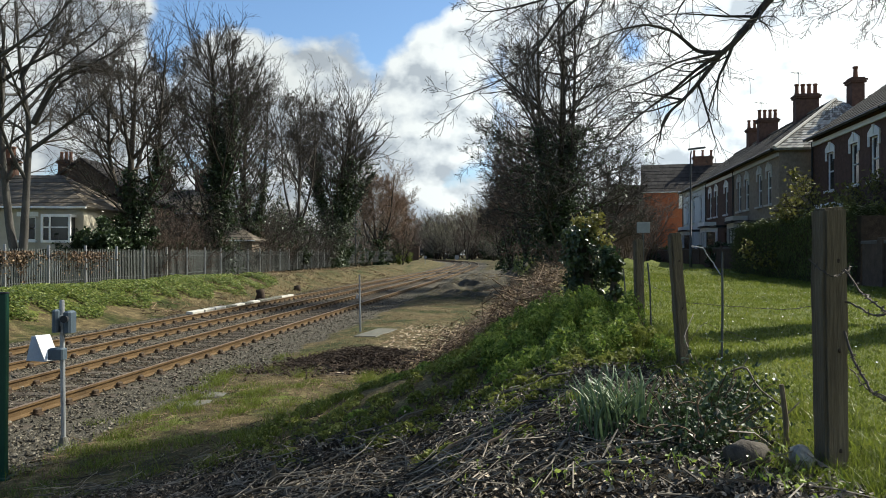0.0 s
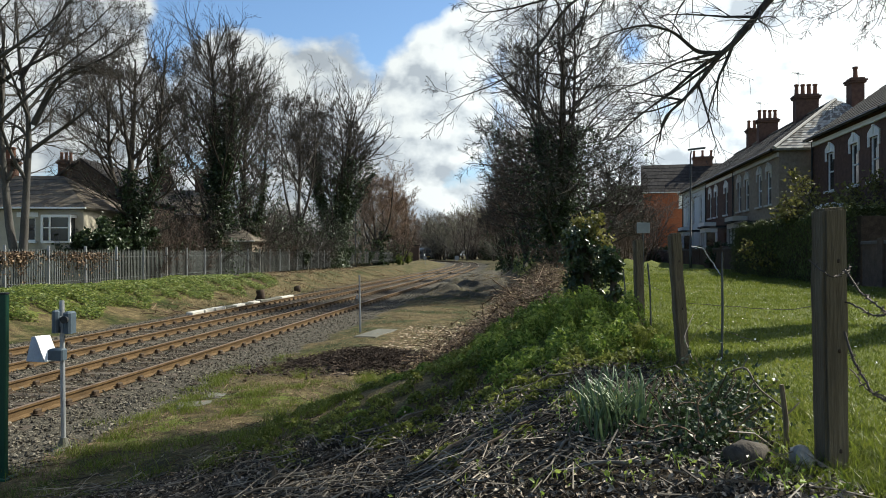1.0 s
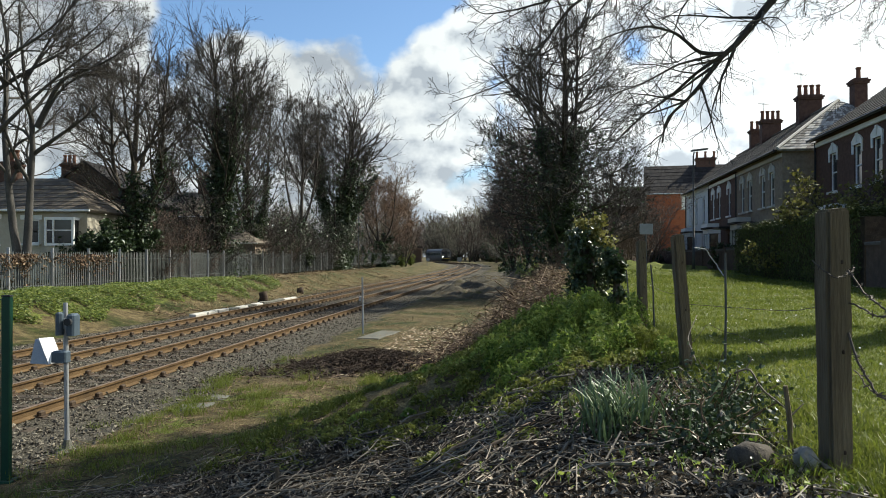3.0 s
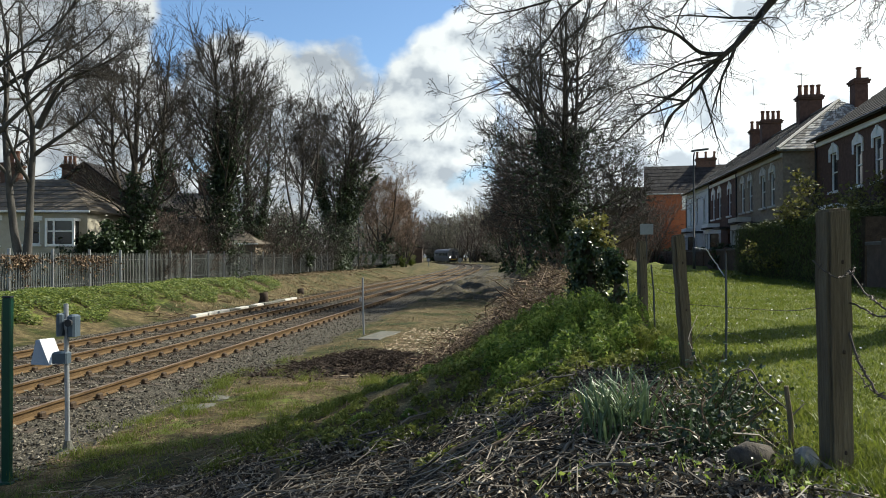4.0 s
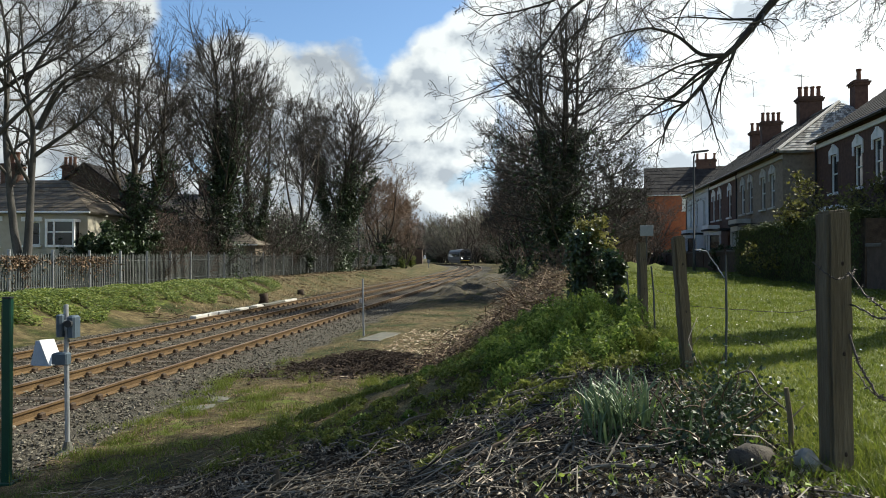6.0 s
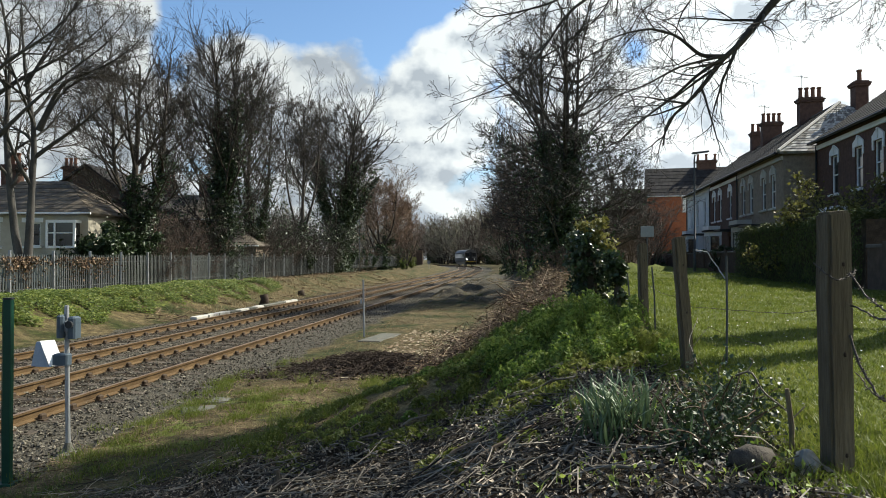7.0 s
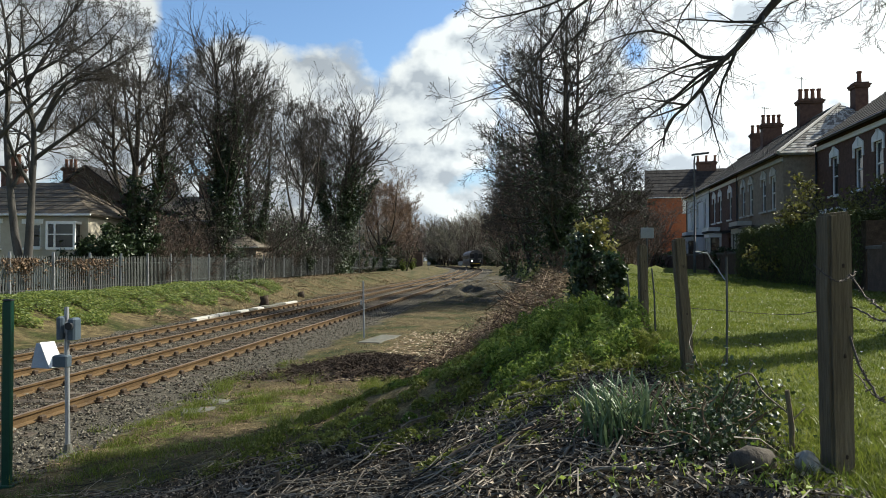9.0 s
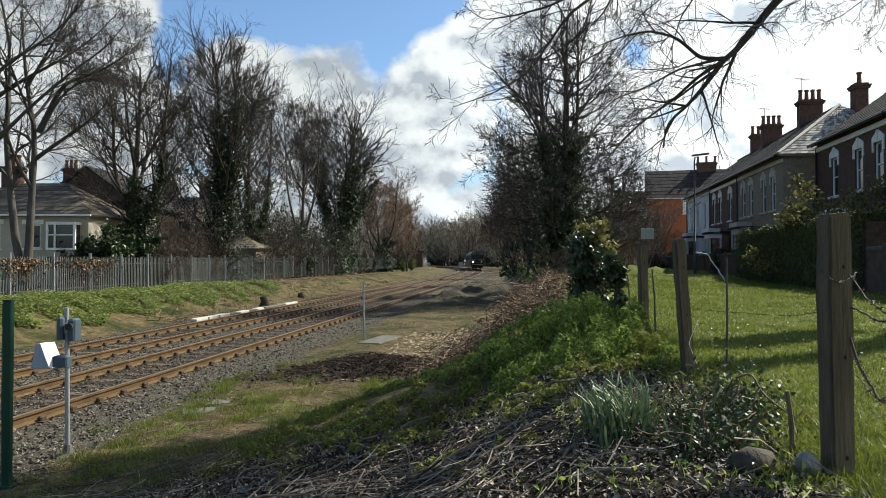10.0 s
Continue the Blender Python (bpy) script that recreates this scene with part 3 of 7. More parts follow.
def ground_material():
    m = bpy.data.materials.new("ground_cover")
    m.use_nodes = True
    nt = m.node_tree
    p = nt.nodes["Principled BSDF"]
    p.inputs["Roughness"].default_value, p.inputs["Specular IOR Level"].default_value = 0.95, 0.15
    tc = nt.nodes.new("ShaderNodeTexCoord")

    def tex(scale, detail=6, rough=0.6):
        n = nt.nodes.new("ShaderNodeTexNoise")
        n.inputs["Scale"].default_value, n.inputs["Detail"].default_value, n.inputs["Roughness"].default_value = scale, detail, rough
        nt.links.new(tc.outputs["Object"], n.inputs["Vector"])
        return n.outputs["Fac"]

    def ramp(fac, stops):
        r = nt.nodes.new("ShaderNodeValToRGB")
        while len(r.color_ramp.elements) < len(stops):
            r.color_ramp.elements.new(0.5)
        for e, (q, c) in zip(r.color_ramp.elements, stops):
            e.position, e.color = q, (*c, 1)
        nt.links.new(fac, r.inputs["Fac"])
        return r.outputs["Color"]

    def mix(fac, a, b):
        n = nt.nodes.new("ShaderNodeMixRGB")
        for s, v in zip(n.inputs, (fac, a, b)):
            nt.links.new(v, s)
        return n.outputs["Color"]

    fine, mid, big = tex(38), tex(4.5), tex(0.6)
    at = nt.nodes.new("ShaderNodeVertexColor")
    at.layer_name = "zones"
    sep = nt.nodes.new("ShaderNodeSeparateColor")
    nt.links.new(at.outputs["Color"], sep.inputs[0])
    blend = nt.nodes.new("ShaderNodeMath")
    blend.operation = "MULTIPLY_ADD"
    blend.inputs[1].default_value = 0.5
    nt.links.new(mid, blend.inputs[0])
    half = nt.nodes.new("ShaderNodeMath")
    half.operation = "MULTIPLY"
    half.inputs[1].default_value = 0.5
    nt.links.new(fine, half.inputs[0])
    nt.links.new(half.outputs[0], blend.inputs[2])
    grain = blend.outputs[0]
    dry = ramp(grain, [(0.36, (0.026, 0.019, 0.009)), (0.5, (0.088, 0.067, 0.032)), (0.62, (0.20, 0.158, 0.082))])
    mossy = ramp(grain, [(0.36, (0.013, 0.017, 0.006)), (0.52, (0.03, 0.038, 0.009)), (0.64, (0.07, 0.078, 0.022))])
    rough = mix(ramp(big, [(0.45, (0, 0, 0)), (0.62, (1, 1, 1))]), dry, mossy)
    stone = ramp(fine, [(0.34, (0.017, 0.015, 0.011)), (0.5, (0.06, 0.053, 0.04)), (0.66, (0.16, 0.145, 0.112))])
    green = ramp(grain, [(0.36, (0.045, 0.06, 0.011)), (0.5, (0.085, 0.105, 0.019)), (0.64, (0.145, 0.155, 0.04))])
    mulch = ramp(grain, [(0.36, (0.007, 0.005, 0.003)), (0.5, (0.024, 0.017, 0.010)), (0.64, (0.08, 0.058, 0.036))])

    def edge(s):
        a = nt.nodes.new("ShaderNodeMath")
        a.operation = "ADD"
        nt.links.new(s, a.inputs[0])
        nt.links.new(mid, a.inputs[1])
        return ramp(a.outputs[0], [(0.86, (0, 0, 0)), (1.08, (1, 1, 1))])

    colour = mix(edge(sep.outputs[0]), rough, stone)
    colour = mix(edge(sep.outputs[1]), colour, green)
    colour = mix(edge(sep.outputs[2]), colour, mulch)
    nt.links.new(colour, p.inputs["Base Color"])
    b = nt.nodes.new("ShaderNodeBump")
    b.inputs["Strength"].default_value, b.inputs["Distance"].default_value = 0.8, 0.04
    nt.links.new(fine, b.inputs["Height"])
    nt.links.new(b.outputs["Normal"], p.inputs["Normal"])
    return m


def axis(stops):
    """Coordinates that run through (from, to, step) stretches."""
    out = []
    for a, b, s in stops:
        out += list(np.arange(a, b, s))
    return np.array(out + [stops[-1][1]])


def build_ground():
    xs = axis([(-2200, -300, 190), (-300, -60, 30), (-60, -24, 3), (-24, -10, 0.4), (-10, 5, 0.14), (5, 14, 0.4), (14, 60, 3), (60, 300, 30), (300, 2200, 190)])
    ys = axis([(-2000, -200, 200), (-200, -20, 20), (-20, 2, 1.5), (2, 18, 0.13), (18, 40, 0.35), (40, 72, 0.6), (72, 90, 1.2), (90, 270, 6), (270, 2600, 150)])
    X, Y = np.meshgrid(xs, ys)
    Z = ground_z(X, Y)
    n, m = X.shape
    v = np.stack([X, Y, Z], -1).reshape(-1, 3)
    i = (np.arange(n - 1)[:, None] * m + np.arange(m - 1)[None]).reshape(-1)
    f = np.stack([i, i + 1, i + m + 1, i + m], 1)
    me = bpy.data.meshes.new("ground")
    me.from_pydata(v.tolist(), [], f.tolist())
    r, g, b = zones(X, Y)
    col = np.stack([r, g, b, np.ones_like(r)], -1).reshape(-1)
    at = me.color_attributes.new("zones", "FLOAT_COLOR", "POINT")
    at.data.foreach_set("color", col.astype(np.float32))
    me.materials.append(ground_material())
    me.shade_smooth()
    tagged(new("ground", me), "railway land of ballast, dry grass, weeds and mown field", "ground", kind="structure")


build_ground()


def on_ground(x, y, dz=0.0):
    return np.stack([x, y, ground_z(x, y) + dz], -1)


# ---- railway ----
def build_track(offset, label):
    ob = thing("railway_track", label, "railway track", "railway tracks")
    ys = np.concatenate([np.arange(1, 60, 1.5), np.arange(60, 330, 5.0)])
    prof = [(-0.07, 0), (0.07, 0), (0.07, 0.012), (0.012, 0.035), (0.012, 0.11), (0.036, 0.122), (0.036, 0.15), (-0.036, 0.15), (-0.036, 0.122), (-0.012, 0.11), (-0.012, 0.035), (-0.07, 0.012)]
    slope = np.gradient(track_x(ys), ys)
    nx, ny = 1 / np.sqrt(1 + slope ** 2), -slope / np.sqrt(1 + slope ** 2)
    for side in (-1, 1):
        rail, top = Geo(), Geo()
        k = len(prof)
        v = []
        for cx, y, ax, ay in zip(track_x(ys) + offset, ys, nx, ny):
            for px, pz in prof:
                d = side * 0.7525 + px
                v.append((cx + ax * d, y + ay * d, pz - 0.15 + float(rise(y))))
        f = [(a * k + i, a * k + (i + 1) % k, (a + 1) * k + (i + 1) % k, (a + 1) * k + i) for a in range(len(ys) - 1) for i in range(k)]
        rail.add(v, f)
        r = part("rail", rail, RUST, ob, "rust-brown steel rail")
        v = []
        for cx, y, ax, ay in zip(track_x(ys) + offset, ys, nx, ny):
            for px, pz in ((-0.03, 0.151), (0.03, 0.151), (0.03, 0.153), (-0.03, 0.153)):
                d = side * 0.7525 + px
                v.append((cx + ax * d, y + ay * d, pz - 0.15 + float(rise(y))))
        top.add(v, [(a * 4 + i, a * 4 + (i + 1) % 4, a * 4 + 4 + (i + 1) % 4, a * 4 + 4 + i) for a in range(len(ys) - 1) for i in range(4)])
        part("running_surface", top, POLISH, r, "dull worn running surface")
    slp = Geo().bevel_box((0, 0, -0.222), (2.5, 0.25, 0.13), 0.015).mesh("sleeper", SLEEPER)
    chair = Geo().bevel_box((0, 0, -0.145), (0.36, 0.17, 0.02), 0.005)
    for q in (-0.095, 0.095):
        chair.bevel_box((q, 0, -0.105), (0.07, 0.13, 0.075), 0.018)
    chair = chair.mesh("rail_chair", CHAIR)
    y = 6.0
    while y < 108:
        a = math.atan(float((track_x(y + 0.1) - track_x(y - 0.1)) / 0.2))
        m = pose(float(track_x(y)) + offset, y, float(rise(y)), 0, 0, -math.degrees(a))
        o = part("sleeper", slp, None, ob)
        o.matrix_basis = m
        if y < 60:
            for side in (-1, 1):
                o = part("rail_chair", chair, None, ob)
                o.matrix_basis = m @ pose(side * 0.7525, 0, 0)
        y += 0.68
    return ob


build_track(0.0, "near running line with rusty rails on old sleepers")
build_track(-SIX, "far running line with rusty rails on old sleepers")


def build_ballast():
    rng = np.random.default_rng(5)
    y = 7 + 42 * rng.uniform(0, 1, 44000) ** 1.9
    x = track_x(y) + rng.uniform(-SIX - 2.9, 3.6, len(y))
    keep = zones(x, y)[0] > rng.uniform(0.25, 0.9, len(y))
    x, y = x[keep], y[keep]
    z = ground_z(x, y) + rng.uniform(-0.012, 0.03, len(x))
    g = Geo().add(*pebbles(rng, np.stack([x, y, z], 1), rng.uniform(0.014, 0.038, len(x))))
    solo("ballast_stones", g, STONE, "grey-brown broken ballast stones round the rails", "ballast", kind="stuff")


build_ballast()


# ---- palisade ----
def build_palisade():
    ob = thing("palisade_fence", "weathered grey steel palisade fence behind the weedy bank", "fence")
    base_y, end_y = 16.0, 83.0
    pale = Geo()
    pale.prism([(-0.046, 0.004, 0), (-0.026, -0.026, 0), (0.0, -0.01, 0), (0.026, -0.026, 0), (0.046, 0.004, 0), (0.0, 0.01, 0)], (0, 0, -0.05), (0, 0, 1.66))
    pale.prism([(-0.046, -0.002, 1.66), (0.046, -0.002, 1.66), (0.022, -0.002, 1.76), (0.0, -0.002, 1.80), (-0.018, -0.002, 1.76)], (0, 0, 0), (0, 0.005, 0))
    pale = pale.mesh("pale", GALV)
    rng = np.random.default_rng(2)
    turn = -math.degrees(math.atan2(1, 0.0766)) + 180
    rest = Geo()
    post = Geo().bevel_box((0, 0.06, 0.95), (0.06, 0.11, 1.98), 0.008).mesh("post", GREYPAINT)

    def base(y):
        return 0.47 + 0.25 * (y - 16) / 67

    count, y = 0, base_y
    while y < end_y:
        m = pose(float(palisade_x(y)), y, base(y) + rng.normal(0, 0.008), 0, rng.normal(0, 0.6), turn + 180)
        if y > 21 and count < 300:
            o = part("pale", pale, None, ob)
            o.matrix_basis = m
            count += 1
        else:
            v = np.array([q.co for q in pale.vertices])
            mm = np.array(m)
            rest.add(v @ mm[:3, :3].T + mm[:3, 3], [tuple(q.vertices) for q in pale.polygons])
        y += 0.155
    tagged(part("far_pales", rest, GALV, ob), "grey steel pales", kind="stuff")
    y = base_y + 0.9
    while y < end_y:
        o = part("post", post, None, ob)
        o.matrix_basis = pose(float(palisade_x(y)) - 0.02, y, base(y), 0, 0, turn + 180)
        y += 2.75
    for h in (0.35, 1.42):
        g = Geo().tube([(palisade_x(base_y) - 0.03, base_y, base(base_y) + h), (palisade_x(end_y) - 0.03, end_y, base(end_y) + h)], 0.03, 4)
        part("rail", g, GALV, ob)
    ob2 = thing("palisade_fence", "distant grey steel palisade fence beyond brown scrub", "fence")
    g = Geo()
    for y in np.arange(92, 150, 0.3):
        g.box((palisade_x(y), y, 1.75), (0.05, 0.12, 1.75), 0)
    part("pales", g, GALV, ob2)
    for h in (1.2, 2.3):
        part("rail", Geo().tube([(palisade_x(92), 92, h), (palisade_x(150), 150, h)], 0.03, 4), GALV, ob2)


build_palisade()


# ---- trees ----
BUSHY = [(8, 3, 0.50, 0.4, 44, 0.4, 0.12, 0.05), (6, 2, 0.5, 0.45, 40, 0.15, 0.14, 0.10), (6, 1, 0.55, 0.55, 38, 0.0, 0.0, 0.12)]


def spot(px, y):
    """A place on the ground by its bearing and its distance ahead."""
    x = (px - 784) / 1254 * y
    return (x, y, float(ground_z(x, y)))


def sight(px, py, y):
    """A place in the air by its bearing, its rise above the eye's level and its distance ahead."""
    return np.array([(px - 784) / 1254 * y, y, EYE[2] + (456 - py) / 1254 * y])


G = "bare trees"


def behind(px, extra=3.0):
    """A place behind the palisade by its bearing and its distance from the fence."""
    return spot(px, 19.3 / ((784 - px) / 1254 + 0.0766) + extra)


FINE = [(9, 5, 0.46, 0.34, 40, 0.40, 0.07, 0.40), (8, 3, 0.50, 0.5, 38, 0.22, 0.09, 0.22), (4, 1, 0.6, 0.6, 34, 0.0, 0.0, 0.2)]
DOME = ((0.0, 0.5), (0.2, 0.72), (0.4, 0.95), (0.58, 1.0), (0.75, 0.9), (0.88, 0.66), (0.96, 0.36), (1.0, 0.1))
BROAD = ((0.0, 0.5), (0.25, 0.85), (0.45, 1.0), (0.65, 0.98), (0.8, 0.84), (0.92, 0.58), (1.0, 0.15))


def crown_tree(label, place, height, half, seed, radius, shape=DOME, twig_r=0.008, levels=None, **more):
    """A bare tree with a rounded crown of that half width."""
    keys = {k: more.pop(k) for k in ("limbs", "leaders", "low", "spread", "droop") if k in more}
    tree("tree", label, place, height, seed, levels or FINE, radius, limbs=crown_limbs(seed, height, [(h, w * half) for h, w in shape], radius, **keys), twig_r=twig_r, group=G, solid=0, **more)


crown_tree("tall ivy-clad bare tree behind the palisade fence", behind(384), 18.6, 4.9, 11, 0.36, limbs=46, leaders=1, low=0.12, spread=0.07, ivy=16000, ivy_top=0.70, ivy_size=0.15, ivy_spread=0.50, ivied=2, ivy_limbs=0.04)
crown_tree("tall bare tree with several stems and ivy", behind(446, 5), 16.6, 3.3, 15, 0.28, limbs=19, leaders=2, low=0.1, spread=0.10, ivy=4500, ivy_top=0.5, ivy_size=0.15, ivy_spread=0.25, ivied=2, ivy_limbs=0.03)
crown_tree("bare spreading tree with ivy on its trunk", behind(228), 13.4, 4.5, 12, 0.30, BROAD, limbs=38, leaders=2, low=0.24, spread=0.16, droop=0.10, ivy=5200, ivy_top=0.5, ivy_size=0.12, ivy_spread=0.26, ivied=2, ivy_limbs=0.03)
crown_tree("ivy-clad bare tree with a dense trunk", behind(592), 21.0, 6.0, 13, 0.42, limbs=40, leaders=3, low=0.12, spread=0.12, twig_r=0.011, ivy=15000, ivy_top=0.62, ivy_size=0.22, ivy_spread=0.7, ivied=3, ivy_limbs=0.1)
crown_tree("slender bare tree in the row behind the fence", behind(530, 4), 19.0, 3.0, 16, 0.24, limbs=17, leaders=2, low=0.25, twig_r=0.011, ivy=900, ivy_top=0.3, ivy_size=0.25)
crown_tree("rusty-brown bare tree at the end of the row", behind(672, 3), 15.4, 5.2, 14, 0.30, BROAD, limbs=34, leaders=4, low=0.06, spread=0.2, twig_r=0.016, mat=TWIG_RUST, ivy=1500, ivy_top=0.3, ivy_size=0.3, ivy_spread=0.8)
crown_tree("rusty-brown bare tree at the end of the row", behind(702, 2), 13.6, 4.4, 17, 0.28, BROAD, limbs=28, leaders=4, low=0.06, spread=0.2, twig_r=0.018, mat=TWIG_RUST, ivy=700, ivy_top=0.3, ivy_size=0.3, ivy_spread=0.8)
FULL = [(9, 5, 0.46, 0.34, 40, 0.20, 0.09, 0.30), (8, 3, 0.52, 0.5, 38, 0.1, 0.12, 0.12), (4, 1, 0.6, 0.6, 34, 0.0, 0.0, 0.15)]
SKIRT = ((0.0, 0.7), (0.2, 1.0), (0.42, 1.02), (0.6, 0.86), (0.78, 0.66), (0.92, 0.42), (1.0, 0.12))
crown_tree("large ivy-clad bare tree beside the field fence", spot(990, 37), 14.4, 5.0, 21, 0.29, SKIRT, levels=FULL, limbs=56, leaders=2, low=0.06, spread=0.07, droop=0.22, twig_r=0.006, ivy=15000, ivy_top=0.5, ivy_size=0.12, ivy_spread=0.6, ivied=3, ivy_limbs=0.1)
crown_tree("low bare tree beyond the ivied stump", spot(1072, 44), 6.6, 3.4, 25, 0.2, BROAD, levels=FULL, limbs=28, leaders=3, low=0.06, spread=0.16, droop=0.1, twig_r=0.007)
crown_tree("bare tree with reddish twigs beside the line", spot(938, 48), 9.6, 3.4, 22, 0.24, BROAD, levels=FULL, limbs=30, leaders=3, low=0.08, spread=0.14, droop=0.08, twig_r=0.008, mat=TWIG_RED, ivy=900, ivy_top=0.6, ivy_size=0.15, ivy_spread=0.25, ivied=2, ivy_limbs=0.05)
crown_tree("bare tree in the row beside the line", spot(908, 66), 9.6, 3.0, 23, 0.24, limbs=26, leaders=3, low=0.1, twig_r=0.009, mat=TWIG_RED, ivy=600, ivy_top=0.5, ivy_size=0.18, ivy_spread=0.3)
crown_tree("bare tree in the row beside the line", spot(893, 90), 9.8, 3.0, 24, 0.24, limbs=24, leaders=3, low=0.1, twig_r=0.012, ivy=700, ivy_top=0.45, ivy_size=0.22, ivy_spread=0.35)


def on_limb(base, pts):
    return [np.asarray(q) - np.asarray(base) for q in pts]


def near_left_tree():
    base = spot(42, 31)
    D = 31
    limbs = [
        ([(0, 0, -0.2), *on_limb(base, [sight(52, 380, D), sight(52, 300, D), sight(64, 228, D), sight(40, 160, D), sight(38, 90, D), sight(30, 10, D)])], 0.21),
        (on_limb(base, [sight(64, 228, D), sight(92, 165, D), sight(110, 135, D), sight(150, 128, D - 1), sight(215, 95, D - 2), sight(250, 60, D - 2)]), 0.11),
        ([(0.1, 0, -0.1), *on_limb(base, [sight(20, 400, D), sight(15, 320, D), sight(2, 220, D), sight(15, 140, D + 1), sight(10, 40, D + 1), sight(-20, -60, D)])], 0.20),
        (on_limb(base, [sight(-20, 170, D), sight(40, 130, D), sight(100, 100, D), sight(160, 60, D), sight(210, 5, D)]), 0.09),
        (on_limb(base, [sight(-60, 170, D - 3), sight(10, 100, D - 3), sight(80, 60, D - 3), sight(120, 20, D - 3), sight(170, -40, D - 3)]), 0.09),
        (on_limb(base, [sight(68, 226, D), sight(96, 170, D), sight(130, 138, D), sight(185, 128, D), sight(240, 150, D)]), 0.075),
        (on_limb(base, [sight(-10, 240, D - 2), sight(50, 180, D - 2), sight(120, 120, D - 2), sight(190, 70, D - 2), sight(225, 20, D - 2)]), 0.085),
        (on_limb(base, [sight(40, 150, D), sight(75, 90, D), sight(110, 30, D), sight(150, -30, D)]), 0.075),
        (on_limb(base, [sight(20, 325, D), sight(30, 300, D), sight(41, 287, D)]), 0.09),
    ]
    lv = [(11, 6, 0.40, 0.34, 46, 0.2, 0.12, 0.32), (9, 4, 0.48, 0.42, 42, 0.1, 0.14, 0.12), (7, 2, 0.48, 0.55, 38, 0.0, 0.14, 0.12), (2, 1, 0.6, 0.6, 34, 0.0, 0.0, 0.3)]
    tree("tree", "bare smooth-barked tree with a forked trunk by the fence", base, 12, 31, lv, limbs=limbs, group=G, bark=SMOOTHBARK)


near_left_tree()


def overhanging_tree():
    base = (10.5, 12.55, 1.0)
    D = 8.5
    limbs = [
        (on_limb(base, [sight(1430, -60, D), sight(1366, 2, D), sight(1325, 55, D), sight(1300, 84, D), sight(1280, 97, D), sight(1250, 140, D), sight(1215, 180, D), sight(1178, 212, D), sight(1172, 255, D)]), 0.058),
        (on_limb(base, [sight(1281, 97, D), sight(1238, 95, D), sight(1213, 72, D), sight(1195, 58, D), sight(1150, 46, D), sight(1105, 55, D), sight(1040, 80, D)]), 0.026),
        (on_limb(base, [sight(1270, 97, D), sight(1200, 115, D - .3), sight(1140, 148, D - .5), sight(1085, 168, D - .6), sight(1040, 215, D - .7), sight(985, 235, D - .8)]), 0.017),
        (on_limb(base, [sight(1285, 96, D), sight(1235, 128, D + .2), sight(1195, 165, D + .3), sight(1140, 205, D + .5), sight(1100, 240, D + .6), sight(1060, 290, D + .6)]), 0.023),
        (on_limb(base, [sight(1215, 180, D), sight(1160, 200, D), sight(1115, 205, D), sight(1085, 235, D)]), 0.014),
        (on_limb(base, [sight(1180, -140, D), sight(1100, -50, D), sight(1070, 10, D), sight(1047, 38, D)]), 0.034),
        (on_limb(base, [sight(1110, -60, D), sight(1006, 16, D), sight(979, 54, D), sight(936, 120, D), sight(870, 158, D), sight(800, 182, D)]), 0.024),
        (on_limb(base, [sight(1060, -40, D), sight(968, 3, D), sight(908, 19, D), sight(854, 27, D), sight(816, 0, D)]), 0.020),
        (on_limb(base, [sight(1600, -60, D), sight(1530, -10, D), sight(1490, 20, D), sight(1440, 40, D)]), 0.012),
        (on_limb(base, [sight(1640, -60, D), sight(1575, 0, D), sight(1560, 40, D), sight(1545, 60, D)]), 0.012),
        (on_limb(base, [sight(1500, -60, D), sight(1420, -10, D), sight(1380, 8, D), sight(1330, 5, D)]), 0.014),
        (on_limb(base, [sight(1290, -90, D), sight(1240, -30, D), sight(1205, 20, D), sight(1190, 70, D), sight(1165, 130, D)]), 0.016),
        (on_limb(base, [sight(1240, -90, D), sight(1180, -20, D), sight(1130, 20, D), sight(1110, 60, D), sight(1070, 110, D)]), 0.015),
    ]
    lv = [(10, 7, 0.42, 0.30, 46, -0.15, 0.12, 0.12), (7, 5, 0.48, 0.45, 44, -0.2, 0.15, 0.12), (4, 3, 0.5, 0.6, 40, -0.1, 0.15, 0.15)]
    # high limbs out of view, added so that the crown shades the verge
    for k in range(7):
        a = k * 0.9 + 0.3
        limbs.append(([(0, 0.1, 9.0 + 0.3 * k), (0.7 * np.cos(a), 1.4 + 0.7 * np.sin(a), 10.6 + 0.35 * k), (1.7 * np.cos(a), 2.4 + 1.7 * np.sin(a), 12.6 + 0.3 * k)], 0.12))
    ob = tree("tree", "bare tree whose thin twigged branches overhang the field", base, 13, 41, lv, limbs=limbs, group=G, twig_r=0.0022, pieces=26,
         bare=[([(0, 0, -0.3), (0.1, 0, 4), (-0.1, 0.2, 9), (0.2, 0, 14), (0, 0.3, 19)], 0.36), ([(0, 0, 3.6), (-2, -1.4, 4.8), *on_limb(base, [sight(1520, -150, D), sight(1428, -58, D)])], 0.13), ([(0, 0, 5), (-3, -1.6, 6.5), *on_limb(base, [sight(1260, -230, D), sight(1178, -138, D)])], 0.07), ([(0, 0, 3.0), (0.9, -0.6, 7), (1.2, -0.9, 12), (1.4, -0.8, 17)], 0.26)])
    rng = np.random.default_rng(42)
    # unseen leaf clusters, placed only for the shade they cast on verge and mulch
    c = rng.normal(0, 1, (60, 3)) * (0.4, 0.45, 2.3) + (0.1, 2.6, 13.0)
    p = c[rng.integers(0, 60, 7500)] + rng.normal(0, 0.3, (7500, 3))
    c = rng.normal(0, 1, (30, 3)) * (0.32, 0.38, 1.0) + (0.0, -1.1, 13.0)
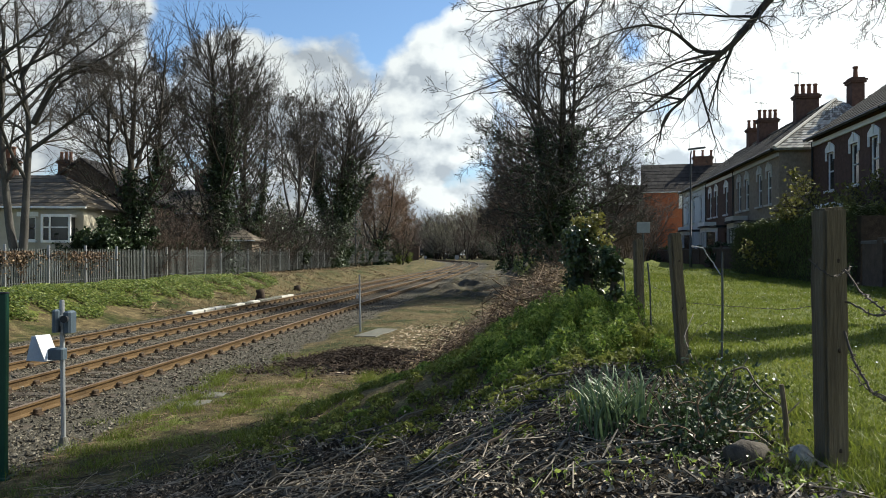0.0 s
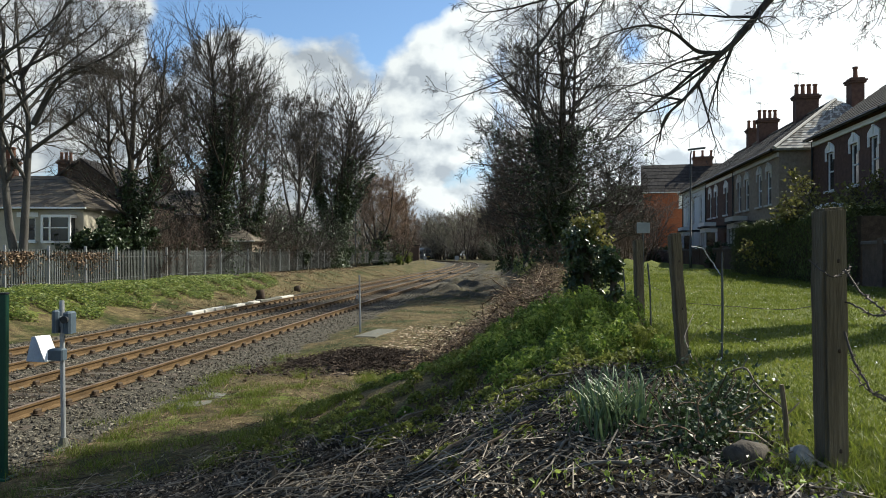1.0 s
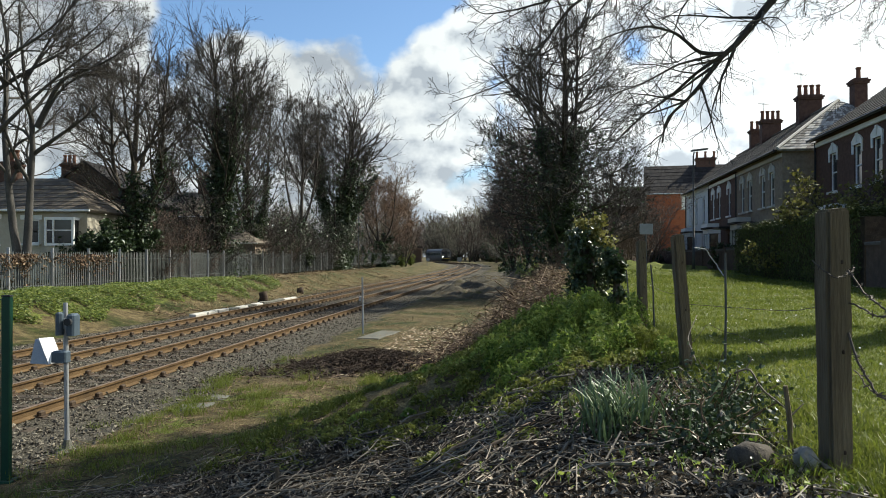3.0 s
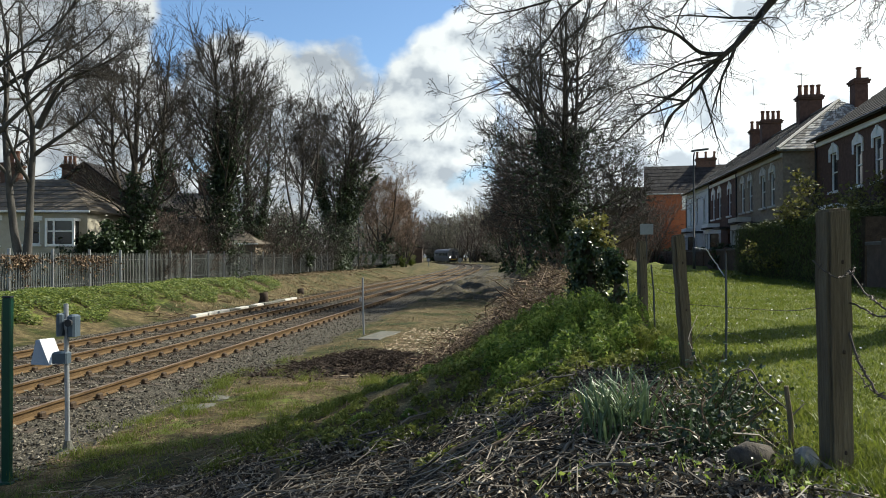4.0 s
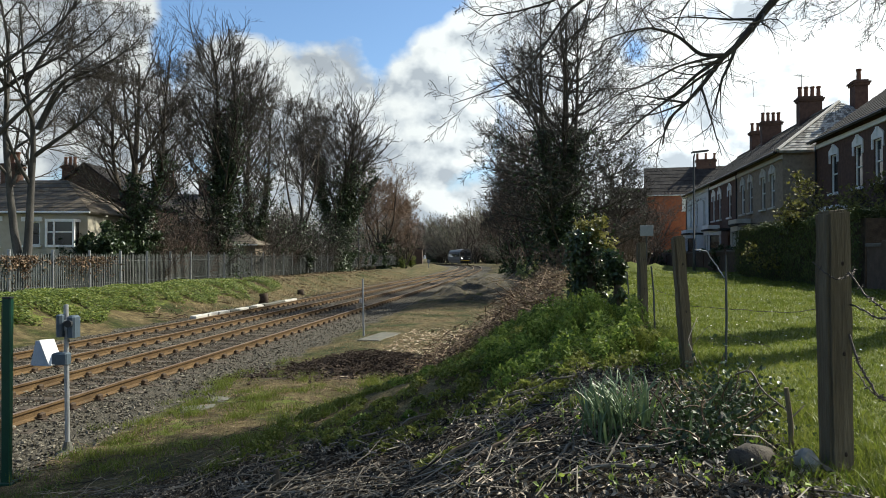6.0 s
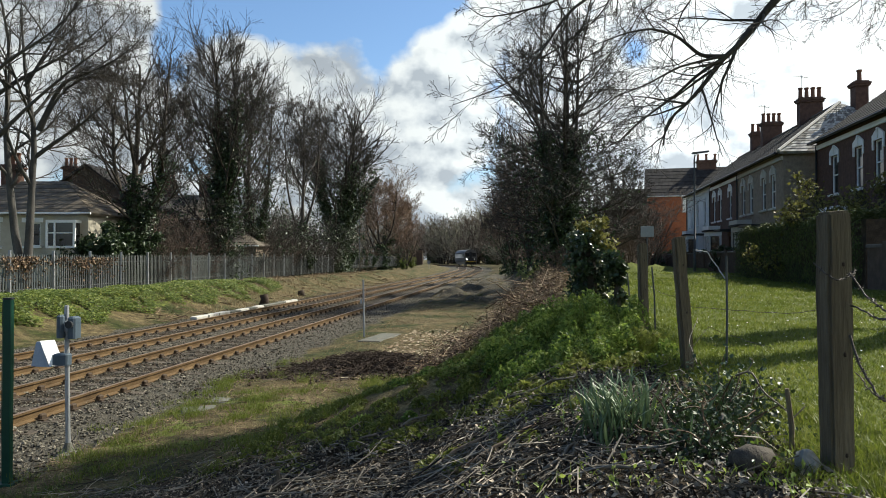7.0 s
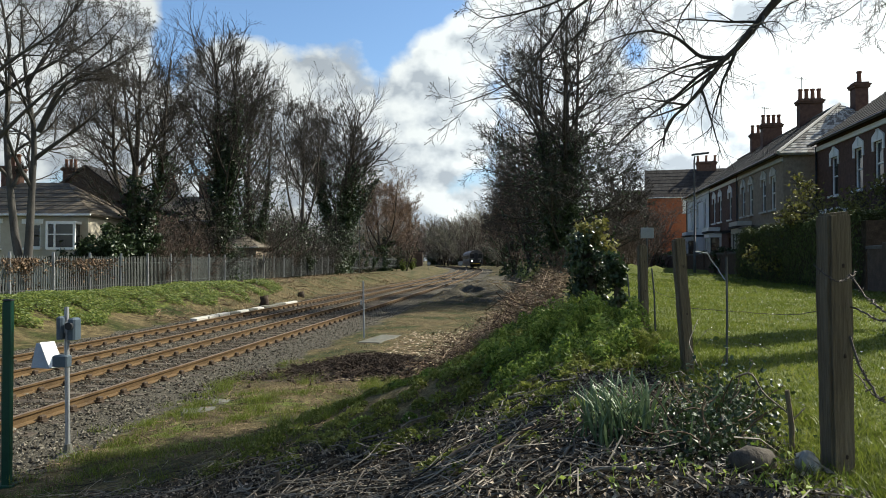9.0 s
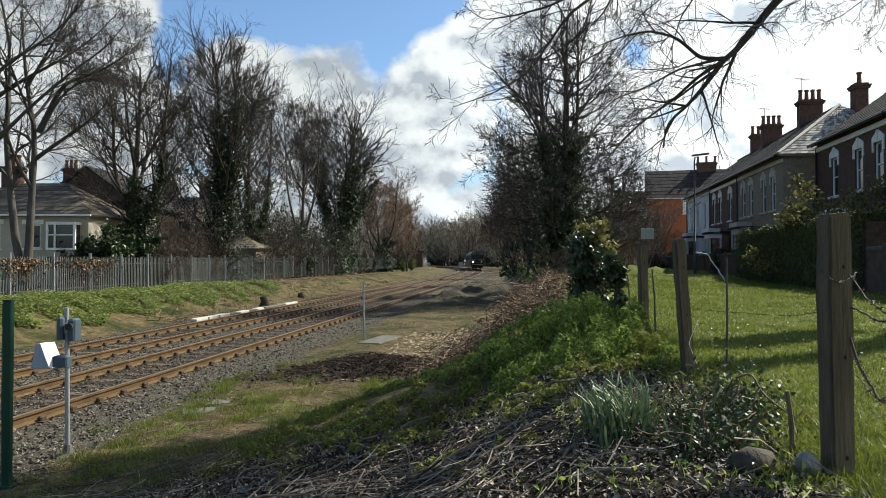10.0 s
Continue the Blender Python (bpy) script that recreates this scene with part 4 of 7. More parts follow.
    p = np.vstack([p, c[rng.integers(0, 30, 900)] + rng.normal(0, 0.3, (900, 3))])
    part("ivy", Geo().add(*leaves(rng, p, rng.uniform(0.08, 0.18, len(p)))), IVY, ob, "leaf clusters added out of view to shade the verge")


overhanging_tree()


def leaning_trunk():
    base = behind(606, 1)
    D = base[1]
    limbs = [([(0, 0, -0.2), *on_limb(base, [sight(612, 420, D), sight(630, 365, D), sight(655, 325, D), sight(669, 308, D)])], 0.28)]
    tree("tree", "leaning dead trunk wrapped in ivy", base, 11, 51, [(5, 3, 0.12, 0.3, 60, 0.2, 0.1, 0.5), (4, 2, 0.4, 0.5, 40, 0, 0.1, 0.2)], limbs=limbs, ivy=3200, ivy_top=0.97, ivy_size=0.2, ivy_spread=0.3, ivy_limbs=0.05, group=G)


leaning_trunk()


# ---- houses ----
DARKBRICK = material("brown_brick", [(0.045, 0.031, 0.024), (0.078, 0.053, 0.04), (0.12, 0.083, 0.062)], 5, 0.9, 0.5, 30)
def cells(geo, x0, x1, z0, z1, y0, y1, holes):
    """A wall in the xz plane between y0 and y1 with holes (xa, xb, za, zb) right through it, as one closed shell."""
    xs = sorted({x0, x1, *[h[0] for h in holes], *[h[1] for h in holes]})
    zs = sorted({z0, z1, *[h[2] for h in holes], *[h[3] for h in holes]})
    nx, nz = len(xs), len(zs)
    v = [(x, y, z) for y in (y0, y1) for z in zs for x in xs]

    def solid(i, k):
        if not (0 <= i < nx - 1 and 0 <= k < nz - 1):
            return False
        cx, cz = (xs[i] + xs[i + 1]) / 2, (zs[k] + zs[k + 1]) / 2
        return not any(h[0] < cx < h[1] and h[2] < cz < h[3] for h in holes)

    def n(i, k, s):
        return s * nx * nz + k * nx + i

    f = []
    for i in range(nx - 1):
        for k in range(nz - 1):
            if not solid(i, k):
                continue
            f.append((n(i, k, 0), n(i + 1, k, 0), n(i + 1, k + 1, 0), n(i, k + 1, 0)))
            f.append((n(i, k + 1, 1), n(i + 1, k + 1, 1), n(i + 1, k, 1), n(i, k, 1)))
            if not solid(i - 1, k):
                f.append((n(i, k, 1), n(i, k, 0), n(i, k + 1, 0), n(i, k + 1, 1)))
            if not solid(i + 1, k):
                f.append((n(i + 1, k, 0), n(i + 1, k, 1), n(i + 1, k + 1, 1), n(i + 1, k + 1, 0)))
            if not solid(i, k - 1):
                f.append((n(i, k, 1), n(i + 1, k, 1), n(i + 1, k, 0), n(i, k, 0)))
            if not solid(i, k + 1):
                f.append((n(i, k + 1, 0), n(i + 1, k + 1, 0), n(i + 1, k + 1, 1), n(i, k + 1, 1)))
    geo.add(v, f)


def window(parent, x, z, w, h, arch=False, trim=None, sash=True, name="window", y=0.0, frame_mat=None):
    """A sash window in an opening of the front wall: sill, frame, bars, panes, and a pale lintel."""
    win = part(name, Geo().box((x, y - 0.05, z - h / 2 - 0.05), (w + 0.2, 0.22, 0.1)), trim or STONE_TRIM, parent)
    g = Geo()
    fr = 0.07
    g.box((x - w / 2 + fr / 2, y + 0.1, z), (fr, 0.07, h)).box((x + w / 2 - fr / 2, y + 0.1, z), (fr, 0.07, h))
    g.box((x, y + 0.1, z + h / 2 - fr / 2), (w - 2 * fr, 0.07, fr)).box((x, y + 0.1, z - h / 2 + fr / 2), (w - 2 * fr, 0.07, fr))
    if sash:
        g.box((x, y + 0.1, z), (w - 2 * fr, 0.06, 0.06))
    part("window_frame", g, frame_mat or WHITE, win, "white painted frame")
    for s in (1, -1):
        part("pane", Geo().box((x, y + 0.12, z + s * h / 4), (w - 2 * fr, 0.012, h / 2 - fr)), GLASS, win)
    if trim or arch:
        if arch:
            pts = [(x - w / 2 - 0.14, y - 0.06, z + h / 2), (x + w / 2 + 0.14, y - 0.06, z + h / 2), (x + w / 2 + 0.14, y - 0.06, z + h / 2 + 0.22), (x + w / 4, y - 0.06, z + h / 2 + 0.42), (x, y - 0.06, z + h / 2 + 0.48), (x - w / 4, y - 0.06, z + h / 2 + 0.42), (x - w / 2 - 0.14, y - 0.06, z + h / 2 + 0.22)]
            head = Geo().prism(pts, (0, 0, 0), (0, 0.057, 0))
            for e in (-1, 1):
                head.box((x + e * (w / 2 + 0.075), y - 0.03, z + h / 2 - 0.2), (0.13, 0.057, 0.396))
            head.bevel_box((x, y - 0.05, z + h / 2 + 0.3), (0.16, 0.11, 0.42), 0.02)
            part("lintel", head, trim or STONE_TRIM, win, "pale arched lintel with a keystone")
        else:
            part("lintel", Geo().box((x, y - 0.03, z + h / 2 + 0.12), (w + 0.3, 0.055, 0.24)), trim or STONE_TRIM, win)
    return win


def chimney(parent, x, y, z0, z1, w=1.5, d=0.75, pots=4, mat=None):
    g = Geo().box((x, y, (z0 + z1) / 2), (w, d, z1 - z0)).box((x, y, z1 + 0.06), (w + 0.16, d + 0.16, 0.12)).box((x, y, z1 + 0.17), (w + 0.26, d + 0.26, 0.1)).box((x, y, z1 + 0.27), (w + 0.05, d + 0.05, 0.1))
    c = part("chimney", g, mat or BRICK, parent, "brick chimney stack")
    for k in range(pots):
        along = (k - (pots - 1) / 2) * (max(w, d) - 0.25) / max(1, pots - 1)
        px, py = (x + along, y) if w > d else (x, y + along)
        part("chimney_pot", Geo().lathe((px, py, z1 + 0.32), [(0.15, 0), (0.13, 0.1), (0.11, 0.55), (0.15, 0.6), (0.15, 0.68), (0.10, 0.7)], 10), CLAY, c)


def slates(parent, corners, rows, cols, mat, name="roof", gap=0.0):
    """A roof slope of overlapping courses between four corners: low a, low b, high b, high a."""
    a, b, c, d = [np.asarray(q, float) for q in corners]
    nrm = unit(np.cross(b - a, d - a))
    if nrm[2] < 0:
        nrm = -nrm
    base = part(name, Geo().prism([a, b, c, d], -nrm * 0.12, -nrm * 0.01), mat, parent)
    g = Geo()
    for r in range(rows):
        t0, t1 = r / rows, min(1.0, (r + 1.25) / rows)
        for k in range(cols):
            s0, s1 = (k + 0.02) / cols, (k + 0.98) / cols
            off = 0.5 / cols if r % 2 else 0.0
            s0, s1 = min(1, s0 + off), min(1, s1 + off)
            if s1 - s0 < 0.1 / cols:
                continue

            def at_(s, t):
                return (a * (1 - s) + b * s) * (1 - t) + (d * (1 - s) + c * s) * t

            q = [at_(s0, t0) + nrm * 0.035, at_(s1, t0) + nrm * 0.035, at_(s1, t1) + nrm * 0.008, at_(s0, t1) + nrm * 0.008]
            q += [at_(s0, t0) + nrm * 0.012, at_(s1, t0) + nrm * 0.012]
            g.add(q, [(0, 1, 2, 3), (4, 5, 1, 0)])
    tagged(part("slating", g, mat, base), kind="stuff")
    return base


def terrace_house(label, length, m, wall, trim, depth=9.0, eave=6.8, rise=3.4, cols=(1.6, 3.4, 6.2), bay=True, hip=False, chim=True, arch=True, door_col=6.2, chim_x=0.2, pots=4):
    """A two-storey terraced house. x runs along its front towards the near end, y into its depth."""
    ob = thing("terraced_house", label, "house", "terraced houses", m=m)
    holes, L = [], length
    ups = [c for c in cols if c < L - 0.8]
    up = eave - 2.0
    for c in ups:
        holes.append((c - 0.42, c + 0.42, up - 0.95, up + 0.95))
    if not bay:
        for c in ups:
            if c != door_col:
                holes.append((c - 0.55, c + 0.55, 0.9, 2.7))
    holes.append((door_col - 0.5, door_col + 0.5, 0.15, 2.6))
    g = Geo()
    cells(g, 0, L, -0.4, eave, 0, 0.3, holes)
    part("front_wall", g, wall, ob)
    part("back_wall", Geo().box((L / 2, depth - 0.15, eave / 2 - 0.2), (L, 0.3, eave + 0.4)), wall, ob)
    for x in (0.15, L - 0.15):
        e = Geo()
        poly = [(x, 0.3, -0.4), (x, depth - 0.3, -0.4), (x, depth - 0.3, eave), (x, 0.3, eave)]
        if not (hip and x > 1):
            poly = [(x, 0.3, -0.4), (x, depth - 0.3, -0.4), (x, depth - 0.3, eave), (x, depth / 2, eave + rise - 0.12), (x, 0.3, eave)]
        e.prism(poly, (-0.148, 0, 0), (0.148, 0, 0))
        part("end_wall", e, wall, ob)
    part("floor_slab", Geo().box((L / 2, depth / 2, 0.0), (L - 0.6, depth - 0.6, 0.2)), CONCRETE, ob)
    for c in ups:
        window(ob, c, up, 0.84, 1.9, arch, trim)
    if not bay:
        for c in ups:
            if c != door_col:
                window(ob, c, 1.8, 1.1, 1.8, arch, trim)
    door = part("door", Geo().bevel_box((door_col, 0.16, 1.17), (1.0, 0.06, 2.04), 0.01), DARKPAINT, ob, "dark panelled front door")
    part("fanlight", Geo().box((door_col, 0.17, 2.4), (1.0, 0.02, 0.4)), GLASS, door)
    part("doorstep", Geo().box((door_col, -0.25, 0.07), (1.3, 0.5, 0.16)), CONCRETE, ob)
    if bay:
        bx = (ups[0] + ups[1]) / 2
        for z0, h in ((-0.2, 1.1), (2.72, 0.32)):
            part("bay_wall", Geo().prism([(bx - 1.4, -0.003, z0), (bx + 1.4, -0.003, z0), (bx + 0.85, -0.8, z0), (bx - 0.85, -0.8, z0)], (0, 0, 0), (0, 0, h)), trim if z0 > 1 else wall, ob)
        bay_w = part("bay_window", Geo().prism([(bx - 1.25, -0.003, 0.9), (bx + 1.25, -0.003, 0.9), (bx + 0.75, -0.7, 0.9), (bx - 0.75, -0.7, 0.9)], (0, 0, 0), (0, 0, 1.82)), GLASS, ob)
        for px, py in ((-1.3, -0.06), (-0.8, -0.74), (0.0, -0.74), (0.8, -0.74), (1.3, -0.06)):
            part("mullion", Geo().box((bx + px, py, 1.8), (0.16, 0.12, 1.8)), trim, bay_w)
        part("bay_roof", Geo().prism([(bx - 1.5, 0.0, 3.06), (bx + 1.5, 0.0, 3.06), (bx + 0.95, -0.95, 3.06), (bx - 0.95, -0.95, 3.06)], (0, 0, 0), (0, 0, 0.12)), SLATE, ob)
        part("parapet", Geo().box((bx, -0.82, 3.32), (1.9, 0.1, 0.28)).box((bx - 1.15, -0.45, 3.32), (0.1, 0.8, 0.28)).box((bx + 1.15, -0.45, 3.32), (0.1, 0.8, 0.28)), trim, ob, "pale stone parapet over the bay")
        part("porch_canopy", Geo().box((door_col, -0.45, 3.0), (1.9, 0.9, 0.14)), DARKPAINT, ob, "dark porch canopy")
    xa, xb = -0.02, L + 0.02
    hx = xb - (depth / 2 if hip else 0)
    slates(ob, [(xa, -0.35, eave - 0.08), (xb + (0.3 if hip else 0), -0.35, eave - 0.08), (hx, depth / 2, eave + rise), (xa, depth / 2, eave + rise)], 16, int(L / 0.42), SLATE)
    slates(ob, [(xb + (0.3 if hip else 0), depth + 0.35, eave - 0.08), (xa, depth + 0.35, eave - 0.08), (xa, depth / 2, eave + rise), (hx, depth / 2, eave + rise)], 6, int(L / 0.8), SLATE)
    if hip:
        a, b, c = np.array((xb + 0.3, -0.35, eave - 0.08)), np.array((xb + 0.3, depth + 0.35, eave - 0.08)), np.array((hx, depth / 2, eave + rise))
        slates(ob, [a, b, c + (0, 0.02, 0), c - (0, 0.02, 0)], 20, 34, TILE_PALE, "hip_slope")
        part("hip_ridge", Geo().tube([a + (0, 0, 0.06), c + (0, 0, 0.06)], 0.09, 6), STONE_TRIM, ob)
    part("ridge", Geo().tube([(xa, depth / 2, eave + rise + 0.02), (hx, depth / 2, eave + rise + 0.02)], 0.1, 6), TILE, ob)
    part("gutter", Geo().tube([(xa, -0.42, eave - 0.1), (xb, -0.42, eave - 0.1)], 0.07, 6), DARKPAINT, ob)
    part("eaves_band", Geo().box((L / 2, -0.05, eave - 0.35), (L, 0.09, 0.22)), trim, ob, "corbelled brick band")
    part("downpipe", Geo().tube([(0.15, -0.08, 0), (0.15, -0.08, eave - 0.2)], 0.05, 6), DARKPAINT, ob)
    if chim:
        chimney(ob, chim_x, depth / 2, eave + rise - 1.3, eave + rise + 1.1, 0.65, 1.4 if chim is True else chim, pots)
    return ob


TILE_PALE = material("pale_patterned_tile", [(0.13, 0.12, 0.11), (0.26, 0.25, 0.23), (0.42, 0.41, 0.38)], 4, 0.9, 0.3, 30, island=0.6, spec=0.08)


def front(y, back=0.0):
    return 18.2 + 0.155 * (y - 38) + back


TURN = -98.8
FIELD = 1.1
pale_house = terrace_house("pale brick terraced house with arched windows and hipped roof", 9.6, pose(front(47.5), 47.5, FIELD, 0, 0, TURN), GREYBRICK, STONE_TRIM, cols=(1.5, 3.3, 6.0, 7.8), hip=True, door_col=4.8, arch=True)
chimney(pale_house, 5.6, 5.4, 8.6, 11.0, 0.75, 0.7, 1)
terrace_house("dark brick terraced house with white arched lintels", 8.3, pose(front(55.8), 55.8, FIELD, 0, 0, TURN), BRICK, WHITE, cols=(1.4, 3.4, 6.4), door_col=6.4)
terrace_house("pale rendered terraced house at the end of the row", 9.6, pose(front(65.4), 65.4, FIELD, 0, 0, TURN), RENDERED, RENDERED, cols=(2.0, 4.6, 7.6), door_col=7.6, arch=False, chim=0.7, chim_x=5.6, pots=2)
terrace_house("dark brick terraced house with white arched lintels", 8.6, pose(front(37.2, 1.5), 37.2, FIELD, 0, 0, TURN), BRICK, WHITE, eave=7.15, cols=(2.4, 5.2, 7.2), door_col=2.4, chim=False)
terrace_house("dark brick terraced house with white arched lintels", 8.6, pose(front(28.5, 1.5), 28.5, FIELD, 0, 0, TURN), BRICK, WHITE, eave=7.15, cols=(2.2, 5.2, 7.2), door_col=2.2, chim=1.2)


def plain_house(label, m, width, depth, eave, rise, wall, roof, openings=(), gable_front=False, chims=(), group="", hipped=False, trim=None, rows=8):
    """A detached or end house, its front along x at y = 0."""
    ob = thing("house", label, "house", group, m=m)
    g = Geo()
    cells(g, 0, width, -0.6, eave, 0, 0.3, [(x - w / 2, x + w / 2, z - h / 2, z + h / 2) for x, z, w, h in openings])
    if gable_front:
        g.prism([(0, 0, eave), (width, 0, eave), (width / 2, 0, eave + rise - 0.1)], (0, 0.0, 0), (0, 0.3, 0))
    part("front_wall", g, wall, ob)
    part("back_wall", Geo().box((width / 2, depth - 0.15, eave / 2 - 0.3), (width, 0.3, eave + 0.6)), wall, ob)
    for x in (0.15, width - 0.15):
        poly = [(x, 0.302, -0.6), (x, depth - 0.302, -0.6), (x, depth - 0.302, eave)] + ([] if gable_front or hipped else [(x, depth / 2, eave + rise - 0.12)]) + [(x, 0.302, eave)]
        part("side_wall", Geo().prism(poly, (-0.148, 0, 0), (0.148, 0, 0)), wall, ob)
    for x, z, w, h in openings:
        window(ob, x, z, w, h, False, trim, sash=h > 1.3)
    o = 0.3
    if gable_front:
        slates(ob, [(-o, -o, eave - 0.2), (-o, depth + o, eave - 0.2), (width / 2, depth + o, eave + rise), (width / 2, -o, eave + rise)], rows, 14, roof)
        slates(ob, [(width + o, depth + o, eave - 0.2), (width + o, -o, eave - 0.2), (width / 2, -o, eave + rise), (width / 2, depth + o, eave + rise)], rows, 14, roof)
    else:
        i = depth / 2 if hipped else 0
        slates(ob, [(-o, -o, eave - 0.1), (width + o, -o, eave - 0.1), (width + o - i, depth / 2, eave + rise), (-o + i, depth / 2, eave + rise)], rows, int(width / 0.5), roof)
        slates(ob, [(width + o, depth + o, eave - 0.1), (-o, depth + o, eave - 0.1), (-o + i, depth / 2, eave + rise), (width + o - i, depth / 2, eave + rise)], rows, int(width / 0.8), roof)
        if hipped:
            for x, q in ((-o, -o + i), (width + o, width + o - i)):
                slates(ob, [(x, -o, eave - 0.1), (x, depth + o, eave - 0.1), (q, depth / 2 + 0.02, eave + rise), (q, depth / 2 - 0.02, eave + rise)], rows, 12, roof, "hip_slope")
        part("gutter", Geo().tube([(-o, -o - 0.06, eave - 0.12), (width + o, -o - 0.06, eave - 0.12)], 0.06, 6), WHITE, ob, "white gutter")
    for x, y, z0, z1, w in chims:
        chimney(ob, x, y, z0, z1, w, 0.7, 3)
    return ob


# beyond the terrace
orange_house = plain_house("orange-red brick house with dark slate roof", pose(21.75, 75.5, FIELD, 0, 0, -15), 9.6, 7.5, 7.75, 3.3, ORANGE, SLATE, [(3.9, 6.7, 0.85, 1.4)], chims=[(6.2, 3.75, 9.8, 11.5, 2.0)], trim=STONE_TRIM)
part("roller_blind", Geo().box((3.9, 0.095, 6.68), (0.7, 0.012, 1.2)), WHITE, orange_house, "drawn white blind")
part("eaves_board", Geo().box((4.8, -0.06, 7.66), (9.6, 0.1, 0.16)), WHITE, orange_house, "white eaves board")
plain_house("distant brown brick house with slate roof", pose(22.2, 88, FIELD, 0, 0, 0), 5.0, 6.0, 7.4, 2.6, BRICK, SLATE, [(1.5, 5.6, 1.0, 1.5)])
plain_house("distant brown brick house with slate roof", pose(20.6, 104, FIELD, 0, 0, 0), 7.0, 7.0, 6.2, 2.4, BRICK, SLATE, [(1.6, 5.0, 1.0, 1.4), (4.6, 5.0, 1.0, 1.4), (4.6, 1.9, 1.4, 1.4), (1.8, 1.9, 1.2, 1.4)], chims=[(6.0, 3.5, 8.0, 10.0, 1.2)], trim=WHITE)
plain_house("distant brown brick house with slate roof", pose(20.2, 118, FIELD, 0, 0, 0), 7.0, 7.0, 5.6, 2.4, BRICK, SLATE, [(2, 4.4, 1.0, 1.4)])
# behind the palisade
bungalow = plain_house("cream bungalow with grey-brown hipped roof and white windows", pose(-27.0, 37, 1.5, 0, 0, 0), 8.4, 6.0, 3.1, 1.9, CREAM, TILE, [(5.5, 1.9, 0.8, 1.25), (3.2, 1.9, 1.2, 1.3)], hipped=True, chims=[(2.6, 3, 4.4, 5.6, 0.9)], trim=WHITE)
bay = part("bay_window", Geo().box((7.3, -0.32, 1.9), (1.36, 0.58, 1.2)), GLASS, bungalow)
for bx, by, bz, bw, bd, bh in ((6.6, -0.62, 1.9, 0.11, 0.11, 1.4), (8.0, -0.62, 1.9, 0.11, 0.11, 1.4), (7.0, -0.63, 1.9, 0.08, 0.09, 1.3), (7.3, -0.33, 2.55, 1.5, 0.66, 0.14), (7.3, -0.33, 1.22, 1.5, 0.66, 0.12), (7.3, -0.63, 1.95, 1.3, 0.07, 0.06)):
    part("bay_frame", Geo().box((bx, by, bz), (bw, bd, bh)), WHITE, bay, "white painted frame")
part("bay_base", Geo().box((7.3, -0.3, 0.4), (1.4, 0.59, 1.5)), CREAM, bay)
plain_house("dark brown brick house with steep gable roof", pose(-31.4, 54, 0.8, 0, 0, 0), 8.2, 8, 5.6, 3.0, DARKBRICK, SLATE, [(4.0, 5.2, 1.1, 1.3)], gable_front=True, chims=[(0.8, 4, 6.0, 8.6, 1.0)])
plain_house("house with pale gable and orange brick behind the trees", pose(-27.6, 64, 0.8, 0, 0, 0), 6.4, 7, 5.0, 2.4, GREYBRICK, TILE, [(2.0, 3.9, 1.0, 1.2), (4.4, 3.9, 1.0, 1.2)], chims=[(1.4, 3.5, 6.6, 8.6, 1.0), (4.8, 3.5, 6.6, 8.4, 0.9)], trim=WHITE)
plain_house("low pale-roofed house behind the fence", pose(-20.4, 58, 0.7, 0, 0, 0), 5.0, 6, 2.6, 1.8, GREYBRICK, TILE, [(3.4, 1.7, 1.2, 1.1)], hipped=True)


def tv_aerial(x, y, z, h):
    ob = thing("tv_aerial", "thin metal television aerial on a chimney", "aerial", m=pose(x, y, z, 0, 0, 25))
    part("mast", Geo().tube([(0, 0, -0.6), (0, 0, h)], 0.025, 5), GREYPAINT, ob)
    part("boom", Geo().tube([(-0.6, 0, h - 0.1), (0.6, 0, h - 0.1)], 0.018, 4), GREYPAINT, ob)
    for k in range(7):
        part("element", Geo().tube([(-0.55 + k * 0.18, -0.2, h - 0.1), (-0.55 + k * 0.18, 0.2, h - 0.1)], 0.012, 4), GREYPAINT, ob)


tv_aerial(float(front(55.5)) + 4.1, 55.2, FIELD + 11.6, 1.4)
tv_aerial(float(front(47.2)) + 4.1, 46.9, FIELD + 11.6, 1.6)


# ---- field side: hedge, walls, lamp, sign, posts ----
def hedge_part(rng, path, width, height, n, size):
    """Leaves on the faces of a clipped hedge that follows a path."""
    p = np.asarray(path, float)
    d = p[-1] - p[0]
    L = np.linalg.norm(d)
    e = d / L
    o = np.array([-e[1], e[0], 0])
    s = rng.uniform(0, L, n)
    face = rng.uniform(0, 1, n)
    q = rng.uniform(-1, 1, n) * width / 2
    z = rng.uniform(0, 1, n) * height
    top = face < 0.35
    q = np.where(top, q, np.sign(q) * width / 2)
    z = np.where(top, height, z)
    pts = p[0] + s[:, None] * e + q[:, None] * o + np.stack([np.zeros(n), np.zeros(n), z], 1) + rng.normal(0, 0.07, (n, 3))
    pts[:, 2] += 0.12 * np.sin(s * 2.1) * (z / height)
    out = np.where(top[:, None], np.array([0, 0, 1.0]), np.sign(q)[:, None] * o)
    return leaves(rng, pts, rng.uniform(0.05, 0.11, n) * size, out, 0.74)


def build_hedge():
    rng = np.random.default_rng(8)
    ob = thing("hedge", "dense dark green clipped hedge lit on its top", "hedge")
    a, b = np.array((13.6, 22.0, FIELD - 0.1)), np.array((15.7, 36.5, FIELD - 0.1))
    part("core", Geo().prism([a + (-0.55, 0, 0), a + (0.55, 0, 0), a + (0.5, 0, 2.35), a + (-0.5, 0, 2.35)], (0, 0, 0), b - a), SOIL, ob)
    part("foliage", Geo().add(*hedge_part(rng, [a, b], 1.3, 2.5, 36000, 0.85)), HEDGE, ob)


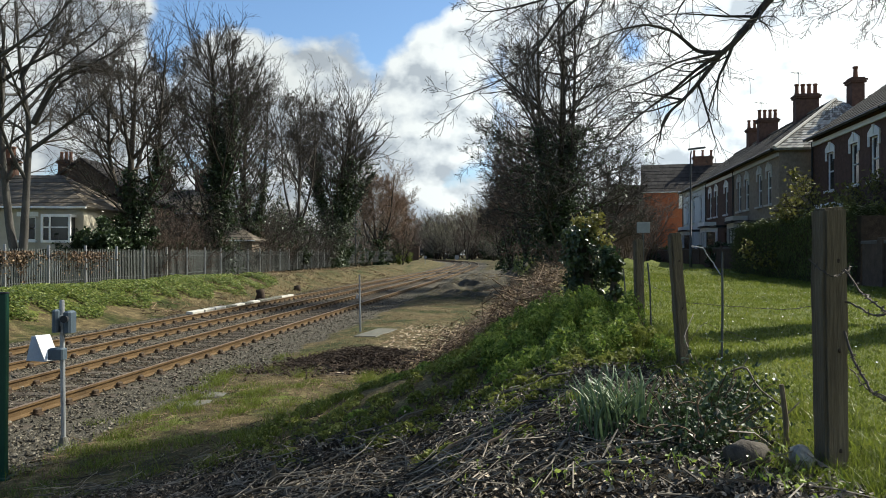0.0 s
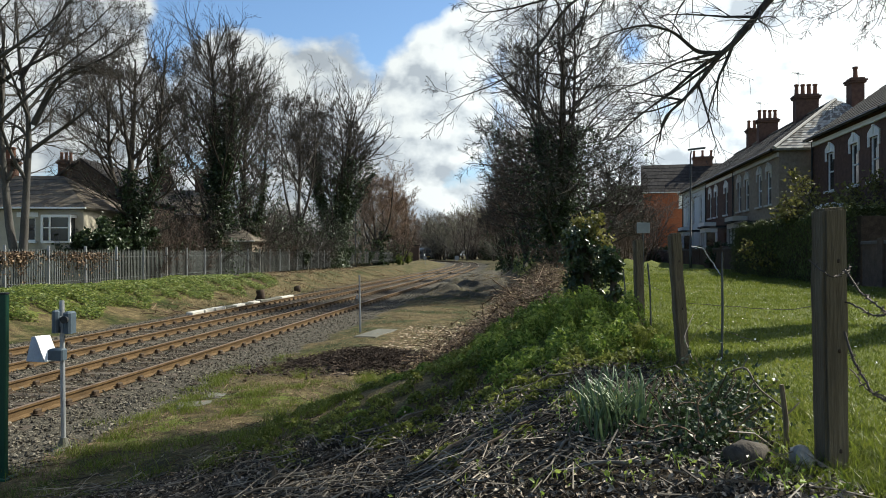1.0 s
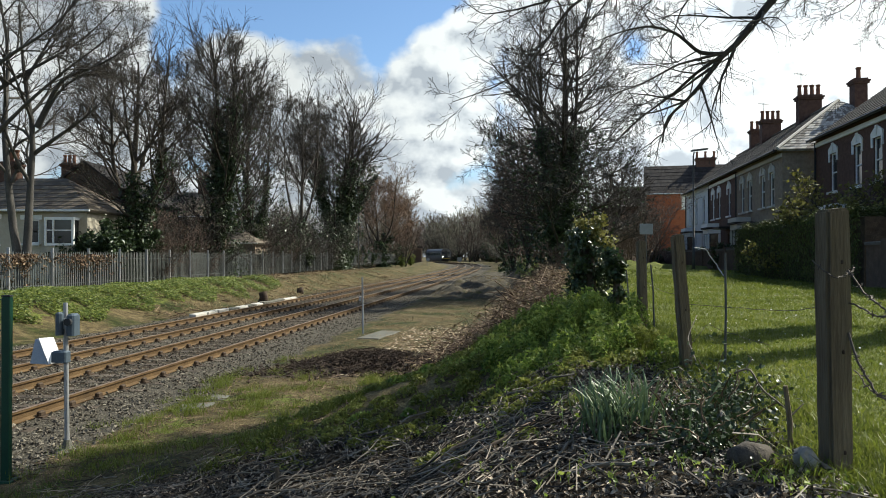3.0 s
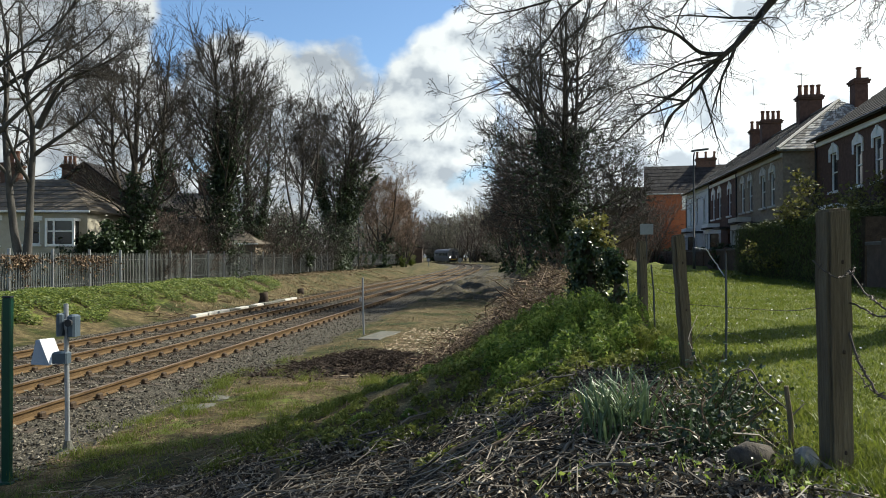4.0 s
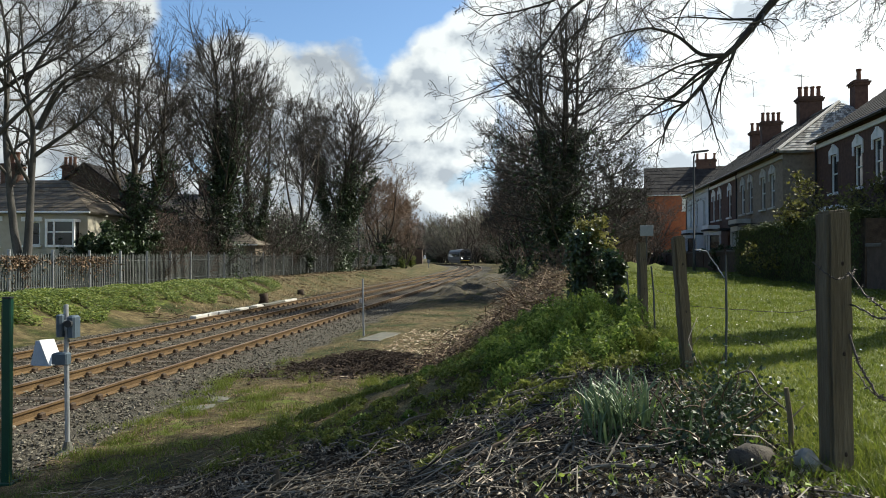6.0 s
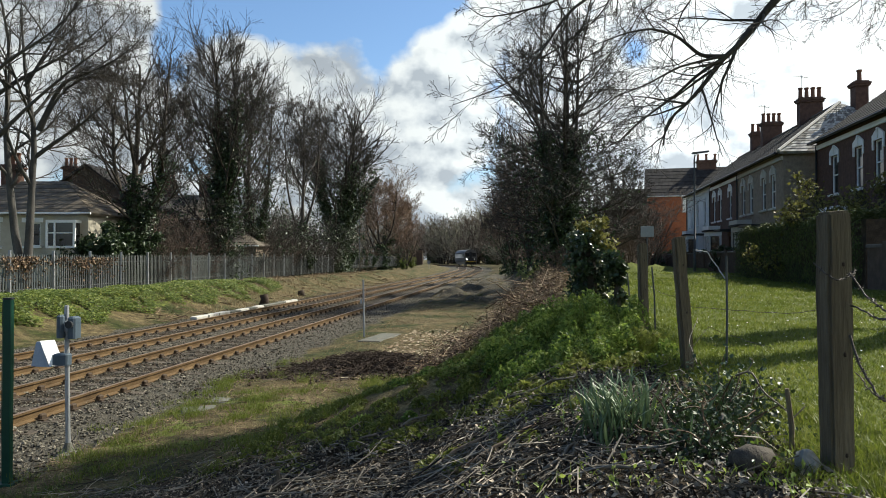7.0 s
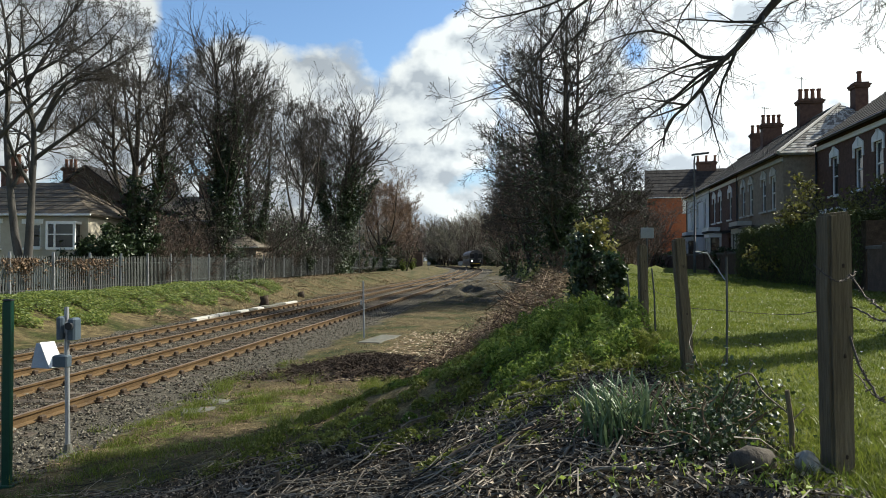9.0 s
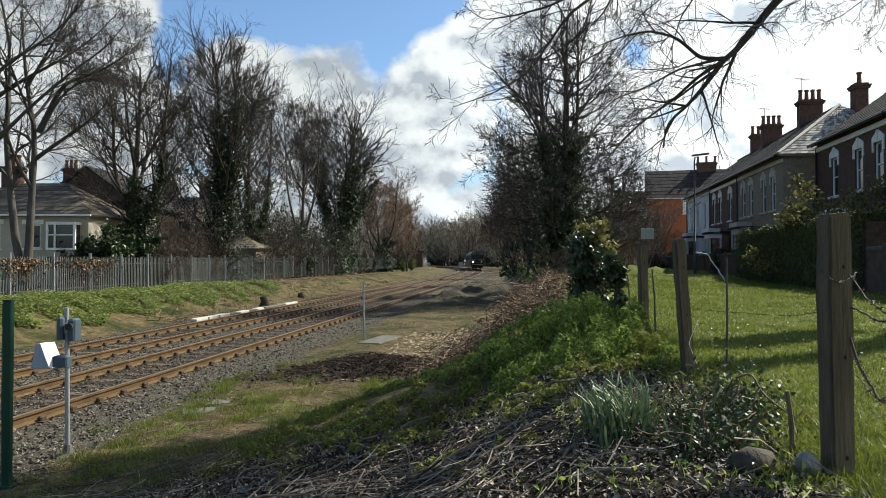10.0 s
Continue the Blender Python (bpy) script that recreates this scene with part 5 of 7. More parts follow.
HEDGE = material("hedge_leaf", [(0.03, 0.045, 0.012), (0.065, 0.085, 0.022), (0.13, 0.15, 0.045)], 1.5, 0.6, 0, 10, island=0.3, see=0.25)
build_hedge()


def garden_wall(label, a, b, height, mat):
    a, b = np.array(a, float), np.array(b, float)
    ob = thing("garden_wall", label, "wall")
    d = b - a
    L = float(np.linalg.norm(d))
    ang = math.atan2(d[1], d[0])
    m = pose(*a, 0, 0, math.degrees(ang))
    w = part("wall_body", Geo().box((L / 2, 0, height / 2 - 0.1), (L, 0.22, height + 0.2)), mat, ob)
    w.matrix_basis = m
    c = part("coping", Geo().bevel_box((L / 2, 0, height + 0.05), (L + 0.1, 0.3, 0.1), 0.02), STONE_DARK, ob, "dark stone coping")
    c.matrix_basis = m
    for k in range(int(L / 3.2) + 1):
        o = part("pier", Geo().bevel_box((k * 3.2, 0, height / 2), (0.36, 0.36, height + 0.35), 0.02), mat, ob)
        o.matrix_basis = m


STONE_DARK = material("dark_coping", [(0.07, 0.06, 0.055), (0.13, 0.12, 0.11)], 4, 0.9, 0.3, 30)
garden_wall("dark brick garden wall along the far edge of the field", (15.6, 37.0, FIELD), (20.3, 66.0, FIELD), 1.35, DARKBRICK)
garden_wall("dark brick garden wall along the far edge of the field", (11.9, 14.0, FIELD), (13.0, 21.6, FIELD), 1.35, DARKBRICK)
garden_wall("low dark wall closing the far end of the field", (13.0, 52.0, FIELD), (20.0, 66.6, FIELD), 1.1, DARKBRICK)


def street_lamp():
    b = spot(1227, 40)
    ob = thing("street_lamp", "tall grey street lamp with a flat lantern", "street lamp", m=pose(*b))
    part("column", Geo().tube([(0, 0, -0.2), (0, 0, 1.3), (0, 0, 1.32), (0, 0, 6.4), (0.05, 0, 6.65)], [0.085, 0.085, 0.055, 0.04, 0.035], 10), GREYDARK, ob, smooth=True)
    part("lantern", Geo().bevel_box((0.35, 0, 6.78), (0.95, 0.26, 0.10), 0.03, ry=-0.12), GREYDARK, ob, "flat dark lantern")


GREYDARK = material("dark_grey_steel", [(0.05, 0.053, 0.053), (0.09, 0.094, 0.094)], 4, 0.6, 0.1, 40, metal=0.1)
street_lamp()


def sign():
    b = spot(1143, 27)
    ob = thing("sign_board", "white sign plate on a thin post beside the field", "sign", m=pose(*b))
    part("post", Geo().tube([(0, 0.02, -0.2), (0, 0.02, 2.3)], 0.03, 8), GREYDARK, ob)
    part("plate", Geo().bevel_box((0, -0.02, 2.05), (0.5, 0.02, 0.40), 0.005), SIGNGREY, ob, "plain pale plate")


SIGNGREY = material("pale_sign_back", [(0.2, 0.215, 0.23), (0.27, 0.285, 0.30)], 3, 0.5, 0.05, 20)
sign()


def fence_post(px, d, top, bottom, w, lean=0.0, fwd=0.0, seed=0):
    """A weathered square timber post with worn edges, nail holes and a sloping top."""
    b, t = sight(px, bottom, d), sight(px, top, d)
    h = t[2] - b[2] + 0.25
    ob = thing("fence_post", "weathered grey-brown square timber fence post", "fence post", "fence posts", m=pose(b[0], d, b[2] - 0.25, fwd, lean, 6))
    bm = bmesh.new()
    bmesh.ops.create_cube(bm, size=1)
    bmesh.ops.scale(bm, vec=(w, w * 0.9, h), verts=bm.verts)
    bmesh.ops.translate(bm, vec=(0, 0, h / 2), verts=bm.verts)
    bmesh.ops.bevel(bm, geom=bm.edges[:], offset=0.012, segments=2, affect="EDGES")
    bmesh.ops.subdivide_edges(bm, edges=[e for e in bm.edges if e.calc_length() > h * 0.5], cuts=14, use_grid_fill=True)
    for v in bm.verts:
        k = noise.noise(Vector((v.co.x * 6, v.co.y * 6 + seed, v.co.z * 5)))
        v.co.x += 0.006 * k
        v.co.y += 0.006 * noise.noise(Vector((v.co.z * 4, seed, v.co.x * 5)))
        if v.co.z > h - 0.03:
            v.co.z += -0.02 + 0.10 * v.co.x + 0.01 * k
    me = bpy.data.meshes.new("shaft")
    bm.to_mesh(me)
    bm.free()
    me.materials.append(TIMBER)
    part("shaft", me, None, ob)
    for z in (0.25, 0.55, 0.82):
        part("knot", Geo().lathe((0.01, -w * 0.45 - 0.001, h * z), [(0.004, 0), (0.007, 0.004), (0.006, 0.016), (0.002, 0.02)], 8), SOIL, ob, "dark nail hole")
    return ob


fence_post(1477, 3.3, 364, 850, 0.118, -0.6, 0, 3)
fence_post(1219, 5.9, 412, 668, 0.094, -4.2, 0, 5)
fence_post(1138, 7.7, 425, 575, 0.092, -1.5, 0, 7)


def stake(px, d, top, bottom, r, lean, label):
    b, t = sight(px, bottom, d), sight(px + lean, top, d)
    tagged(new("stake", Geo().tube([b - (0, 0, 0.15), (b + t) / 2 + (0.008, 0, 0), t], [r, r * 0.95, r * 0.85], 7).mesh("stake", GREYDARK if r < 0.012 else TIMBER)), label, "stake", "stakes")


stake(1281, 6.3, 450, 664, 0.011, 2, "thin grey steel stake in the grass")
stake(1157, 7.9, 470, 566, 0.010, -6, "thin grey steel stake in the grass")
stake(1398, 3.6, 684, 806, 0.014, -10, "short broken wooden stake in rough grass")
stake(1112, 9.0, 480, 560, 0.010, -4, "thin grey steel stake in the grass")


def wires():
    rng = np.random.default_rng(77)

    def strand(name, label, pts, r, mat, barbs=0):
        p = resample(pts, 40)
        p += np.cumsum(rng.normal(0, 0.0025, p.shape), 0) * np.sin(np.linspace(0, np.pi, 41))[:, None]
        ob = thing(name, label, "wire", "fence wires")
        part("strand", Geo().tube(p, r, 5), mat, ob)
        for k in range(barbs):
            c = p[rng.integers(2, 39)]
            g = Geo()
            for _ in range(2):
                d = unit(rng.normal(size=3)) * 0.016
                g.tube([c - d, c + d], 0.0022, 4)
            part("barb", g, mat, ob)

    S = sight
    strand("barbed_wire", "slack rusty barbed wire beside the fence post", [S(1502, 538, 3.25), S(1530, 545, 3.1), S(1568, 560, 2.9), S(1640, 555, 2.6)], 0.0042, WIRE, 8)
    strand("barbed_wire", "slack rusty barbed wire beside the fence post", [S(1500, 480, 3.2), S(1530, 520, 3.1), S(1555, 535, 2.95), S(1620, 590, 2.7)], 0.004, WIRE, 7)
    strand("barbed_wire", "slack rusty barbed wire beside the fence post", [S(1436, 462, 3.22), S(1470, 500, 3.12), S(1500, 492, 3.15), S(1512, 476, 3.2)], 0.003, WIRE, 5)
    strand("barbed_wire", "slack rusty barbed wire beside the fence post", [S(1500, 590, 3.25), S(1515, 640, 3.2), S(1540, 690, 3.1), S(1600, 730, 2.9)], 0.0055, WIRE, 10)
    strand("barbed_wire", "slack rusty barbed wire beside the fence post", [S(1508, 655, 3.25), S(1535, 680, 3.1), S(1580, 710, 2.9)], 0.003, WIRE, 4)
    strand("fence_wire", "thin sagging fence wire", [S(1215, 540, 5.85), S(1300, 545, 4.9), S(1380, 548, 4.1), S(1445, 545, 3.45)], 0.0022, WIRE)
    strand("fence_wire", "thin sagging fence wire", [S(1140, 500, 7.65), S(1180, 520, 6.8), S(1215, 520, 5.95)], 0.0022, WIRE)
    strand("fence_wire", "thin sagging fence wire", [S(1215, 620, 5.85), S(1250, 575, 6.2), S(1281, 590, 6.3), S(1360, 612, 5.0)], 0.0022, WIRE)
    strand("bent_wire", "bent bright wire loop at the stake", [S(1228, 440, 6.4), S(1250, 442, 6.4), S(1262, 455, 6.4), S(1272, 470, 6.4), S(1280, 490, 6.3)], 0.005, GREYPAINT)


wires()


def green_post():
    b = (-4.27, 6.95, 0)
    gz = float(ground_z(b[0], b[1]))
    ob = thing("mesh_fence", "dark green steel mesh fence with its end post", "fence", m=pose(b[0], b[1], gz))
    h = sight(15, 527, 6.95)[2] - gz
    part("upright", Geo().bevel_box((0, 0, h / 2 - 0.1), (0.085, 0.06, h + 0.2), 0.008), GREEN, ob)
    part("cap", Geo().bevel_box((0, 0, h + 0.008), (0.09, 0.066, 0.016), 0.006), DARKPAINT, ob)
    part("base_plate", Geo().bevel_box((0, 0, 0.01), (0.18, 0.16, 0.03), 0.006), GREEN, ob)
    pan = part("mesh_panel", Geo().tube([(-0.03, 0.006, h - 0.03), (-1.25, 0.006, h - 0.03)], 0.004, 4), GREEN, ob)
    for k in range(24):
        part("wire", Geo().tube([(-0.06 - k * 0.05, 0, 0.06), (-0.06 - k * 0.05, 0, h - 0.04)], 0.0028, 4), GREEN, pan)
    for k in range(9):
        part("wire", Geo().tube([(-0.03, 0.006, 0.08 + k * 0.2), (-1.25, 0.006, 0.08 + k * 0.2)], 0.0028, 4), GREEN, pan)


green_post()


def signal_post():
    x, y = (121 - 784) / 1254 * 8.1, 8.1
    gz = float(ground_z(x, y))
    ob = thing("instrument_post", "thin steel post carrying sensor boxes and a white reflector", "post", m=pose(x, y, gz))
    h = sight(116, 538, y)[2] - gz
    k = y / 1254

    def zz(py):
        return h - (py - 538) * k

    part("tube", Geo().tube([(0, 0, 0), (-0.03, 0, h)], 0.026, 10), GREYPAINT, ob)
    part("foot", Geo().lathe((0, 0, -0.03), [(0.13, 0), (0.13, 0.03), (0.06, 0.07), (0.035, 0.16)], 10), CONCRETE, ob, "welded steel foot")
    g1 = part("sensor_box", Geo().bevel_box((-0.065, -0.03, zz(574)), (0.07, 0.14, 0.26), 0.02), BLUEGREY, ob, "blue-grey sensor housing")
    part("bracket", Geo().bevel_box((-0.02, -0.02, zz(574)), (0.10, 0.05, 0.12), 0.01), GREYPAINT, g1)
    g2 = part("sensor_box", Geo().bevel_box((0.07, -0.02, zz(576)), (0.09, 0.16, 0.25), 0.02), BLUEGREY, ob, "blue-grey sensor housing")
    part("lens_hood", Geo().tube([(0.07, -0.1, zz(570)), (0.07, -0.15, zz(570))], [0.036, 0.042], 10), DARKPAINT, g2)
    part("clamp_box", Geo().bevel_box((-0.06, -0.03, zz(632)), (0.17, 0.12, 0.13), 0.015), BLUEGREY, ob, "grey clamp box")
    # white sloping reflector
    c = -0.41
    tl, tr = np.array((c - 0.05, -0.02, zz(606))), np.array((c + 0.055, 0.10, zz(606)))
    bl = np.array((c + 0.165, -0.2, zz(648)))
    br = bl + (tr - tl)
    tl, tr, bl = tl + (0, 0.24, 0), tr + (0, 0.24, 0), bl + (0, 0.24, 0)
    br = bl + (tr - tl)
    back = np.array((-0.16, 0.05, 0))
    q = part("reflector_hood", Geo().add([tl, tr, br, bl, tl + back * 0.3, tr + back * 0.3, br + back * 1.6, bl + back * 1.6], [(0, 1, 5, 4), (1, 2, 6, 5), (2, 3, 7, 6), (3, 0, 4, 7), (4, 5, 6, 7), (3, 2, 1, 0)]), GREYPAINT, ob, "grey sheet hood")
    n = np.cross(br - tr, tl - tr)
    n = -n / np.linalg.norm(n)
    if n[2] < 0:
        n = -n
    part("white_face", Geo().prism([tl, tr, br, bl], n * 0.01, n * 0.016), WHITE, q, "bright white face")
    part("arm", Geo().tube([(-0.03, 0.02, zz(632)), (c + 0.05, 0.22, zz(630))], 0.014, 6), GREYPAINT, ob)


signal_post()


def marker_pole():
    b = spot(641, 19.6)
    ob = thing("marker_pole", "thin weathered marker pole beside the track", "pole", m=pose(*b))
    part("pole", Geo().tube([(0.03, 0, -0.1), (0, 0, 1.58)], [0.026, 0.022], 8), GREYPAINT, ob)
    part("plate", Geo().bevel_box((-0.06, 0, 0.98), (0.06, 0.03, 0.12), 0.004), GREYPAINT, ob, "small white tag")


marker_pole()


def slab(name, label, px, d, w, l, h, rz):
    b = spot(px, d)
    solo(name, Geo().bevel_box((b[0], b[1], b[2] + h / 2 - 0.01), (w, l, h), 0.02, radians(rz)), CONCRETE, label, "slab")


slab("concrete_slab", "flat pale concrete slab in the grass", 672, 19.0, 0.6, 1.9, 0.04, -14)
slab("concrete_cover", "weathered flat concrete cover in the turf", 352, 10.3, 0.5, 0.4, 0.025, 20)
slab("concrete_cover", "weathered flat concrete cover in the turf", 395, 10.9, 0.45, 0.4, 0.02, -10)


def cable_trough():
    ob = thing("cable_trough", "pale concrete cable trough edging beside the far track", "cable trough")
    rng = np.random.default_rng(3)
    y = 26.6
    k = 0
    while y < 38:
        x = float(track_x(y)) - SIX - 1.55
        o = part("lid", Geo().bevel_box((0, 0, 0), (0.26, 0.94, 0.09), 0.012), STONE_TRIM if rng.uniform() < 0.55 else CONCRETE, ob)
        o.matrix_basis = pose(x + rng.normal(0, 0.02), y, float(ground_z(x, y)) + 0.09, rng.normal(0, 1), 4 + rng.normal(0, 2), -6.3 + rng.normal(0, 1.2))
        y += 0.97
        k += 1


cable_trough()


# low things at the far end of the line
def lineside():
    b = sight(757, 468, 120)
    ob = thing("speed_board", "round white lineside sign on a short post", "sign", m=pose(b[0], 120, 0))
    part("post", Geo().tube([(0, 0, -0.2), (0, 0, 1.9)], 0.05, 6), GREYPAINT, ob)
    part("disc", Geo().tube([(0, -0.06, 1.6), (0, -0.1, 1.6)], 0.32, 14), SIGNGREY, ob)
    b = sight(813, 462, 200)
    ob = thing("lineside_cabinet", "small white lineside cabinet on a stand", "cabinet", m=pose(b[0], 200, 0.2))
    part("case", Geo().bevel_box((0, 0, 1.1), (1.15, 0.5, 1.1), 0.03), SIGNGREY, ob)
    part("stand", Geo().box((0, 0, 0.25), (0.5, 0.3, 0.9)), GREYPAINT, ob)
    ob = thing("low_building", "low grey flat-roofed building behind the line", "building", m=pose(-12, 165, 0))
    part("wall_body", Geo().bevel_box((3, 2, 2.0), (8, 4, 4.4), 0.03), DARKBRICK, ob)
    part("roof", Geo().bevel_box((3, 2, 4.3), (8.6, 4.6, 0.3), 0.03), SLATE, ob)
    for x in (0.8, 4.5):
        part("window", Geo().bevel_box((x, -0.02, 2.6), (1.4, 0.06, 1.0), 0.01), GLASS, ob)


lineside()


def line_pole():
    b = behind(634, -3)
    ob = thing("line_pole", "slim steel pole with a short pale crossarm", "pole", m=pose(*b))
    part("shaft", Geo().tube([(0, 0, -0.2), (0, 0, 7.9)], [0.07, 0.05], 8), GREYDARK, ob)
    part("crossarm", Geo().bevel_box((-0.6, 0, 7.8), (1.5, 0.08, 0.09), 0.01), SIGNGREY, ob, "pale crossarm")


line_pole()


# ---- train ----
TRAIN_Y = [(0.0, 224.0), (1.0, 215.0), (2.5, 201.0), (3.2, 194.5), (4.0, 187.0), (5.0, 178.0), (6.0, 168.5), (7.0, 159.5), (8.0, 152.0), (9.0, 145.5), (10.0, 140.0)]


LAMP_DIM = material("dim_lamp", [(1.0, 0.93, 0.8), (1.0, 0.95, 0.85)], 1, 0.4, 0, 5, glow=0.25)


def build_train():
    """A single diesel railcar; its nose is at the origin and faces -y."""
    ob = thing("diesel_train", "dark diesel railcar with lit headlamps on the track", "train")
    sec = [(-1.32, 0.95), (-1.40, 1.3), (-1.40, 2.6), (-1.28, 3.15), (-0.85, 3.6), (-0.3, 3.76), (0.3, 3.76), (0.85, 3.6), (1.28, 3.15), (1.40, 2.6), (1.40, 1.3), (1.32, 0.95)]
    for k in range(1):
        y0 = 0.0
        part("car_body", Geo().prism([(x, 0, z) for x, z in sec], (0, y0, 0), (0, y0 + 19.9, 0)), BODY, ob, "dark blue-grey car body")
        part("roof", Geo().prism([(-1.26, 0, 3.2), (-0.85, 0, 3.63), (-0.3, 0, 3.79), (0.3, 0, 3.79), (0.85, 0, 3.63), (1.26, 0, 3.2)], (0, y0 + 0.1, 0), (0, y0 + 19.8, 0)), ROOFGREY, ob, "grey roof")
        part("underframe", Geo().box((0, y0 + 10, 0.72), (2.3, 18.5, 0.5)), DARKPAINT, ob)
        for yy in (3, 17):
            b = Geo()
            for q in (-1.3, 1.3):
                for s in (-0.75, 0.75):
                    b.tube([(s - 0.06, y0 + yy + q, 0.42), (s + 0.06, y0 + yy + q, 0.42)], 0.42, 14)
            b.box((0, y0 + yy, 0.5), (1.9, 3.0, 0.2))
            part("bogie", b, DARKPAINT, ob)
        for s in (-1, 1):
            for i in range(9):
                part("side_window", Geo().bevel_box((s * 1.395, y0 + 2.2 + i * 2.0, 2.35), (0.03, 1.5, 0.8), 0.01), GLASS, ob)
    part("windscreen", Geo().box((-0.78, -0.01, 2.6), (0.85, 0.04, 0.8)), GLASS, ob)
    part("windscreen", Geo().box((0.78, -0.01, 2.6), (0.85, 0.04, 0.8)), GLASS, ob)
    part("gangway_door", Geo().bevel_box((0, -0.06, 2.2), (0.7, 0.16, 2.2), 0.02), DARKPAINT, ob, "dark end door")
    part("nose_panel", Geo().box((0, -0.012, 1.5), (2.5, 0.03, 0.7)), DARKPAINT, ob)
    part("yellow_panel", Geo().box((0, -0.012, 1.05), (2.2, 0.034, 0.18)), YELLOW, ob)
    for s in (-1, 1):
        part("headlamp", Geo().tube([(s * 0.85, -0.02, 1.6), (s * 0.85, -0.07, 1.6)], 0.14 if s < 0 else 0.09, 12), LAMP if s < 0 else LAMP_DIM, ob, "bright headlamp")
        part("buffer", Geo().tube([(s * 0.87, 0, 1.05), (s * 0.87, -0.4, 1.05)], 0.1, 10), DARKPAINT, ob)
    return ob


train = build_train()


# ---- scrub and woods ----
def shrub(name, label, seed, height, stems, mat, leaf=0, leaf_mat=None, leaf_size=0.1, spread=0.6, category="shrub", r=0.03):
    rng = np.random.default_rng(seed)
    ob = thing(name, label, category)
    limbs = []
    for k in range(stems):
        a = rng.uniform(0, 2 * np.pi)
        s = rng.uniform(0.1, 1) * spread
        limbs.append((stem(rng, (np.cos(a) * s * height * 0.15, np.sin(a) * s * height * 0.15, -0.1), (np.cos(a) * s, np.sin(a) * s, 1), height * rng.uniform(0.6, 1.05), lift=0.05, wander=0.12), r * height / 3))
    paths = np.stack([resample(q, 8) for q, _ in limbs])
    radii = np.stack([rr * (1 - 0.85 * np.linspace(0, 1, 9)) for _, rr in limbs])
    g = grow(rng, paths, radii, [(8, 4, 0.42, 0.45, 40, 0.2, 0.14, 0.1), (7, 2, 0.45, 0.5, 40, 0.05, 0.15, 0.1), (4, 1, 0.6, 0.6, 36, 0, 0, 0.1)])
    geo = Geo()
    for k, (p, q) in enumerate(g):
        geo.add(*tubes(p, np.maximum(q, 0.005), (5, 4, 3, 3)[k]))
    part("branchwork", geo, mat, ob)
    if leaf:
        p = g[2][0].reshape(-1, 3)
        c = p[rng.integers(0, len(p), leaf)] + rng.normal(0, 0.08, (leaf, 3))
        part("foliage", Geo().add(*leaves(rng, c, rng.uniform(0.6, 1.3, leaf) * leaf_size)), leaf_mat or IVY, ob)
    return ob


def planted(ob, places, group, rng, low=0.85, high=1.2):
    """Sets the thing at the first place and copies of it at the others, turned at random."""
    tagged(ob, group=group)
    for k, (x, y, z) in enumerate(places):
        m = pose(x, y, z - 0.05, 0, 0, float(rng.uniform(0, 360)))
        s = float(rng.uniform(low, high))
        one = ob if k == 0 else copy_thing(ob, m)
        one.matrix_basis = m @ Matrix.Diagonal((s, s, s, 1))


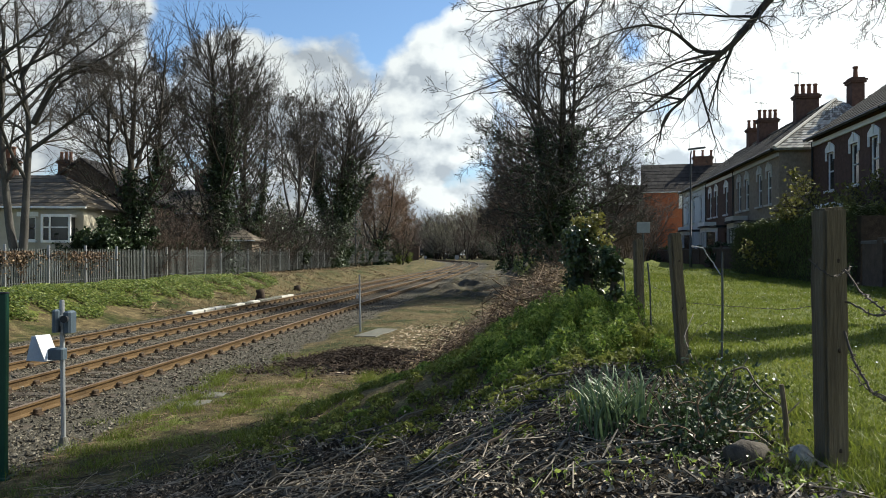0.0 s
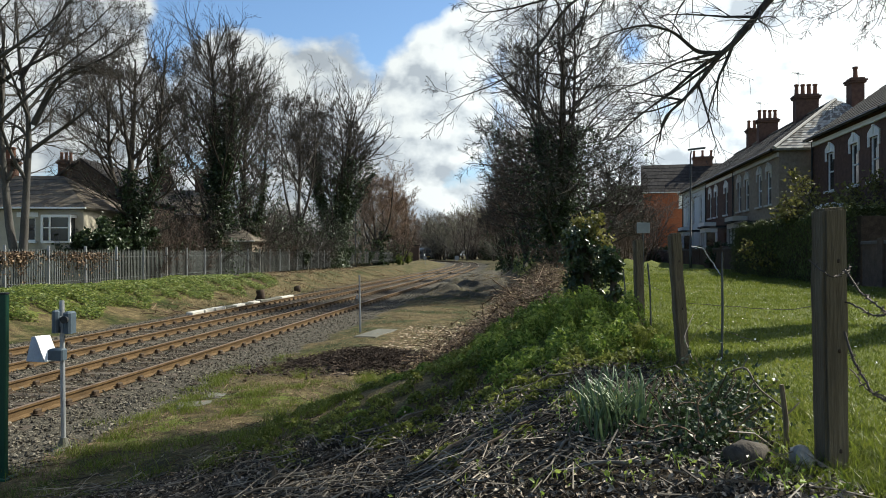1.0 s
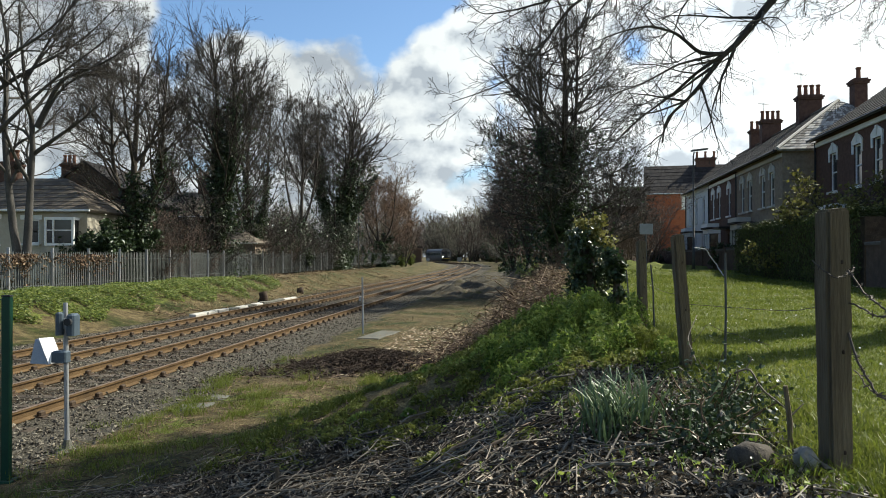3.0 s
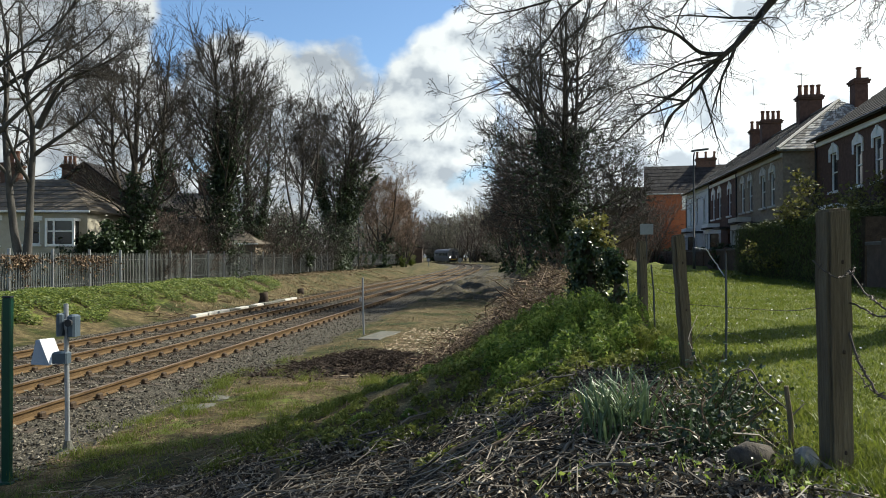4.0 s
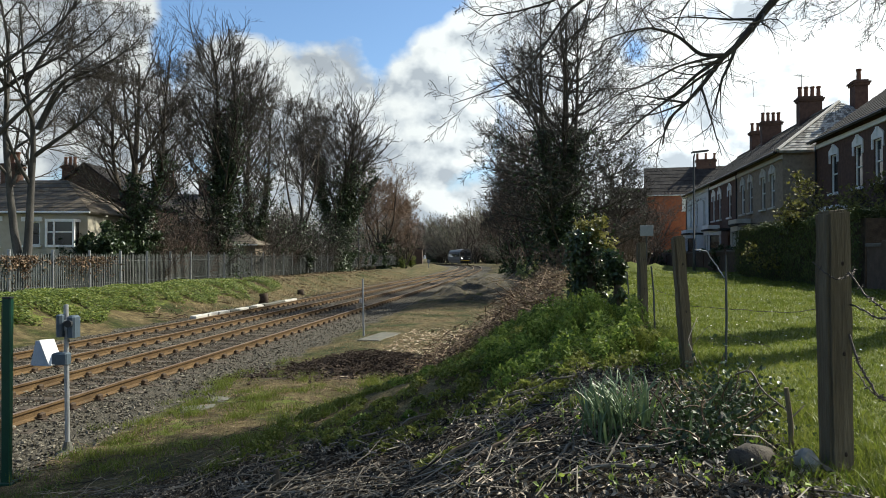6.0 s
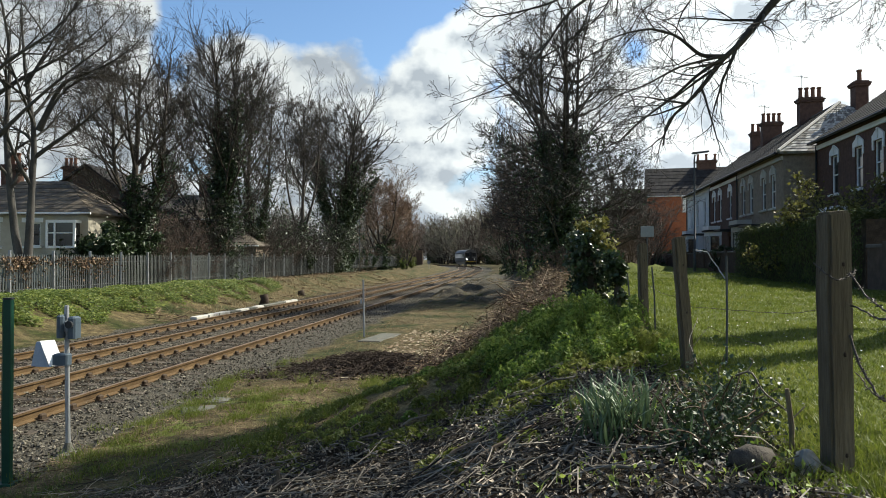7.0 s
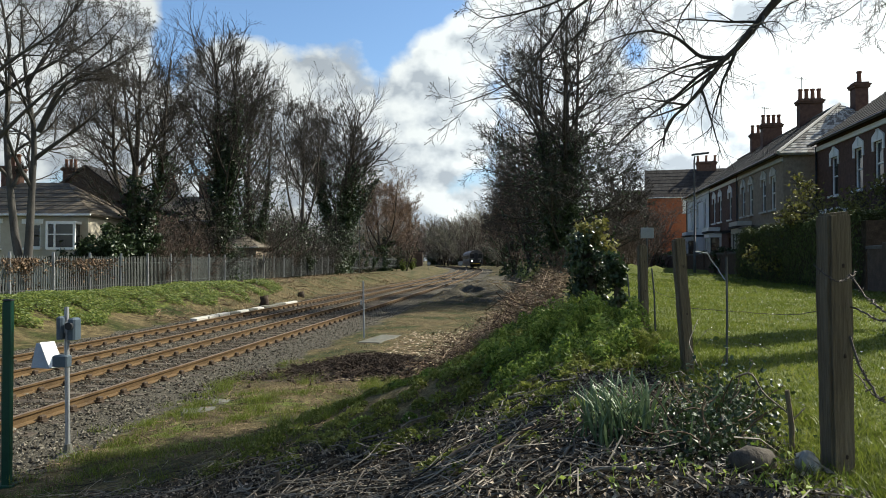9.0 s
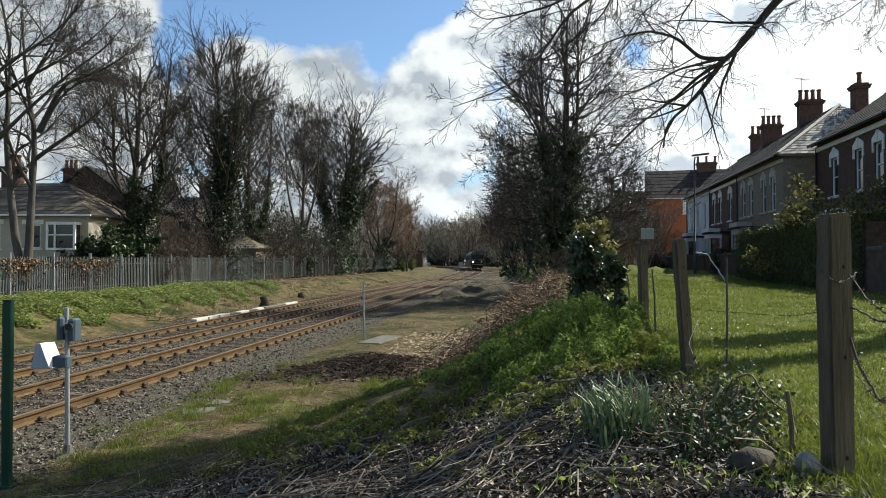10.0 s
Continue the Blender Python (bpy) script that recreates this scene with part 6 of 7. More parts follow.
def build_scrub():
    rng = np.random.default_rng(61)
    brown = shrub("thicket", "tangled bare brown thicket behind the fence", 71, 3.6, 7, TWIG_RED)
    grey = shrub("thicket", "tangled bare grey-brown thicket behind the fence", 72, 4.4, 6, TWIG)
    ever = shrub("evergreen_bush", "dark evergreen bush behind the fence", 73, 2.8, 7, TWIG, 9000, IVY, 0.11, spread=0.45)
    planted(brown, [behind(px, e) for px, e in ((262, 2), (300, 2), (335, 3), (470, 2), (505, 3), (520, 6), (640, 3), (625, 3), (455, 6), (560, 3), (660, 4))], "thickets", rng)
    planted(grey, [behind(px, e) for px, e in ((245, 5), (290, 7), (365, 3), (445, 2), (485, 5), (548, 6), (575, 3), (610, 6), (690, 5), (500, 8), (275, 3), (310, 5), (345, 6), (462, 8), (478, 3), (515, 2), (530, 9), (555, 9))], "thickets", rng, 0.9, 1.45)
    planted(ever, [behind(px, e + 0.8) for px, e in ((165, 2), (195, 2), (215, 3), (260, 6), (318, 5), (350, 4), (410, 3), (520, 4), (606, 1), (635, 3), (695, 4), (185, 6), (240, 3), (280, 4), (375, 2), (440, 4), (498, 6), (585, 2), (650, 3), (620, 4))], "evergreen bushes", rng, 0.9, 1.35)
    tall = shrub("thicket", "tall dense grey-brown thicket among the trees", 80, 7.0, 9, TWIG, 500, IVY, 0.14, spread=0.5, r=0.022)
    planted(tall, [behind(px, e) for px, e in ((436, 7), (456, 5), (472, 8), (490, 5), (506, 8), (524, 6), (546, 8), (562, 6), (300, 8), (340, 7), (268, 9))], "tall thickets", rng, 0.9, 1.25)
    right = shrub("thicket", "tangled bare brown thicket beside the line", 74, 1.8, 7, TWIG_RED)
    planted(right, [spot(px, d) for px, d in ((965, 38), (975, 42), (945, 52), (925, 62), (930, 72), (910, 82), (900, 98), (990, 34), (1035, 27), (960, 47))], "thickets by the line", rng)
    garden = shrub("garden_shrub", "sparse shrub with yellow-green leaves by the houses", 75, 2.6, 6, TWIG, 3200, YELLEAF, 0.06, spread=0.8)
    planted(garden, [(15.5, 30, FIELD), (16.6, 28, FIELD), (17.4, 29, FIELD), (18.6, 31, FIELD)], "garden shrubs", rng, 1.45, 1.75)
    red = shrub("garden_tree", "small bare reddish-twigged garden tree", 76, 5.0, 5, TWIG_RED, spread=0.5, category="tree")
    planted(red, [(16.8, 58, FIELD), (17.6, 66, FIELD), (18.6, 80, FIELD), (21, 84, FIELD), (19.6, 92, FIELD), (18.4, 61, FIELD), (15.2, 54, FIELD), (13.6, 50, FIELD), (14.6, 60, FIELD), (16.2, 71, FIELD), (12.2, 47, FIELD), (19.4, 74, FIELD), (15.6, 66, FIELD)], "garden trees", rng, 1.1, 1.5)
    fresh = shrub("bush", "fresh bright green bush at the end of the fence", 79, 3.2, 6, TWIG, 2600, WEED, 0.16)
    planted(fresh, [behind(712, -26), behind(726, -30)], "fresh bushes", rng, 0.5, 0.75)
    dark = shrub("garden_shrub", "dark leafy shrub in a front garden", 77, 1.9, 7, TWIG, 5000, IVY, 0.12)
    planted(dark, [(17.0, 42.5, FIELD), (18.4, 49.5, FIELD), (17.8, 60.5, FIELD), (20.6, 70, FIELD)], "garden shrubs", rng)


YELLEAF = material("yellow_green_leaf", [(0.09, 0.09, 0.02), (0.17, 0.16, 0.04), (0.26, 0.24, 0.08)], 2, 0.6, 0, 12, island=0.3, see=0.3)
build_scrub()


def build_woods():
    rng = np.random.default_rng(62)
    kinds = [tree("woodland_tree", "bare grey-brown tree in the distant wood", (0, 0, 0), 13, 90 + k, BUSHY, 0.24, 0, mat=(TWIG_HAZE_PALE, TWIG_RED, TWIG_HAZE_OLIVE)[k], stems=4, open_=0.7, twig_r=0.02, fork=0.1) for k in range(3)]
    places = []
    for px, d in [(738, 215), (728, 205), (705, 150)]:
        places.append((px, d))
    for k in range(64):
        places.append((rng.uniform(690, 935), rng.uniform(215, 330)))
    for k in range(10):
        places.append((rng.uniform(855, 905), rng.uniform(100, 190)))
    for k in range(34):
        places.append((rng.uniform(20, 690), rng.uniform(95, 150)))
    for k in range(14):
        places.append((rng.uniform(905, 1120), rng.uniform(110, 190)))
    used = set()
    for i, (px, d) in enumerate(places):
        k = i % 3
        x = (px - 784) / 1254 * d
        if abs(x - float(track_x(d)) + 1.4) < 7 and d < 300:
            x = float(track_x(d)) + (9 if rng.uniform() > 0.45 else -12)
        s = rng.uniform(0.85, 1.1) * (1.0 + 0.35 * float(smooth(770, 850, px))) if d > 200 else rng.uniform(0.5, 0.8)
        m = pose(x, d, float(ground_z(x, d)), 0, 0, float(rng.uniform(0, 360)))
        ob = kinds[k] if k not in used else copy_thing(kinds[k], m)
        used.add(k)
        ob.matrix_basis = m @ Matrix.Diagonal((s, s, s, 1))
        tagged(ob, group="woodland trees")
    rng = np.random.default_rng(63)
    ever = shrub("conifer", "small dark evergreen at the edge of the wood", 78, 6.0, 8, TWIG, 7000, IVY, 0.45, spread=0.35)
    planted(ever, [(x, y, 0) for x, y in ((13.6, 205), (15.6, 208), (17.5, 225), (-14, 190), (-9, 210), (4, 255), (-20, 240), (16, 215), (10, 260), (-4, 275))], "distant evergreens", rng, 0.6, 1.0)


# distance haze is put into these two lightened twig colours
TWIG_HAZE_OLIVE = material("haze_paled_olive", [(0.16, 0.15, 0.105), (0.25, 0.23, 0.165)], 2, 0.9, 0, 20, island=0.2)
TWIG_HAZE_PALE = material("haze_paled_twig", [(0.17, 0.15, 0.12), (0.27, 0.24, 0.19)], 2, 0.9, 0, 20, island=0.2)
build_woods()


# ---- ground cover ----
def patch(rng, n, x0, x1, y0, y1, power=1.6):
    y = y0 + (y1 - y0) * rng.uniform(0, 1, n) ** power
    return rng.uniform(x0, x1, n), y


def build_cover():
    rng = np.random.default_rng(64)
    # mown field
    d = 3 + 34 * rng.uniform(0, 1, 90000) ** 2.2
    px = rng.uniform(1090, 1640, len(d))
    x = (px - 784) / 1254 * d
    ok = x > fence_x(d) - 0.1
    x, y = x[ok], d[ok]
    g = Geo().add(*blades(rng, on_ground(x, y, -0.01), 0.035 + 0.0028 * y, 0.005 + 0.0009 * y, 0.9))
    solo("field_grass", g, GRASS, "short sunlit mown grass of the field", "grass", kind="stuff")
    m = 420
    d = rng.uniform(6, 24, m)
    x = fence_x(d) + rng.uniform(0.3, 7.5, m) * (d / 14)
    p = on_ground(x, d, 0.05 + 0.002 * d)
    solo("daisies", Geo().add(*leaves(rng, p, rng.uniform(0.016, 0.028, m), np.array([[0, 0, 1.0]]) * np.ones((m, 1)), 0.8, 1.0)), WHITE, "small white daisies dotted over the mown grass", "flowers", kind="stuff")
    # rough grass at the foot of the fence and on the crest
    x, y = patch(rng, 15000, -0.4, 0.7, 2.6, 16)
    x = fence_x(y) + x * 0.9
    n = wave(x, y, 2.5)
    ok = n > -0.25
    g = Geo().add(*blades(rng, on_ground(x, y, -0.02)[ok], (0.10 + 0.07 * n)[ok], 0.007, 0.8))
    solo("rough_grass", g, GRASS, "rough uncut grass along the fence line", "grass", kind="stuff")
    # lush weeds on the hump: domes of small leaves with dark gaps between them
    g, low_g, tufts = Geo(), Geo(), Geo()
    placed = []
    for k in range(1300):
        cy = rng.uniform(4.5, 11.2)
        cx = rng.uniform(float(toe_x(cy)) - (0.5 if cy > 6.0 else -0.2), float(fence_x(cy)) - 0.08)
        high = float(smooth(0.9, 2.1, cx - toe_x(cy))) * float(smooth(5.6, 6.8, cy)) * float(smooth(11.4, 10.0, cy))
        r = rng.uniform(0.11, 0.24) * (0.6 + 0.5 * high)
        if any((cx - a) ** 2 + (cy - b) ** 2 < (0.62 * (r + c)) ** 2 for a, b, c in placed) or (high < 0.3 and rng.uniform() < 0.4) or (cy < 5.6 and (cx < -0.2 or cx > 1.0 or float(wave(cx, cy, 2.3)) < 0.0)):
            continue
        placed.append((cx, cy, r))
        h = rng.uniform(0.03, 0.09) + rng.uniform(0.08, 0.27) * high
        n = int(90 + 2600 * r * r + 260 * high)
        a, t = rng.uniform(0, 2 * np.pi, n), np.sqrt(rng.uniform(0, 1, n))
        x, y = cx + np.cos(a) * t * r, cy + np.sin(a) * t * r
        base = ground_z(x, y)
        dome = np.stack([x, y, base + h * (1 - t ** 2.4) * rng.uniform(0.55, 1.12, n)], 1)
        (g if high > 0.45 + 0.3 * rng.normal() else low_g).add(*leaves(rng, dome, rng.uniform(0.012, 0.03, n), np.stack([np.cos(a) * t, np.sin(a) * t, 1.1 - 0.6 * t], 1), 0.4, 2.3))
        if rng.uniform() < 0.45:
            m = int(rng.uniform(30, 110))
            x, y = rng.normal(cx, r * 0.5, m), rng.normal(cy, r * 0.5, m)
            tufts.add(*blades(rng, on_ground(x, y, 0.0), h * 1.15, 0.006, 0.9))
    solo("tall_grass", tufts, GRASS, "tufts of long fresh grass on the mound", "grass", kind="stuff")
    solo("chickweed", low_g, CHICKWEED, "low yellow-green chickweed creeping over the mound", "weeds", kind="stuff")
    solo("nettle_bed", g, LEAF, "bright green nettles and goosegrass on the mound", "weeds", kind="stuff")
    # verge grass beside the ballast
    x, y = patch(rng, 60000, -5.5, 1.5, 5.5, 17, 1.5)
    gr = zones(x, y)[1]
    ok = (gr > rng.uniform(0.15, 0.8, len(x))) & (x < toe_x(y) + 1.2) & (wave(x, y, 3.0) > -0.3)
    g = Geo().add(*blades(rng, on_ground(x, y, -0.01)[ok], 0.07 + 0.05 * wave(x, y, 1.3)[ok], 0.008, 0.9))
    solo("verge_grass", g, VERGE, "patchy short grass between ballast and mound", "grass", kind="stuff")
    # litter on the verge
    x, y = patch(rng, 5000, -5.0, 1.0, 5.5, 13, 1.2)
    ok = (x > track_x(y) + 2.4) & (x < toe_x(y) + 0.3)
    ln = 0.03 + 0.22 * rng.uniform(0, 1, ok.sum()) ** 3
    solo("verge_litter", Geo().add(*sticks(rng, on_ground(x, y, 0.012)[ok], ln, 0.002 + 0.01 * ln, 0.08)), STICK_BROWN, "twigs and litter lying on the verge", "litter", kind="stuff")
    g = Geo()
    for k in range(170):
        cy = rng.uniform(6.0, 15.5)
        cx = rng.uniform(float(track_x(cy)) + 2.0, float(toe_x(cy)) + 0.2)
        m = int(rng.uniform(40, 140))
        x, y = rng.normal(cx, 0.10, m), rng.normal(cy, 0.10, m)
        g.add(*blades(rng, on_ground(x, y, -0.01), rng.uniform(0.07, 0.17), 0.007, 0.9))
    solo("grass_tufts", g, GRASS, "small fresh grass tufts on the verge", "grass", kind="stuff")
    # dry grass
    d = 11 + 60 * rng.uniform(0, 1, 34000) ** 1.9
    x = track_x(d) + rng.uniform(3.0, 9.5, len(d))
    ok = (x < toe_x(d) + 0.6) & (wave(x, d, 1.4) > -0.2)
    g = Geo().add(*blades(rng, on_ground(x, d, -0.01)[ok], 0.025 + 0.0011 * d[ok], 0.008 + 0.0004 * d[ok], 1.3))
    d = 30 + 60 * rng.uniform(0, 1, 16000) ** 1.3
    x = track_x(d) - SIX - rng.uniform(2.2, 9.0, len(d))
    ok = x > palisade_x(d) + 0.2
    g.add(*blades(rng, on_ground(x, d, -0.02)[ok], 0.09 + 0.2 * np.clip(wave(x, d, 0.9)[ok], 0, 1), 0.024, 1.0))
    solo("dry_grass", g, STRAW, "dry straw-coloured grass on bare railway land", "grass", kind="stuff")
    # weeds on the bank
    m = 80000
    d = 17 + 28 * rng.uniform(0, 1, m)
    s = rng.uniform(3.3, 9.2, m)
    x = track_x(d) - SIX - s
    h = wave(x, d, 1.3)
    ok = (x > palisade_x(d) + 0.15) & (h > -0.45 + 0.5 * smooth(34, 46, d)) & (s > 4.0 + 0.7 * wave(x, d, 0.8))
    p = on_ground(x, d, 0.0)[ok] + np.stack([np.zeros(ok.sum())] * 2 + [rng.uniform(0, 0.22, ok.sum())], 1)
    solo("bank_weeds", Geo().add(*leaves(rng, p, rng.uniform(0.04, 0.09, len(p)), np.array([[0.2, -0.1, 1.0]]) * np.ones((len(p), 1)), 0.65)), WEED, "bright green leafy weeds on the bank below the fence", "weeds", kind="stuff")
    # scraps of brushwood and clods on the bare bank
    m = 1500
    d = 26 + 50 * rng.uniform(0, 1, m) ** 1.3
    x = track_x(d) - SIX - rng.uniform(2.3, 8.0, m)
    ok = (x > palisade_x(d) + 0.3) & (wave(x, d, 0.7) > -0.1)
    ln = rng.uniform(0.1, 0.8, ok.sum())
    solo("bank_brushwood", Geo().add(*sticks(rng, on_ground(x, d, 0.05)[ok], ln, 0.008 + 0.012 * ln, 0.15)), STICK_BROWN, "scattered dead stems and brushwood on the far bank", "brushwood", kind="stuff")
    # scrambling growth over the fence
    m = 1100
    d = np.concatenate([rng.normal(28.5, 0.7, m), rng.normal(33.2, 1.3, m)])
    z = 2.2 - np.abs(rng.normal(0, 0.38, 2 * m)) * (0.4 + np.abs(np.sin(d * 3.1)))
    x = palisade_x(d) + rng.normal(0.05, 0.12, 2 * m)
    solo("fence_creeper", Geo().add(*leaves(rng, np.stack([x, d, z], 1), rng.uniform(0.04, 0.1, 2 * m))), STICK_BROWN, "withered brown creeper hanging over the palisade", "creeper", kind="stuff")
    # wood chippings and cut sticks
    m = 84000
    x, y = patch(rng, m, -3.8, 2.6, 2.6, 9.5, 1.25)
    mu = zones(x, y)[2] * (x > track_x(y) + 1.5)
    ok = mu > rng.uniform(0.2, 0.9, m)
    p = on_ground(x, y)[ok] + np.stack([np.zeros(ok.sum())] * 2 + [rng.uniform(0, 0.05, ok.sum())], 1)
    n = len(p)
    ln = 0.035 + 0.32 * rng.uniform(0, 1, n) ** 7
    k = rng.uniform(size=n) < 0.2
    g = Geo().add(*sticks(rng, p[k], ln[k], 0.002 + 0.0105 * ln[k], 0.22))
    for cx, cy, sx, sy, m in ((-1.0, 4.9, 0.75, 0.5, 480), (0.35, 4.5, 0.4, 0.45, 380), (-2.6, 5.8, 0.6, 0.45, 170)):
        x, y = rng.normal(cx, sx, m), rng.normal(cy, sy, m)
        big = 0.16 + 0.55 * rng.uniform(0, 1, m) ** 1.6
        g.add(*bent_sticks(rng, x, y, big, 0.002 + 0.007 * big * rng.uniform(0.4, 1.2, m)))
    solo("cut_sticks", g, STICK, "pale cut twigs and sticks strewn over the mulch", "sticks", kind="stuff")
    g = Geo().add(*leaves(rng, p[~k], rng.uniform(0.010, 0.026, (~k).sum()), np.array([[0, 0, 1.0]]) * np.ones(((~k).sum(), 1)), 0.45, 1.7))
    solo("wood_chippings", g, CHIP, "brown shredded bark and dead leaves on the ground", "mulch", kind="stuff")
    # green seedlings poking through the mulch
    pick = p[rng.uniform(size=n) < 0.07 * smooth(-0.6, 1.4, p[:, 0])]
    pick = pick[wave(pick[:, 0], pick[:, 1], 2.7) > 0.0]
    g = Geo().add(*leaves(rng, pick + (0, 0, 0.04), rng.uniform(0.012, 0.03, len(pick)), np.array([[0, 0, 1.0]]) * np.ones((len(pick), 1)), 0.5))
    g.add(*blades(rng, pick, 0.09, 0.007, 0.8))
    solo("seedlings", g, LEAF, "small green seedlings among the mulch", "weeds", kind="stuff")
    # brushwood on the flank of the mound farther on
    m = 7600
    d = 10 + 26 * rng.uniform(0, 1, m) ** 1.3
    x = toe_x(d) + rng.uniform(-0.1, 2.0, m)
    ok = ((d > 10.5) & (x < fence_x(d) - 0.1)) | (d > 22)
    p = on_ground(x, d, 0.06)[ok] + np.stack([np.zeros(ok.sum())] * 2 + [rng.uniform(0, 0.4, ok.sum()) * (0.3 + np.abs(wave(x[ok], d[ok], 1.9)) * 1.6)], 1)
    ln = rng.uniform(0.12, 0.7, len(p))
    solo("brushwood", Geo().add(*sticks(rng, p, ln, 0.003 + 0.006 * ln, 0.3)), STICK_BROWN, "heaped brown cut brushwood on the mound", "brushwood", kind="stuff")
    p = p[rng.integers(0, len(p), 4500)] + rng.normal(0, 0.12, (4500, 3))
    solo("dead_leaves", Geo().add(*leaves(rng, p, rng.uniform(0.025, 0.06, 4500))), STRAW, "dead brown leaves among the brushwood", "leaves", kind="stuff")
    # chips on the bare ground
    x, y = patch(rng, 5200, -3.0, 2.5, 12.5, 21, 1.2)
    ok = (x < toe_x(y)) & (x > track_x(y) + 4.4)
    g = Geo().add(*leaves(rng, on_ground(x, y, 0.012)[ok], rng.uniform(0.03, 0.08, ok.sum()), np.array([[0, 0, 1.0]]) * np.ones((ok.sum(), 1)), 0.8, 1.6))
    solo("pale_chips", g, PALECHIP, "pale wood chips scattered on bare ground", "wood chips", kind="stuff")


STICK = material("grey_stick", [(0.026, 0.02, 0.014), (0.085, 0.071, 0.053), (0.24, 0.208, 0.163)], 2, 0.65, 0, 15, island=0.6, spec=0.25)
STICK_BROWN = material("brown_stick", [(0.06, 0.038, 0.024), (0.13, 0.085, 0.052), (0.28, 0.2, 0.13)], 2, 0.85, 0, 15, island=0.5)
PALECHIP = material("pale_chip", [(0.18, 0.12, 0.07), (0.34, 0.25, 0.16), (0.55, 0.46, 0.34)], 2, 0.85, 0, 15, island=0.5)
CHICKWEED = material("chickweed_leaf", [(0.085, 0.10, 0.018), (0.165, 0.185, 0.035), (0.27, 0.28, 0.08)], 1.2, 0.5, 0, 12, island=0.35, see=0.45)
build_cover()


def build_near_plants():
    rng = np.random.default_rng(65)
    # daffodil leaves
    ob = thing("daffodil_clump", "clump of arching grey-green daffodil leaves", "plant", m=pose(1.0, 4.1, float(ground_z(1.0, 4.1)) - 0.02))
    kinds = []
    for k in range(8):
        L, w, arch = rng.uniform(0.26, 0.42), rng.uniform(0.005, 0.009), rng.uniform(0.03, 0.24)
        t = np.linspace(0, 1, 8)
        px, pz = arch * t ** 2.4, L * (t - 0.25 * arch / 0.22 * t ** 3)
        half = w * np.minimum(1, (1 - t) * 4 + 0.1)
        v = np.concatenate([np.stack([px, -half, pz], 1), np.stack([px - 0.004, 0 * half, pz], 1), np.stack([px, half, pz], 1)])
        f = [(r * 8 + i, r * 8 + i + 1, (r + 1) * 8 + i + 1, (r + 1) * 8 + i) for r in range(2) for i in range(7)]
        kinds.append(Geo().add(v, f).mesh("leaf", DAFF, True))
    for k in range(130):
        o = part("leaf", kinds[k % 8], None, ob)
        x, y = rng.normal(0, 0.11), rng.normal(0, 0.13)
        o.matrix_basis = pose(x, y, float(ground_z(1.0 + x, 4.1 + y) - ground_z(1.0, 4.1)), rng.normal(0, 11), rng.normal(0, 11), rng.uniform(0, 360))
    # bramble and ivy clumps by the fence
    for cx, cy, sx, sz, n, lab in ((1.62, 4.2, 0.16, 0.13, 1000, "low glossy dark ivy clump beside the fence"), (1.35, 3.7, 0.13, 0.12, 900, "low glossy dark ivy clump beside the fence"), (1.9, 4.7, 0.15, 0.22, 1100, "low glossy dark ivy clump beside the fence")):
        p = on_ground(rng.normal(cx, sx, n), rng.normal(cy, sx * 1.2, n))
        p[:, 2] += np.abs(rng.normal(0, sz * 0.6, n))
        ob = thing("ivy_clump", lab, "plant", "ivy clumps")
        part("foliage", Geo().add(*leaves(rng, p, rng.uniform(0.016, 0.034, n), np.array([[0, 0, 1.0]]) * np.ones((n, 1)), 0.3, 1.3)), IVY, ob)
        s = []
        for k in range(12):
            a = rng.uniform(0, 2 * np.pi)
            b = on_ground(np.array([cx]), np.array([cy]))[0]
            s.append(stem(rng, b, (np.cos(a), np.sin(a), 0.7), 0.4, lift=0.0, wander=0.2))
        part("runner", Geo().add(*tubes(np.stack(s), np.full((12, 11), 0.004), 4)), STICK_BROWN, ob)
    # ivy-smothered stump and post at the fence line
    for px, d, w, h, n, top in ((1038, 13.0, 0.28, 1.36, 4200, True), (1088, 12.2, 0.12, 1.10, 1900, False)):
        b = spot(px, d)
        ob = thing("ivy_stump", "old stump smothered in glossy ivy" if top else "old fence post smothered in glossy ivy", "stump", m=pose(*b))
        part("trunk", Geo().tube([(0, 0, -0.1), (0.03, 0, h * 0.5), (0, 0, h * 0.93)], [w * 0.6, w * 0.5, w * 0.35], 9), BARK, ob)
        a, z = rng.uniform(0, 2 * np.pi, 34), rng.uniform(0, 1, 34) * h
        r = w * rng.uniform(0.5, 1.15, 34)
        c = np.stack([np.cos(a) * r, np.sin(a) * r, z], 1)
        q = rng.integers(0, 34, n)
        p = c[q] + rng.normal(0, w * 0.3, (n, 3))
        a = a[q]
        part("ivy", Geo().add(*leaves(rng, p, rng.uniform(0.045, 0.085, n), np.stack([np.cos(a), np.sin(a), np.full(n, 0.5)], 1), 0.5, 1.15)), IVY, ob, "dark glossy ivy leaves")
        if top:
            m = 900
            c = rng.normal(0, 1, (9, 3)) * (w * 0.7, w * 0.5, 0.12) + (0.1, 0, h)
            p = c[rng.integers(0, 9, m)] + rng.normal(0, 0.07, (m, 3))
            part("young_foliage", Geo().add(*leaves(rng, p, rng.uniform(0.04, 0.08, m))), YELLEAF, ob, "bright yellow-green young leaves")
    # dark spoil heap of turned soil and bark
    ob = thing("spoil_heap", "low dark heap of dug soil and bark", "soil heap")
    xs, ys = np.meshgrid(np.linspace(-3.4, 0.7, 70), np.linspace(12.1, 15.6, 50))
    u = xs + 1.3 - 0.35 * (ys - 13.6)
